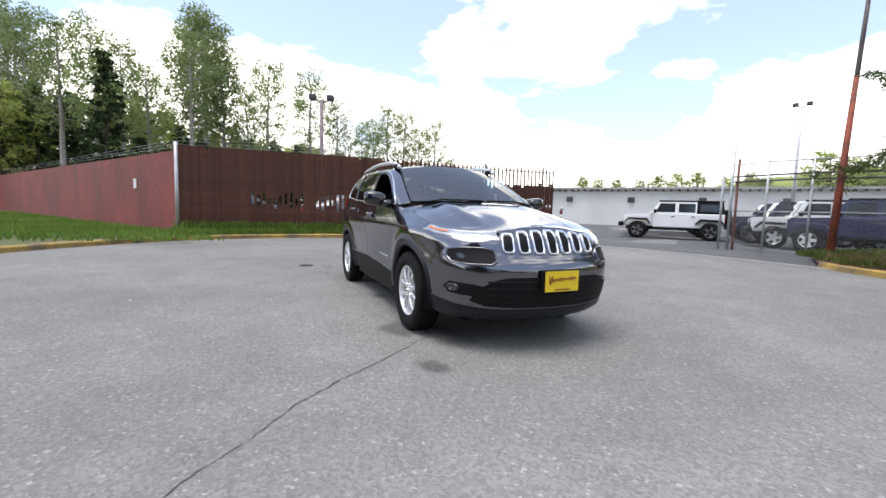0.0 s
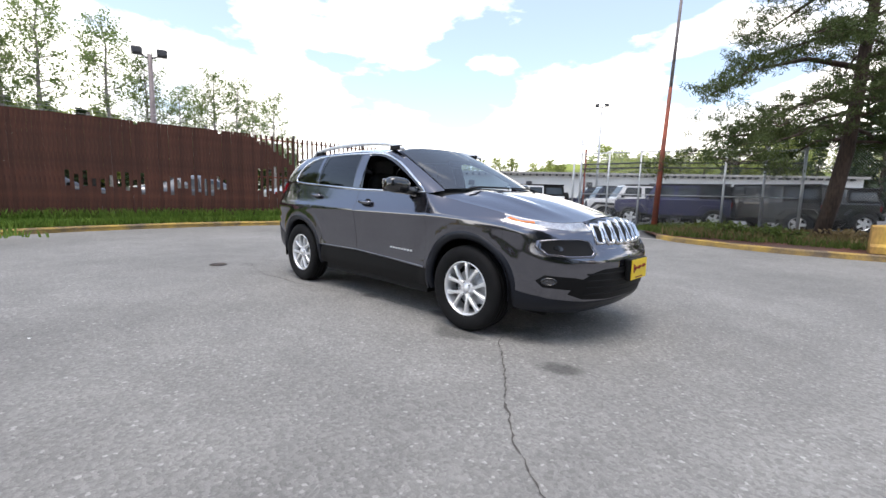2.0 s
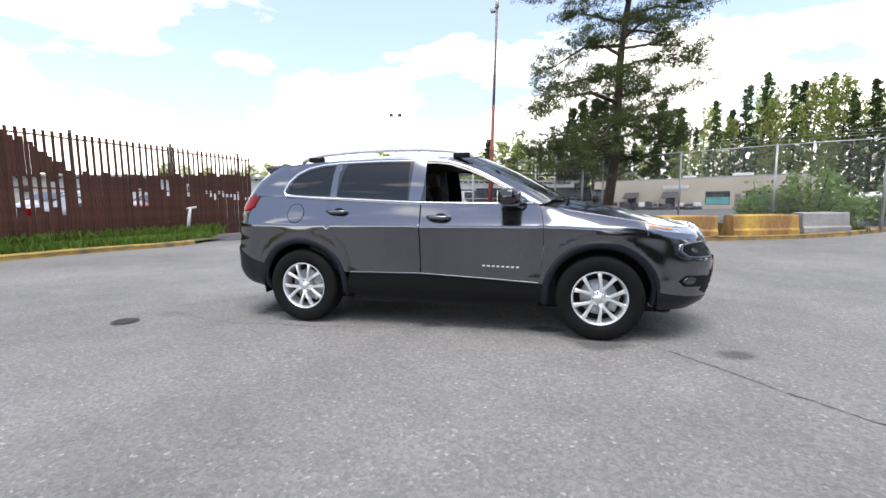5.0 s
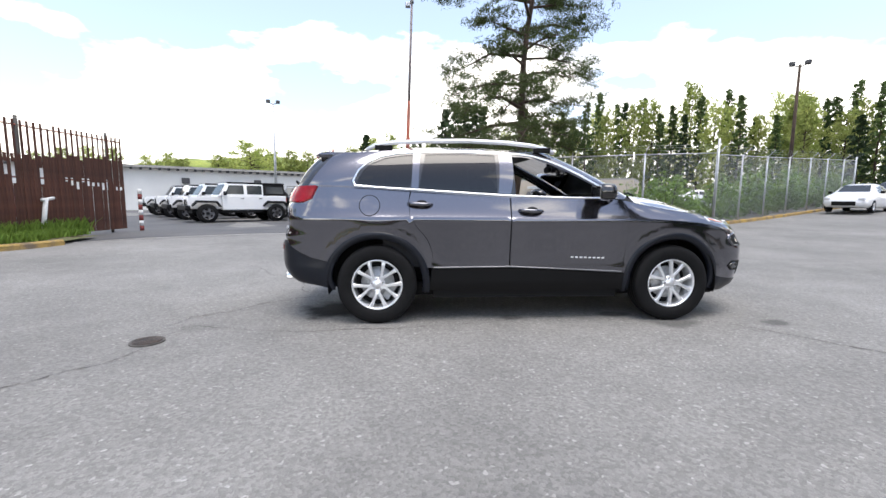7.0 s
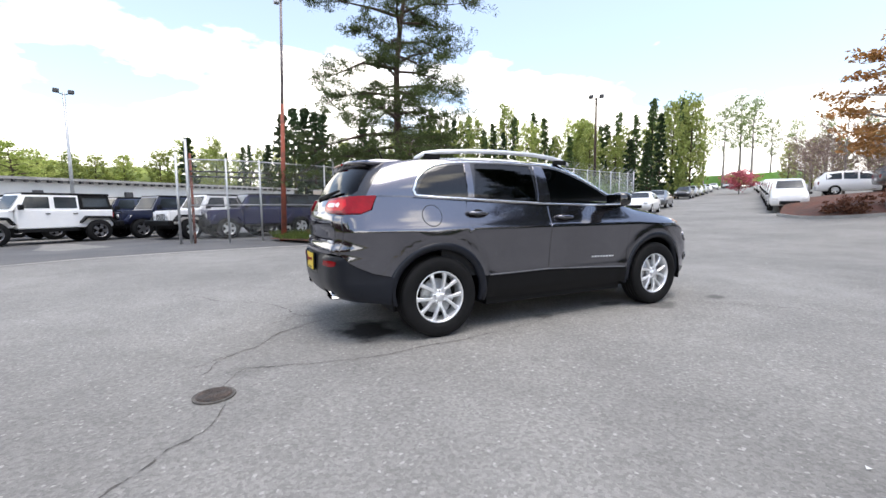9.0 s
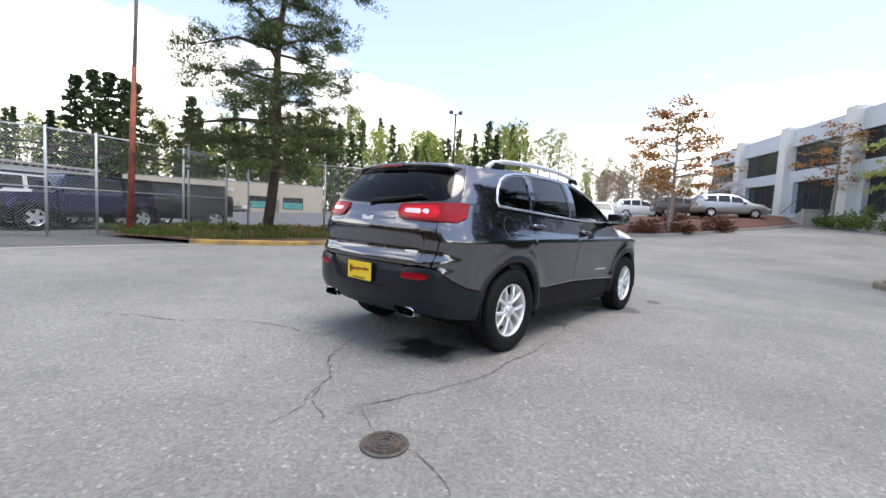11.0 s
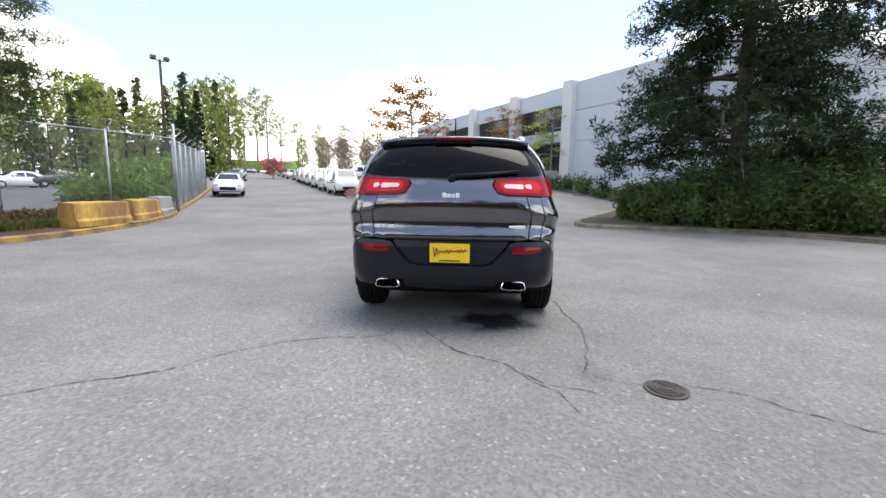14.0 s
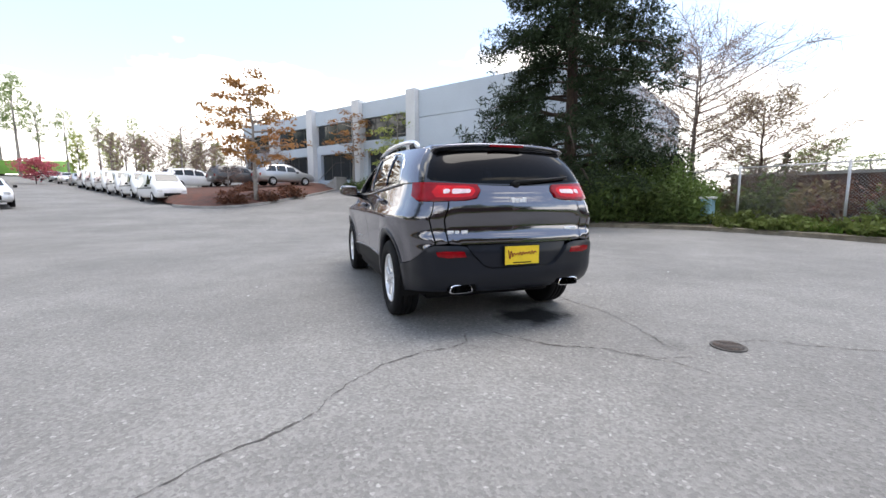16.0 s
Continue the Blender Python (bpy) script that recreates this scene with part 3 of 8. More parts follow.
link_fence("galvanised chain-link fence with barbed wire behind the pine", [(1.2, 15.3), (3.1, 14.5), (5.6, 12.95), (8.2, 12.0), (11.0, 11.65)], 2.8, tall=0.55)
link_fence("galvanised chain-link fence with outward barbed arms along the street", [(11.05, 11.75), (13.0, 12.85), (15.3, 14.2), (17.6, 15.5), (20.0, 16.8), (22.4, 18.2), (25.0, 19.7), (27.0, 20.8)], 2.75, tall=0.2)
lotf = link_fence("tall chain-link gate fence round the car lot", [(-4.2, 12.3), (-3.05, 12.15), (-2.0, 12.35), (0.4, 13.2), (2.3, 14.6)], 2.75, arms=False, base=0.05, tall=0.65)
for z in (2.25, 2.42):
    rod("cross_pipe", [(-4.2, 12.35, z), (-2.0, 12.4, z), (2.3, 14.65, z)], 0.03, M["steel_dark"], lotf, 6)
rod("cross_pipe", [(-4.2, 12.35, 1.3), (-2.0, 12.4, 1.3), (2.3, 14.65, 1.3)], 0.02, M["galv"], lotf, 6)
rod("gate_post", [(-4.5, 12.3, 0), (-4.5, 12.3, 2.95)], 0.04, M["galv"], lotf)
rod("gate_post", [(-4.1, 12.42, 0), (-4.1, 12.42, 3.0)], 0.04, M["pole_rust"], lotf)
link_fence("low chain-link fence before the red-brown building", [(9.5, -13.2), (7.2, -12.3), (4.62, -11.75), (1.9, -12.0), (-0.8, -12.2), (-3.5, -12.4)], 1.85, arms=False)

# rusty slat fence along the lawn: posts, rails and single slats
rust = thing("slat_fence", "tall chain-link fence filled with rusty brown slats", "fence")
slat_me = {}
fy0, fy1 = -4.4, 9.7
rf = random.Random(3)


def slat(y, z0, z1, half=0.0435, twist=5):
    key = (round(z0, 1), round(z1, 1), half)
    if key not in slat_me:
        bm = bmesh.new()
        box(bm, -0.006, 0.006, -half, half, key[0], key[1])
        me = bpy.data.meshes.new("slat")
        bm.to_mesh(me)
        bm.free()
        me.materials.append(M["rust"])
        slat_me[key] = me
    ob = new("slat", slat_me[key])
    ob.parent = rust
    ob.matrix_basis = pose(fence_x(y) + rf.uniform(-0.008, 0.008), y, 0.1, 0, 0, rf.uniform(-twist, twist))


def full_top(y):
    """Height up to which the slats still stand close together."""
    return float(np.interp(y, [1.7, 2.5, 3.3, 3.8, 4.6, 9.3], [2.8, 2.65, 2.25, 1.85, 1.85, 2.15]))


y, k = fy0, 0
while y < fy1:
    top = 2.8 if rf.random() < 0.96 else 2.7
    cut = round(full_top(y) + rf.uniform(-0.08, 0.08), 1) if y > 1.7 else top
    odd = k % 2
    lost = None  # stretch of height in which every second slat is gone
    if -2.2 < y < -0.4 or -0.1 < y < 1.65:
        lost = (0.9, 1.3)
    elif 2.5 < y < 3.8:
        lost = (0.9, 1.7)
    elif 5.1 < y < 5.7:
        lost = (1.1, 1.5)
    elif y > 7.5:
        lost = (1.3, 1.4)
    elif 6.0 < y < 7.0 and rf.random() < 0.4:
        lost = (1.4, 1.7)
    if rf.random() < 0.12:
        lost = None
    if odd and lost:
        slat(y, 0.0, lost[0] + 0.1 * rf.randint(-1, 1))
        if cut > lost[1] + 0.1:
            slat(y, lost[1] + 0.1 * rf.randint(-1, 1), cut)
    else:
        slat(y, 0.0, cut)
    if cut < top and not odd:
        slat(y, cut, top, 0.034)
    y += 0.088
    k += 1
for y in np.arange(fy0, fy1 + 0.1, 2.72):
    rod("post", [(fence_x(y) - 0.06, y, 0), (fence_x(y) - 0.06, y, 3.0)], 0.04, M["steel_dark"], rust)
for z in (0.35, 1.55, 2.78):
    rod("rail", [(fence_x(fy0) - 0.05, fy0, z), (fence_x(fy1) - 0.05, fy1, z)], 0.022, M["pole_rust"], rust, 6)
for z in (2.92, 3.02, 3.12):
    rod("barbed_wire", [(fence_x(fy0) + 0.1, fy0, z), (fence_x(fy1) + 0.1, fy1, z)], 0.004, M["galv"], rust, 3)

# red panel fence going off behind the lawn
red = thing("panel_fence", "dark red painted panel fence with barbed wire", "fence")
ra, rb = np.array([-11.15, -4.45]), np.array([-42.0, -22.0])
rd = (rb - ra) / np.linalg.norm(rb - ra)
for k in range(15):
    p, q = ra + rd * (k * 2.36), ra + rd * (k * 2.36 + 2.35)
    nrm = np.array([-rd[1], rd[0]]) * 0.03
    V = [(*(p - nrm), 0.1), (*(q - nrm), 0.1), (*(q + nrm), 0.1), (*(p + nrm), 0.1), (*(p - nrm), 2.72), (*(q - nrm), 2.72), (*(q + nrm), 2.72), (*(p + nrm), 2.72)]
    obj("panel", V, [(0, 1, 5, 4), (1, 2, 6, 5), (2, 3, 7, 6), (3, 0, 4, 7), (4, 5, 6, 7), (3, 2, 1, 0)], M["redwall"], red)
rod("corner_post", [(-11.12, -4.42, 0), (-11.12, -4.42, 3.0)], 0.06, M["galv"], red)
for z in (2.84, 2.94, 3.04):
    rod("barbed_wire", [(*ra, z), (*rb, z)], 0.005, M["galv"], red, 3)
sg = ra + rd * 3.35 + np.array([0.03, -0.06])
V = [(sg[0] + rd[0] * s, sg[1] + rd[1] * s, z) for s, z in ((-0.14, 1.55), (0.14, 1.55), (0.14, 1.9), (-0.14, 1.9))]
obj("notice", V + [(x - rd[1] * -0.012, y + rd[0] * -0.012, z) for x, y, z in V], [(0, 1, 2, 3), (7, 6, 5, 4), (0, 4, 5, 1), (1, 5, 6, 2), (2, 6, 7, 3), (3, 7, 4, 0)], M["stucco_white"], red, label="small white notice")

# ---- poles ----
pl = thing("light_pole", "tall rust-red steel light pole with a grey upper half", "light pole", at=(-1.31, 12.06, 0))
rod("base", [(0, 0, 0.0), (0, 0, 0.25)], [0.16, 0.13], M["pole_rust"], pl, 12)
rod("pole", [(0, 0, 0), (0.14, 0.03, 4.8)], [0.1, 0.058], M["pole_rust"], pl, 12)
rod("upper_pole", [(0.14, 0.03, 4.75), (0.25, 0.05, 8.35)], [0.055, 0.04], M["pole_grey"], pl, 12)
rod("cap", [(0.25, 0.05, 8.3), (0.255, 0.05, 8.62)], [0.075, 0.06], M["galv"], pl, 10)
boxed("floodlight", (0.01, 0.19, -0.06, 0.14, 8.15, 8.3), M["galv"], pl, 0.02)


def lamp_pole(x, y, h, label, two=True, wood=False, turn=0, skin="pole_rust"):
    e = thing("lamp_pole", label, "light pole", at=(x, y, H(x, y)), turn=turn)
    rod("pole", [(0, 0, 0), (0, 0, h)], [0.12, 0.07], M["bark"] if wood else M[skin], e)
    for s in ((-1, 1) if two else (1,)):
        rod("arm", [(0, 0, h - 0.15), (0.35 * s, 0, h)], 0.03, M["steel_dark"], e, 6)
        bm = bmesh.new()
        box(bm, 0.25 * s - 0.16 + 0.12 * s, 0.25 * s + 0.16 + 0.12 * s, -0.16, 0.16, h - 0.05, h + 0.2, 0.05)
        part("lamp_head", bm, M["frame_dark"], e)
    return e


lamp_pole(-14.85, 0.6, 5.75, "rusty pole with two dark floodlights behind the fence", turn=75, skin="pole_grey")
lamp_pole(-12.2, 31.5, 8.7, "thin pole with two floodlights in the car lot", turn=20, skin="galv")
lamp_pole(21.8, 20.0, 8.5, "brown wooden street pole with a lamp on top", two=True, wood=True, turn=-40)

# ---- yellow concrete blocks at the kerb ----
def block(x, y, turn, L, material, label):
    e = thing("concrete_barrier", label, "barrier", "barriers on the kerb", at=(x, y, H(x, y) + 0.13), turn=turn)
    bm = bmesh.new()
    prof = [(-0.27, 0), (-0.27, 0.14), (-0.22, 0.2), (-0.19, 0.56), (-0.15, 0.6), (0.15, 0.6), (0.19, 0.56), (0.22, 0.2), (0.27, 0.14), (0.27, 0)]
    n = 7
    rows = []
    rb_ = random.Random(int(x * 10))
    for i in range(n):
        s = -L / 2 + L * i / (n - 1)
        inset = 0.02 if i in (0, n - 1) else 0
        rows.append([bm.verts.new((s, yy * (1 - inset) + rb_.uniform(-0.008, 0.008), zz * (1 - inset) + (rb_.uniform(-0.012, 0.006) if zz > 0.3 else 0))) for yy, zz in prof])
    for i in range(n - 1):
        for k in range(len(prof) - 1):
            bm.faces.new((rows[i][k], rows[i + 1][k], rows[i + 1][k + 1], rows[i][k + 1]))
    bm.faces.new(rows[0])
    bm.faces.new(rows[-1][::-1])
    bmesh.ops.recalc_face_normals(bm, faces=bm.faces)
    part("body", bm, material, e)
    return e


block(4.75, 9.35, 4, 1.75, M["block_yellow"], "yellow painted concrete barrier with rust streaks")
block(7.05, 10.05, 20, 2.1, M["block_yellow"], "weathered yellow concrete barrier with brown stains")
block(8.95, 10.85, 24, 1.7, M["concrete"], "bare grey concrete barrier with a yellow end")

# manhole cover and cracks in the asphalt
mh = thing("manhole_cover", "rusty round cast-iron cover set in the asphalt", "manhole cover", at=(-3.06, -1.28, 0.0))
bm = bmesh.new()
bmesh.ops.create_cone(bm, cap_ends=True, segments=40, radius1=0.118, radius2=0.118, depth=0.012, matrix=Matrix.Translation((0, 0, 0.004)))
part("frame_ring", bm, M["crack"], mh)
bm = bmesh.new()
bmesh.ops.create_cone(bm, cap_ends=True, segments=40, radius1=0.1, radius2=0.098, depth=0.014, matrix=Matrix.Translation((0, 0, 0.008)))
part("lid", bm, M["iron"], mh)
for r in (0.028, 0.054, 0.08):
    bm = bmesh.new()
    inner = [bm.verts.new((r * math.cos(t), r * math.sin(t), 0.019)) for t in np.linspace(0, 2 * math.pi, 33)[:-1]]
    outer = [bm.verts.new(((r + 0.01) * math.cos(t), (r + 0.01) * math.sin(t), 0.019)) for t in np.linspace(0, 2 * math.pi, 33)[:-1]]
    for i in range(32):
        bm.faces.new((inner[i], outer[i], outer[(i + 1) % 32], inner[(i + 1) % 32]))
    part("ring", bm, M["iron"], mh)


def crack(pts, width, seed):
    """A ragged filled crack lying in the asphalt."""
    rc = random.Random(seed)
    line = smooth_line(pts, 0.028)
    V, F = [], []
    off = 0.0
    for i, p in enumerate(line):
        d = line[min(i + 1, len(line) - 1)] - line[max(i - 1, 0)]
        d /= np.linalg.norm(d) + 1e-9
        nrm = np.array([-d[1], d[0]])
        off = off * 0.9 + rc.uniform(-0.011, 0.011)
        w = width * 0.6 * rc.uniform(0.0, 1.5) * (0.9 + 0.3 * math.sin(i * 0.11 + seed)) * min(1, i / 3 + 0.1, (len(line) - 1 - i) / 3 + 0.1)
        for s in (-1, 1):
            q = p + nrm * (off + s * w)
            V.append((q[0], q[1], 0.004))
    for i in range(len(line) - 1):
        F.append((2 * i, 2 * i + 2, 2 * i + 3, 2 * i + 1))
    return tagged(obj("asphalt_crack", V, F, M["crack"]), "dark ragged crack in the asphalt", "crack", kind="structure")


crack([(3.6, -2.85), (3.16, -2.41), (2.85, -2.13), (2.43, -1.74), (2.19, -1.48), (1.92, -1.15), (1.64, -0.74)], 0.009, 1)
crack([(1.64, -0.74), (1.2, -0.66), (0.75, -0.65), (0.1, -0.74), (-0.66, -0.95), (-1.6, -1.06), (-2.2, -1.04), (-2.62, -0.93), (-2.86, -0.86)], 0.008, 2)
crack([(-2.86, -0.86), (-3.0, -1.08), (-3.06, -1.28), (-3.02, -1.45), (-3.11, -1.68), (-3.28, -1.86), (-3.34, -1.97), (-3.7, -2.5)], 0.006, 3)
crack([(-3.85, 2.75), (-3.58, 2.36), (-3.32, 2.08), (-3.08, 1.68), (-2.81, 1.5), (-2.58, 1.25), (-2.45, 0.9), (-2.38, 0.5), (-2.13, 0.42)], 0.009, 4)
crack([(-2.4, 0.52), (-2.52, 0.38), (-2.68, 0.25)], 0.009, 5)
crack([(-2.12, 0.21), (-2.33, 0.1), (-2.62, -0.1), (-2.77, -0.38), (-3.06, -0.6), (-3.1, -0.82), (-3.2, -0.92)], 0.01, 6)
crack([(-2.9, -0.45), (-3.13, -0.66), (-3.4, -0.75)], 0.006, 7)


# ---- buildings ----
def wall_frame(e, a, b, z):
    """Puts an Empty at a so that its x runs to b and its y points away to the right of that way. Returns the length."""
    d = np.array(b, float) - np.array(a, float)
    e.matrix_basis = pose(a[0], a[1], z, 0, 0, math.degrees(math.atan2(d[1], d[0])))
    return float(np.linalg.norm(d))


def window(e, x0, x1, z0, z1, y, depth=0.18, mullions=3, frame_m="frame_dark"):
    """A recessed window: dark panes in a frame, in front of nothing but its own recess."""
    w = boxed("window", (x0, x1, y + depth - 0.02, y + depth + 0.02, z0, z1), M[frame_m], e)
    n = mullions
    for k in range(n):
        a, b = x0 + (x1 - x0) * k / n + 0.04, x0 + (x1 - x0) * (k + 1) / n - 0.04
        boxed("pane", (a, b, y + depth - 0.03, y + depth - 0.022, z0 + 0.05, z1 - 0.05), M["window_dark"], w)
    return w


# pale two-storey office block with white pilasters. Local x runs along the front, y into the building.
ob_ = thing("office_building", "pale blue-grey two-storey concrete building with white pilasters", "building")
Lb = wall_frame(ob_, (47.15, 6.65), (14.47, -14.64), 0.3)


cols = [6.2, 12.6, 18.9, 25.0]
TOP = 8.45
edges = [0.0] + cols + [Lb]
for i in range(len(edges) - 1):
    a, b = edges[i] + (0.45 if i else 0), edges[i + 1] - (0.45 if i < len(edges) - 2 else 0)
    if i == len(edges) - 2:  # blank end wall, in panels with shadow joints
        for k, (z0, z1) in enumerate(((-1.5, 4.4), (4.44, 6.5), (6.54, TOP))):
            boxed("wall_panel", (a, b, 0.0, 0.4, z0, z1), M["stucco_blue"], ob_)
        continue
    boxed("wall_panel", (a, b, 0.0, 0.4, -1.5, 2.2), M["stucco_blue"], ob_)
    boxed("wall_panel", (a, b, 0.0, 0.4, 4.5, 5.3), M["stucco_blue"], ob_)
    boxed("wall_panel", (a, b, 0.0, 0.4, 7.1, TOP - 0.1), M["stucco_blue"], ob_)
    boxed("wall_panel", (a, a + 0.5, 0.004, 0.4, 2.2, 4.5), M["stucco_blue"], ob_)
    window(ob_, a + 0.5, b, 2.2, 4.5, 0.1, 0.25, 4)
    window(ob_, a, b, 5.3, 7.1, 0.1, 0.2, 4)
for c in cols:
    boxed("pilaster", (c - 0.45, c + 0.45, -0.45, 0.35, -1.5, TOP + 0.12), M["pilaster"], ob_, 0.03)
boxed("body", (0, Lb, 0.42, 22, -1.5, TOP - 0.3), M["stucco_blue"], ob_)
for c0 in (cols[-1] - 0.3, cols[-2] - 1.0):
    s = new("stair")
    s.parent = ob_
    for k in range(8):
        boxed("step", (c0 - 2.6 + 0.3 * k, c0 - 2.3 + 0.3 * k, -1.6, -0.5, 0.5, 1.2 + 0.17 * k), M["concrete"], s)
    rod("handrail", [(c0 - 2.6, -1.6, 2.1), (c0 - 0.2, -1.6, 3.5), (c0 + 0.9, -1.6, 3.5)], 0.025, M["steel_dark"], s, 6)

# long low white building behind the car lot
wb = thing("white_warehouse", "long low white building with a dentilled eave", "building")
Lw = wall_frame(wb, (-46.0, 18.3), (4.0, 51.7), -0.3)
boxed("body", (0, Lw, 0.0, 10, 0, 3.85), M["stucco_white"], wb)
boxed("eave", (-0.2, Lw + 0.2, -0.5, 10.1, 3.85, 4.05), M["concrete"], wb)
for k in range(90):
    boxed("dentil", (0.3 + k * 0.66, 0.48 + k * 0.66, -0.45, 0.0, 3.68, 3.85), M["frame_dark"], wb)
for k in range(9):
    x = 6 + k * 6.0
    bm = bmesh.new()
    box(bm, x - 0.3, x + 0.3, -0.3, 0.0, 2.6, 3.1, 0.06)
    part("wall_lamp", bm, M["frame_dark"], wb)

# beige shop building across the lot. Local x runs along its front
bb = thing("beige_building", "long beige single-storey shop building with dark awnings", "building")
ba, bdir = np.array([6.57, 53.37]), np.array([0.845, -0.534])
Lg = wall_frame(bb, tuple(ba), tuple(ba + bdir * 20.6), 0.4)
WINS = ((12.5, 14.8), (16.1, 18.4))
xs_ = [0.0] + [v for w in WINS for v in w] + [Lg]
for k in range(0, len(xs_), 2):
    boxed("wall", (xs_[k], xs_[k + 1], 0.0, 0.3, -1.2, 3.15), M["stucco_beige"], bb)
for x0, x1 in WINS:
    boxed("wall", (x0, x1, 0.0, 0.3, -1.2, 0.35), M["stucco_beige"], bb)
    boxed("wall", (x0, x1, 0.0, 0.3, 1.75, 3.15), M["stucco_beige"], bb)
    w = window(bb, x0, x1, 0.35, 1.75, 0.0, 0.2, 3)
    boxed("display", (x0 + 0.1, x1 - 0.1, 0.08, 0.16, 0.42, 1.15), M["teal"], w, label="teal goods in the shop window")
boxed("wall", (0, 0.3, 0.31, 9.5, -1.2, 3.15), M["stucco_beige"], bb)
boxed("wall", (Lg - 0.3, Lg, 0.31, 9.5, -1.2, 3.15), M["stucco_beige"], bb)
boxed("wall", (0.31, Lg - 0.31, 9.2, 9.5, -1.2, 3.15), M["stucco_beige"], bb)
boxed("roof", (0.0, Lg, 0.0, 9.5, 3.151, 3.3), M["concrete"], bb)
boxed("backing", (0.4, Lg - 0.4, 0.6, 0.7, -1.0, 3.0), M["frame_dark"], bb)
for x, y, w in ((15.0, 4.0, 0.9), (9.5, 5.0, 0.6)):
    bm = bmesh.new()
    box(bm, x - w, x + w, y - 0.5, y + 0.5, 3.3, 3.75, 0.05)
    part("roof_unit", bm, M["stucco_white"], bb)
for x in (4.8, 9.1):
    V = [(x - 0.8, -0.01, 1.8), (x + 0.8, -0.01, 1.8), (x + 0.8, -0.9, 1.15), (x - 0.8, -0.9, 1.15), (x - 0.8, -0.01, 1.72), (x + 0.8, -0.01, 1.72), (x + 0.8, -0.9, 1.07), (x - 0.8, -0.9, 1.07)]
    obj("awning", V, [(0, 3, 2, 1), (4, 5, 6, 7), (3, 7, 6, 2), (0, 4, 7, 3), (1, 2, 6, 5)], M["frame_dark"], bb, label="dark cloth awning")
    d = boxed("door", (x - 0.5, x + 0.5, -0.04, -0.003, -0.2, 1.7), M["frame_dark"], bb)
    boxed("pane", (x - 0.4, x + 0.4, -0.046, -0.041, 0.1, 1.6), M["window_dark"], d)
boxed("door", (15.2, 15.75, -0.04, -0.003, -0.2, 1.45), M["pole_grey"], bb)
boxed("sign", (8.3, 10.9, -0.12, -0.02, 2.12, 2.48), M["stucco_white"], bb)
boxed("sign_band", (8.6, 10.6, -0.14, -0.122, 2.24, 2.36), M["stucco_blue"], bb)
rg2 = random.Random(11)
for k in range(16):  # goods on show along the front
    x = 3.2 + k * 0.62 + rg2.uniform(-0.15, 0.15)
    e = thing("machine", "small garden machine on show before the shop", "machine", "machines before the shop")
    p = ba + bdir * x - np.array([0.534, 0.845]) * rg2.uniform(1.5, 3.2)
    e.matrix_basis = pose(p[0], p[1], H(*p) + 0.03, 0, 0, rg2.uniform(0, 360))
    boxed("body", (-0.3, 0.3, -0.22, 0.22, 0.3, rg2.uniform(0.6, 0.95)), rg2.choice([M["frame_dark"], M["frame_dark"], M["teal"], M["stucco_white"]]), e, 0.06)
    rod("handle", [(-0.3, 0, 0.6), (-0.65, 0, 1.05)], 0.025, M["steel_dark"], e, 5)
    for s_ in (-0.2, 0.2):
        bm = bmesh.new()
        bmesh.ops.create_cone(bm, cap_ends=True, segments=12, radius1=0.2, radius2=0.2, depth=0.5, matrix=Matrix.Translation((s_, 0, 0.2)) @ Matrix.Rotation(radians(90), 4, "X"))
        part("wheel", bm, M["frame_dark"], e)


# ---- trees ----
def spread(rng, centre, radius, n, squash=0.6):
    d = rng.normal(size=(n, 3))
    d /= np.linalg.norm(d, axis=1)[:, None]
    r = radius * rng.uniform(0.2, 1.0, n)[:, None] ** 0.6
    return np.asarray(centre) + d * r * [1, 1, squash]


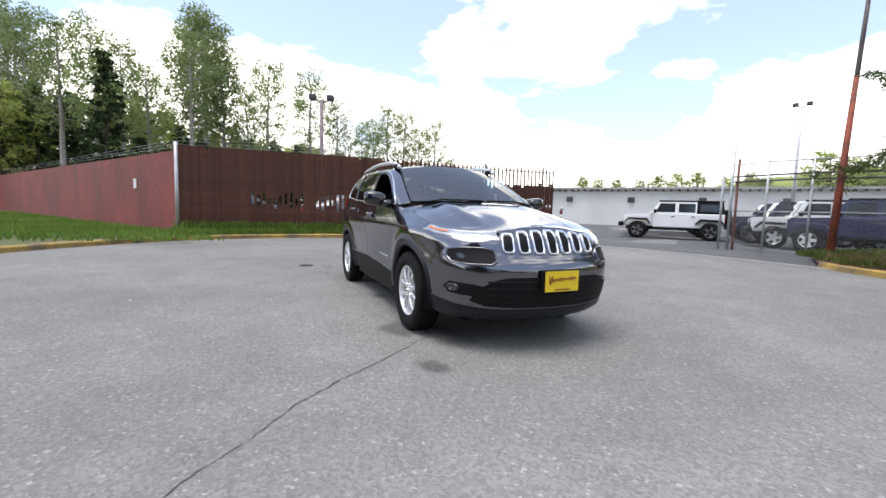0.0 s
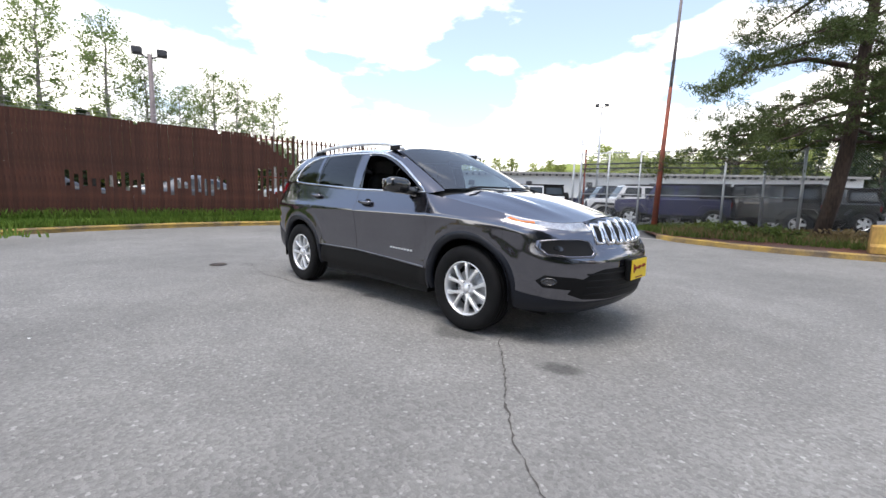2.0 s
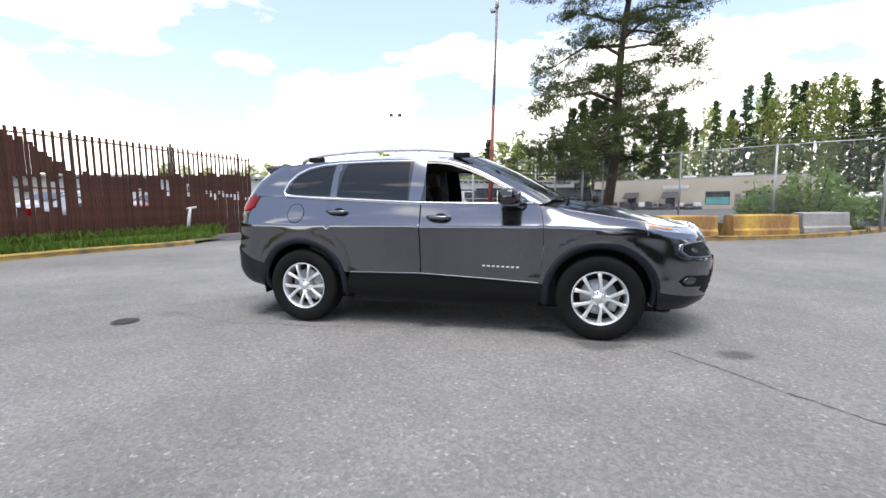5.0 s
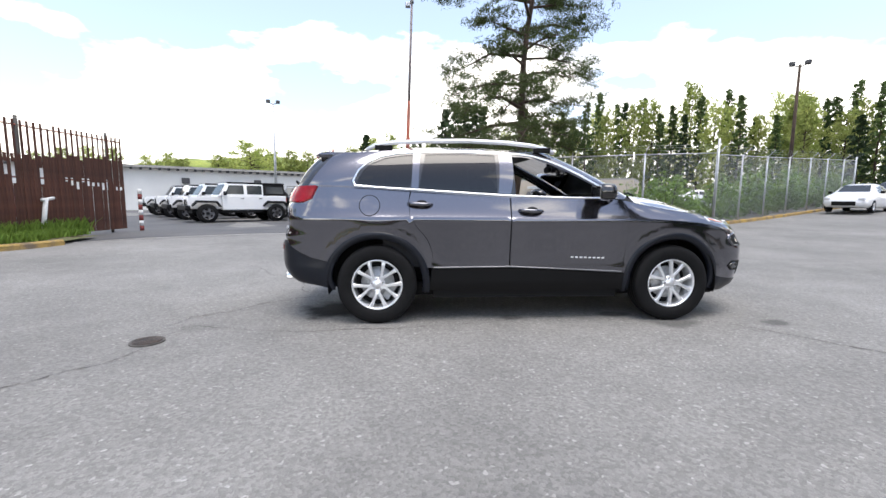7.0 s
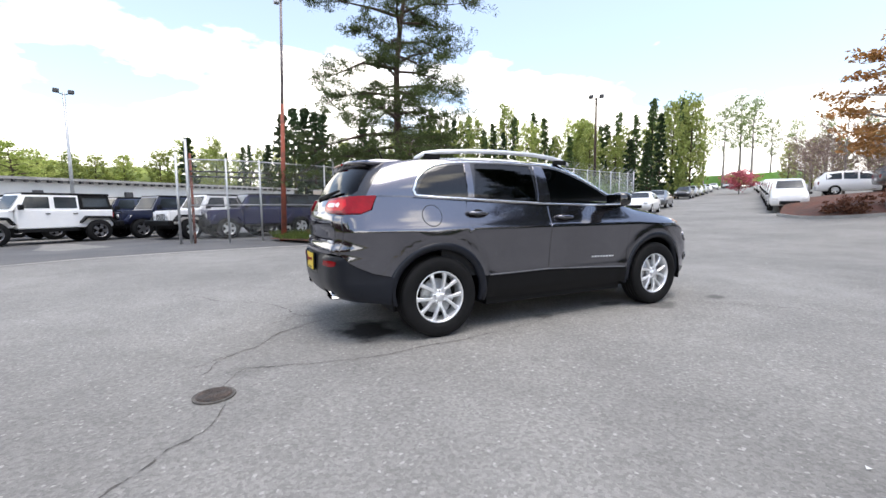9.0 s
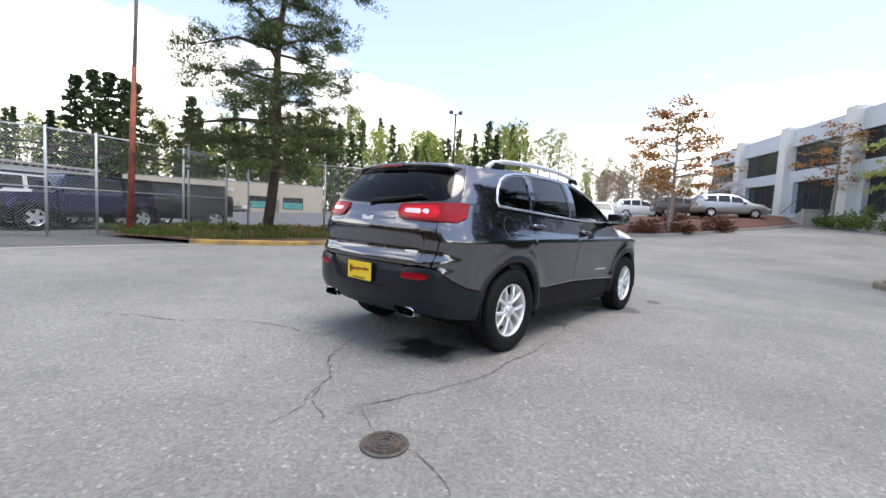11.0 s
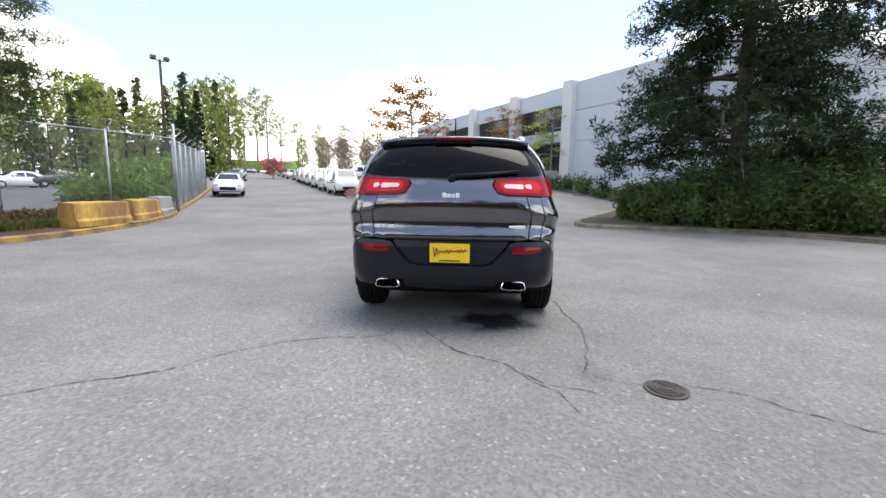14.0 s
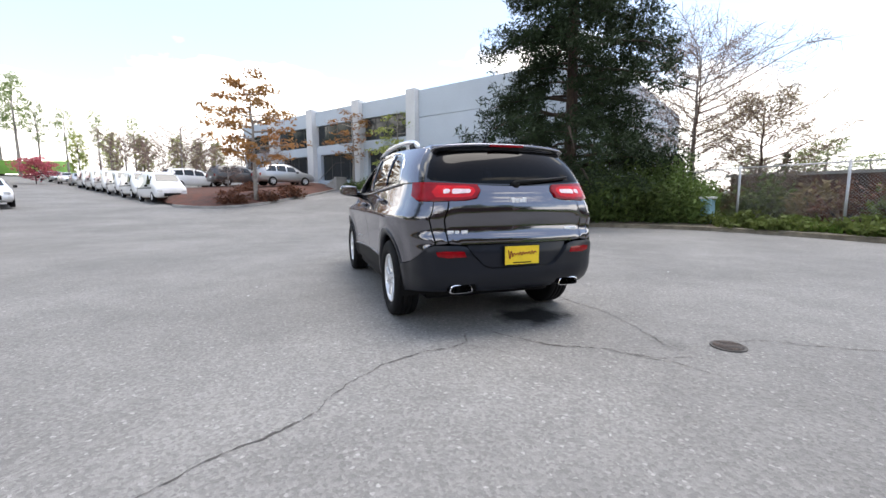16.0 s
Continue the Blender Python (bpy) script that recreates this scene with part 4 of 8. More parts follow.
def limb_tree(name, label, x, y, h, crown0, radius, leaf, size, n_limb, leaves, bark="bark", seed=1, droop=0.25, shape="oval", squash=0.5, trunk=0.0, z=None, clump=0.28, flat=0.3, bend=0.1, jitter=0.0, aspect=0.9, per=14, twigs=0):
    """A tree: tapered bent trunk, limbs leaving it all round, clumps of small leaves along the outer limbs with gaps between."""
    rng = np.random.default_rng(seed)
    e = thing(name, label, "tree", at=(x, y, (H(x, y) if z is None else z)))
    r0 = trunk or h * 0.018
    tp = [np.array([0, 0, -0.2])]
    for k in range(1, 9):
        tp.append(np.array([rng.normal(0, bend * h * 0.06), rng.normal(0, bend * h * 0.06), h * 0.97 * k / 8]) * [k / 8, k / 8, 1])
    tv = tube(tp, [r0 * (1 - 0.9 * (k / 8) ** 0.9) + 0.01 for k in range(9)], 8)
    obj("trunk", *tv, M[bark], e, True)
    tz = [p[2] for p in tp]
    limbs, pts = [], []
    for i in range(n_limb):
        f = (i + rng.uniform(0.1, 0.9)) / n_limb
        zc = h * (crown0 + (0.98 - crown0) * f)
        if shape == "cone":
            L = radius * (1.02 - f) ** 0.85 * rng.uniform(0.6, 1.2)
        elif shape == "column":
            L = radius * (0.55 + 0.6 * math.sin(math.pi * min(1, f * 0.95 + 0.12))) * rng.uniform(0.7, 1.1)
        else:
            L = radius * (0.4 + 0.75 * math.sin(math.pi * (f * 0.85 + 0.12))) * rng.uniform(0.6, 1.15)
        a = i * 2.399 + rng.uniform(-0.5, 0.5)
        base = np.array([np.interp(zc, tz, [p[0] for p in tp]), np.interp(zc, tz, [p[1] for p in tp]), zc])
        way = np.array([math.cos(a), math.sin(a), 0])
        ps = [base + way * L * s + np.array([0, 0, L * (-droop * s * s + (0.25 - droop * 0.2) * s * (1 - s * 0.4))]) + rng.normal(0, 0.03 * L, 3) * s for s in (0, 0.35, 0.7, 1.0)]
        thick = 0.5 if twigs else 1.0
        limbs.append(tube(ps, [max(0.012, L * 0.022 * thick), max(0.01, L * 0.016 * thick), max(0.008, L * 0.01 * thick), 0.006], 4, False))
        for _ in range(twigs):
            s = rng.uniform(0.15, 1.0)
            q = np.array([np.interp(s, (0, 0.35, 0.7, 1.0), [p[j] for p in ps]) for j in range(3)])
            w1 = way * 0.7 + rng.normal(0, 0.6, 3) + np.array([0, 0, 0.35])
            w2 = w1 + rng.normal(0, 0.5, 3)
            mid = q + w1 * L * 0.16
            limbs.append(tube([q, mid, mid + w2 * L * 0.15], [0.014, 0.01, 0.005], 3, False))
        m = max(2, int(leaves / n_limb / per * (0.4 + L / radius)))
        for _ in range(m):
            s = rng.uniform(0.3, 1.05) ** 0.8
            q = np.array([np.interp(s, (0, 0.35, 0.7, 1.0), [p[j] for p in ps]) for j in range(3)])
            q += np.cross(way, [0, 0, 1]) * rng.normal(0, 0.22 * L * s)
            q[2] += rng.normal(0, jitter)
            pts.append(spread(rng, q, clump * rng.uniform(0.6, 1.4), per, squash))
    tagged(obj("branchwork", *join(limbs), M["twig" if twigs else bark], e, True), kind="stuff")
    cards("crown", np.concatenate(pts), size, M[leaf], e, rng, aspect, flat=flat)
    return e


def curve_of(xs, ys):
    return lambda v: float(np.interp(v, xs, ys))


def far_tree(proto, x, y, s, turn, z=None, sz=None):
    return copy_thing(proto, pose(x, y, H(x, y) - 0.1 if z is None else z, 0, 0, turn) @ Matrix.Diagonal((s, s, sz or s, 1)))


# the pine on the yard's edge
def pine(x, y, h, lean, reach, seed):
    """A pine: leaning trunk, long level boughs with flat pads of needles at their ends, gaps between the layers."""
    rng = np.random.default_rng(seed)
    e = thing("pine_tree", "tall pine with layered olive-green boughs and a bare lower trunk", "tree", at=(x, y, 0.1))
    axis = lambda z: np.array([lean[0] * z + 0.1 * math.sin(z * 0.7), lean[1] * z + 0.08 * math.cos(z * 0.9), z])
    zs = np.linspace(-0.2, h, 12)
    obj("trunk", *tube([axis(z) for z in zs], [0.19 * (1 - 0.93 * max(0, z) / h) + 0.01 for z in zs], 9), M["bark"], e, True)
    limbs, pts = [], []
    n = 50
    for i in range(n):
        z = 2.7 + (h - 3.0) * ((i + rng.uniform(0, 0.8)) / n) ** 1.3
        a = i * 2.399 + rng.uniform(-0.5, 0.5)
        L = reach(z) * rng.uniform(0.6, 1.2)
        if z < 4.8:
            L *= max(0.62, 0.9 + 0.4 * math.cos(a - radians(172)))
        way = np.array([math.cos(a), math.sin(a), 0])
        rise = 0.02 + 0.33 * min(1.0, z / 9) ** 2
        ps = [axis(z) + way * L * s + np.array([0, 0, L * (rise * s - 0.3 * s * s)]) + rng.normal(0, 0.05 * L, 3) * s for s in (0, 0.35, 0.7, 1.0)]
        limbs.append(tube(ps, [0.02 + 0.017 * L, 0.015 + 0.011 * L, 0.02, 0.008], 5, False))
        side = np.cross(way, [0, 0, 1])
        for k in range(int(4 + 3.6 * L)):
            s = rng.uniform(0.36, 1.05)
            q = np.array([np.interp(s, (0, 0.35, 0.7, 1.0), [p[j] for p in ps]) for j in range(3)])
            t = q + side * rng.normal(0, 0.17 * L) + np.array([0, 0, rng.normal(0.12, 0.12)])
            limbs.append(tube([q, (q + t) / 2 + [0, 0, 0.03], t], [0.014, 0.01, 0.005], 3, False))
            r = rng.uniform(0.32, 0.68)
            for _ in range(5):  # tufts that make up one pad
                c = t + rng.normal(0, 1, 3) * [r * 0.46, r * 0.46, r * 0.15]
                pts.append(spread(rng, c, r * rng.uniform(0.35, 0.6), 32, 0.6))
    tagged(obj("branchwork", *join(limbs), M["bark"], e, True), kind="stuff")
    cards("crown", np.concatenate(pts), 0.08, M["needle_pine"], e, rng, 0.28)
    return e


pine(2.95, 12.5, 14.6, (0.085, 0.05), curve_of([2.2, 3.5, 4.8, 7, 9, 11, 13, 14.6], [3.7, 4.0, 3.1, 3.2, 3.0, 2.5, 1.8, 0.5]), 8)

# spruce and hedge
limb_tree("spruce_tree", "large dark blue-green spruce with sweeping boughs", 9.6, -8.9, 17.5, 0.11, 4.4, "needle_spruce", 0.1, 104, 150000, seed=9, droop=0.26, shape="cone", squash=0.7, trunk=0.3, clump=0.34, flat=0.15, jitter=0.26, aspect=0.4, per=40)


def shrub(name, label, x, y, rx, ry, h, leaf, n, size=0.09, seed=1, turn=0.0, z=None, lumps=16, aspect=1.0):
    """A many-stemmed bush: stems from the ground, uneven lumps of small leaves."""
    rng = np.random.default_rng(seed)
    e = thing(name, label, "shrub", at=(x, y, (H(x, y) + 0.1 if z is None else z)), turn=turn)
    stems, pts = [], []
    for k in range(lumps):
        a, r = rng.uniform(0, 6.28), rng.uniform(0, 1) ** 0.5
        tip = np.array([rx * r * math.cos(a), ry * r * math.sin(a), h * (1 - 0.55 * r * r) * rng.uniform(0.7, 1.05)])
        stems.append(tube([tip * [0.25, 0.25, 0], tip * [0.6, 0.6, 0.55], tip], [0.03, 0.02, 0.008], 4, False))
        m = max(4, n // lumps)
        low = rng.uniform(0.1, 1.0, m)[:, None]
        c = tip * np.concatenate([0.75 + 0.25 * low, 0.75 + 0.25 * low, low], 1)
        d = rng.normal(size=(m, 3))
        d /= np.linalg.norm(d, axis=1)[:, None]
        c = c + d * np.array([rx, ry, h * 0.45]) * 0.36 * rng.uniform(0.3, 1, m)[:, None]
        c[:, 2] = np.abs(c[:, 2])
        pts.append(c)
    obj("stem", *join(stems), M["bark"], e, True)
    cards("foliage", np.concatenate(pts), size, M[leaf], e, rng, aspect, flat=0.2)
    return e


for i, (x, y, rx, ry, hh, n) in enumerate(((9.5, -6.3, 1.3, 1.2, 1.6, 4500), (8.9, -7.6, 1.5, 1.3, 1.9, 5000), (8.2, -8.9, 1.4, 1.2, 2.1, 5000), (7.2, -10.2, 1.4, 1.1, 2.3, 5000), (9.0, -10.4, 1.8, 1.5, 3.1, 5000),
                                           (6.2, -11.2, 1.2, 1.0, 2.0, 4000), (11.0, -6.7, 1.4, 1.2, 1.4, 3500), (10.5, -8.9, 1.7, 1.5, 2.4, 4500), (7.5, -11.9, 1.5, 1.3, 2.7, 4500))):
    shrub("juniper_shrub", "dense dark green juniper bush under the spruce", x, y, rx, ry, hh, "yew", int(n * 2.1), 0.095, 40 + i, lumps=26, aspect=0.46)
for i, (x, y, s) in enumerate(((8.4, 12.9, 1.0), (9.6, 12.6, 1.1), (10.5, 13.2, 0.9))):
    shrub("shrub", "bright green bush behind the chain-link fence", x, y, 0.9 * s, 0.8 * s, 2.1 * s, "bush", 1800, 0.08, 60 + i)
for i, (x, y, k) in enumerate(((1.2, 11.2, 0), (2.0, 10.6, 0), (3.6, 11.6, 1), (0.4, 11.9, 0), (4.6, 11.0, 1), (5.9, 11.2, 1))):
    shrub("shrub", ("low olive-green weeds at the pine's foot", "low dry brown weeds at the pine's foot")[k], x, y, 0.9, 0.6, 0.45, ("weeds", "drygrass")[k], 900, 0.06, 200 + i)
for i in range(9):
    x, y = 13 + i * 1.75, 14.2 + i * 1.0 + 0.4 * (i % 2)
    shrub("shrub", "fresh green bush behind the street fence", x, y, 1.0, 0.9, 1.9 + 0.5 * (i % 3), "bush", 1200, 0.1, 70 + i)
for i, (x, y) in enumerate(((3.2, -13.0), (1.0, -13.2), (-1.2, -13.6), (5.2, -13.2), (6.8, -13.6))):
    shrub("shrub", "leafless brown and green scrub at the far fence", x, y, 1.0, 0.9, 1.5 + 0.3 * (i % 2), "weeds" if i % 2 else "drygrass", 900, 0.09, 90 + i)

for i, (x, y, k) in enumerate(((4.4, -12.9, 0), (2.1, -12.7, 1), (0.0, -13.1, 0), (6.2, -12.9, 1), (5.4, -11.2, 2), (3.9, -11.1, 2), (2.6, -11.3, 2), (7.4, -11.6, 1), (1.2, -11.5, 2), (-0.6, -11.6, 1))):
    shrub("shrub", ("leafless brown and green scrub at the far fence", "tangled red-brown scrub along the far fence", "low green weeds before the far fence")[k], x, y, 0.95, 0.7, (1.7, 1.5, 0.5)[k], ("weeds", "rust_leaf", "weeds")[k], 1300, 0.075, 120 + i)
# low shrubs on the planted island and along the office front
for i, (x, y) in enumerate(((22.6, 3.4), (24.4, 1.9), (26.2, 4.8), (27.4, 2.2), (24.0, 5.4), (29.0, 4.8), (21.6, 5.0))):
    shrub("shrub", "low red-brown shrub on the mulch island", x, y, 1.0, 0.9, 0.75 + 0.15 * (i % 3), "rust_leaf", 900, 0.08, 140 + i)
for i in range(11):
    u = 0.5 + 0.042 * i
    shrub("shrub", "clipped dark green bush at the foot of the office front", 47.15 - 32.68 * u - 0.75, 6.65 - 21.29 * u + 1.15, 0.95, 0.8, 0.9 + 0.25 * (i % 3), "yew", 900, 0.08, 160 + i)

# bare spring trees, orange trees, birches
limb_tree("orange_tree", "young tree with thin orange-brown spring leaves", 22.2, 3.8, 7.2, 0.3, 2.4, "orange", 0.12, 26, 2700, "bark_pale", 31, 0.0, clump=0.5)
limb_tree("orange_tree", "slim tree with sparse orange leaves by the office building", 30.5, -3.0, 6.4, 0.35, 1.7, "orange", 0.11, 20, 1000, "bark_pale", 32, 0.0, clump=0.45)
limb_tree("birch_tree", "white-barked birch with hanging yellow-green leaves", 27.5, -6.0, 6.3, 0.3, 1.9, "spring", 0.11, 22, 1600, "bark_pale", 33, 0.35, clump=0.4)
bare = limb_tree("bare_tree", "leafless grey-pink tree in bud behind the parked vans", 35.0, 10.2, 5.6, 0.2, 2.5, "bare", 0.1, 30, 2600, "bark_pale", 34, -0.35, clump=0.6, aspect=0.2, flat=0.0, twigs=16)
for i, (x, y, s) in enumerate(((32, 6.5, 0.62), (39, 12.5, 0.75), (44, 15, 0.85), (37.5, 9, 0.7), (51, 19, 1.0), (59, 23, 1.1), (33, 3.5, 0.6), (45, 11, 0.9), (42, 6.5, 0.8))):
    far_tree(bare, x, y, s, 50 * i)
limb_tree("bare_tree", "tall leafless tree with fine twigs behind the spruce", 13.5, -20.0, 9.5, 0.15, 4.0, "bare", 0.13, 54, 9000, "bark_pale", 36, -0.35, clump=0.75, aspect=0.16, flat=0.0, per=24, twigs=26)
limb_tree("bare_tree", "leafless brown tree beside the far fence", 9.0, -19.0, 5.5, 0.15, 2.6, "drygrass", 0.11, 44, 6000, "bark", 37, -0.3, clump=0.6, aspect=0.18, flat=0.0, per=24, twigs=20)

pop = [limb_tree("poplar_tree", "tall poplar with thin pale spring leaves", -38, -6, 17, 0.42, 2.4, "poplar", 0.135, 40, 3500, "bark_pale", 50 + k, -0.35, "oval", squash=1.0, clump=0.62, flat=0.0, per=22) for k in range(3)]
fir = limb_tree("fir_tree", "dark narrow fir behind the fence", -34, -12, 12, 0.05, 2.6, "needle_dark", 0.27, 60, 2200, "bark", 55, 0.2, "cone", squash=0.35, clump=0.45)
dec = [limb_tree("maple_tree", "slender tree in yellow-green spring leaf", 60, 60, 16, 0.08, 2.6, "spring", 0.28, 60, 3100, "bark", 57 + k, -0.5, ("column", "oval")[k], squash=1.2, clump=0.6, flat=0.0, jitter=0.4) for k in range(2)]
mid = limb_tree("fir_tree", "olive-green conifer in the wood beyond the lot", 66, 60, 16, 0.05, 3.0, "needle_mid", 0.28, 74, 2900, "bark", 59, 0.12, "cone", squash=0.5, clump=0.5, jitter=0.2)
ft = random.Random(17)


def polar(eye, heading, dist):
    return eye[0] + dist * math.cos(radians(heading)), eye[1] + dist * math.sin(radians(heading))


def behind_fence(heading, dist):
    """A place on the heading from the yard that lies beyond the red fence."""
    heading = min(heading, 200.5 + 0.12 * (heading - 200.5)) if heading > 200.5 else heading
    for _ in range(60):
        x, y = polar((4.0, -2.0), heading, dist)
        if rd[0] * (y - ra[1]) - rd[1] * (x - ra[0]) < -2.0 - dist * 0.03:
            break
        dist += 1.0
    return x, y


# belt of poplars and firs behind the rusty fence (headings from the yard, distance, scale)
for k, (hd, d, slope) in enumerate(((201.5, 38, 0.31), (198.3, 44, 0.33), (195.6, 40, 0.335), (191.0, 44, 0.27), (187.0, 36, 0.36), (183.6, 42, 0.315), (178.7, 40, 0.32), (173.6, 40, 0.31), (170.2, 42, 0.25), (167.0, 46, 0.2),
                                    (163.7, 44, 0.25), (161.4, 42, 0.235), (157.3, 44, 0.215), (155.2, 46, 0.13), (181.0, 47, 0.25), (193.3, 48, 0.31), (206.0, 38, 0.33), (211.0, 40, 0.33), (165.5, 48, 0.21), (159.5, 48, 0.2))):
    x, y = behind_fence(hd, d)
    far_tree(pop[k % 3], x, y, (1.08 + slope * math.hypot(x - 4.92, y + 2.1)) / 18.0, ft.uniform(0, 360))
for hd, d, s in ((202, 24, 0.36), (198, 26, 0.36), (194, 27, 0.36), (189, 27, 0.34), (186, 30, 0.5), (180, 33, 0.4), (206, 25, 0.5), (211, 26, 0.45), (175, 42, 0.45), (164, 44, 0.5), (161, 40, 0.42), (169, 45, 0.4), (216, 26, 0.45), (204, 30, 0.5), (200, 32, 0.5), (196.5, 30, 0.46), (192, 31, 0.5), (187.5, 36, 0.48), (183.5, 34, 0.45), (208.5, 29, 0.5), (213.5, 30, 0.5), (178, 38, 0.4), (172, 40, 0.42)):
    x, y = behind_fence(hd, d)
    far_tree(fir, x, y, s * 1.3, ft.uniform(0, 360), sz=s * 0.85)
# dark firs as an understorey behind the red fence
for k in range(66):
    hd = 207.0 - k * 0.8 + ft.uniform(-0.4, 0.4)
    d = 52 + 6 * (k % 3)
    x, y = polar((4.9, -2.1), hd, d)
    slope = float(np.interp(hd, [156, 165, 178, 186, 193, 207], [0.1, 0.12, 0.135, 0.16, 0.195, 0.21])) * ft.uniform(0.8, 1.03)
    proto = (fir, mid, dec[1], mid)[k % 4]
    hh = (1.1 + d * slope) / (12 if proto is fir else 16)
    far_tree(proto, x, y, max(0.75, hh * 1.3), ft.uniform(0, 360), z=0.0, sz=hh)
# green wood beyond the lot and up the street (headings from the yard, distance, slope of the tops)
sky_line = curve_of([26, 31, 35, 38, 41, 44, 48, 53, 57, 62, 70, 75, 80, 86, 90, 94, 99, 104, 109, 115, 140], [0.19, 0.175, 0.2, 0.21, 0.195, 0.188, 0.182, 0.205, 0.21, 0.225, 0.2, 0.155, 0.125, 0.135, 0.15, 0.142, 0.127, 0.106, 0.098, 0.089, 0.08])
eye_mid = (-2.0, -4.4)
for k in range(64):
    hd = 34.5 + k * 0.91 + ft.uniform(-0.4, 0.4)
    d = (72 if hd < 40 else 78 if hd < 46 else 86) + (k % 3) * 9
    x, y = polar(eye_mid, hd, d)
    z = max(min(H(x, y), 0.5), -2.0) - 0.6
    top = (1.1 + d * sky_line(hd) * ft.uniform(0.7, 1.05) - z) / 16
    proto = (dec[0], mid, dec[1], fir, mid, dec[0], mid)[k % 7]
    far_tree(proto, x, y, min(1.05, max(0.7, top * 0.8)), ft.uniform(0, 360), z=z, sz=top * (1.3 if proto is fir else 1.05))
for k in range(20):
    hd = 93 + k * 2.3 + ft.uniform(-0.8, 0.8)
    x, y = polar(eye_mid, hd, 150)
    top = (1.1 + 150 * sky_line(hd) * ft.uniform(0.85, 1.02) - 3.0) / 16
    far_tree(dec[k % 2], x, y, top * 1.5, ft.uniform(0, 360), z=3.0, sz=top)
for hd, d, s in ((82.6, 66, 1.3), (81.2, 64, 1.35), (80.0, 68, 1.42), (78.7, 65, 1.33), (77.8, 70, 1.4), (72.6, 70, 1.35), (84.5, 72, 1.0), (38, 50, 0.7), (36.5, 62, 0.8), (93, 60, 0.9)):
    x, y = polar((-4.4, -2.8), hd, d)
    far_tree(fir, x, y, s * 0.9, ft.uniform(0, 360), sz=s, z=max(min(H(x, y), 0.5), -2.0) - 0.6)
HV, HF = [], []
for i in range(25):
    for j in range(9):
        u, v = -1 + i / 12, -1 + j / 4
        x, y = polar(eye_mid, 106 + 24 * u, 168 + 26 * v)
        HV.append((x, y, -3.0 + 18.5 * max(0.0, (1 - u**2) * (1 - v**2)) ** 0.6 + 0.8 * math.sin(i * 1.3 + j)))
HF = [(i * 9 + j, i * 9 + j + 9, i * 9 + j + 10, i * 9 + j + 1) for i in range(24) for j in range(8)]
tagged(obj("hillside", HV, HF, mat("meadow_hill", (0.26, 0.3, 0.06), 0.95, vary=0.35, scale=0.12, fine=2, second=(0.13, 0.17, 0.05)), None, True), "yellow-green meadow hill beyond the white building", "hill", kind="structure")
for hd, d, s in ((33.5, 110, 1.15), (32.0, 118, 1.2), (30.4, 124, 1.05), (28.6, 130, 1.2), (27.2, 134, 1.35), (26.0, 128, 1.25), (24.5, 136, 1.0), (22.5, 135, 0.9), (20, 130, 0.85), (17, 128, 0.8), (35, 104, 1.1)):
    x, y = polar((-5.0, 0.0), hd, d)
    far_tree(pop[int(hd) % 3], x, y, s, ft.uniform(0, 360))
for hd, d, s in ((14, 60, 0.34), (17, 66, 0.36), (19.5, 74, 0.4), (12, 58, 0.3), (10, 60, 0.3), (22, 90, 0.45)):
    x, y = polar((-5.0, 0.0), hd, d)
    far_tree(dec[int(hd) % 2], x, y, s, ft.uniform(0, 360))
cb = limb_tree("cherry_tree", "small tree in pink blossom beside the street", 62, 32, 3.2, 0.2, 1.9, "pink", 0.14, 24, 2000, "bark", 61, 0.0, clump=0.7)
ft2 = limb_tree("maple_tree", "single round tree above the white building", -30, 75, 11, 0.2, 4.2, "spring", 0.22, 34, 3800, "bark", 63, 0.05, clump=0.8, z=0.0)

# trees beyond the brown shed
for k, (hd, d, w, hh) in enumerate(((-60.8, 40, 0.62, 0.34), (-57.7, 38, 0.4, 0.4), (-59.2, 42, 0.5, 0.3), (-55.2, 40, 0.55, 0.28), (-64.0, 48, 0.6, 0.3), (-67.0, 50, 0.6, 0.32))):
    x, y = polar((-5.2, 1.7), hd, d)
    far_tree(fir if k == 1 else pop[k % 3], x, y, w, 70 * k, z=0.0, sz=hh * 0.85)


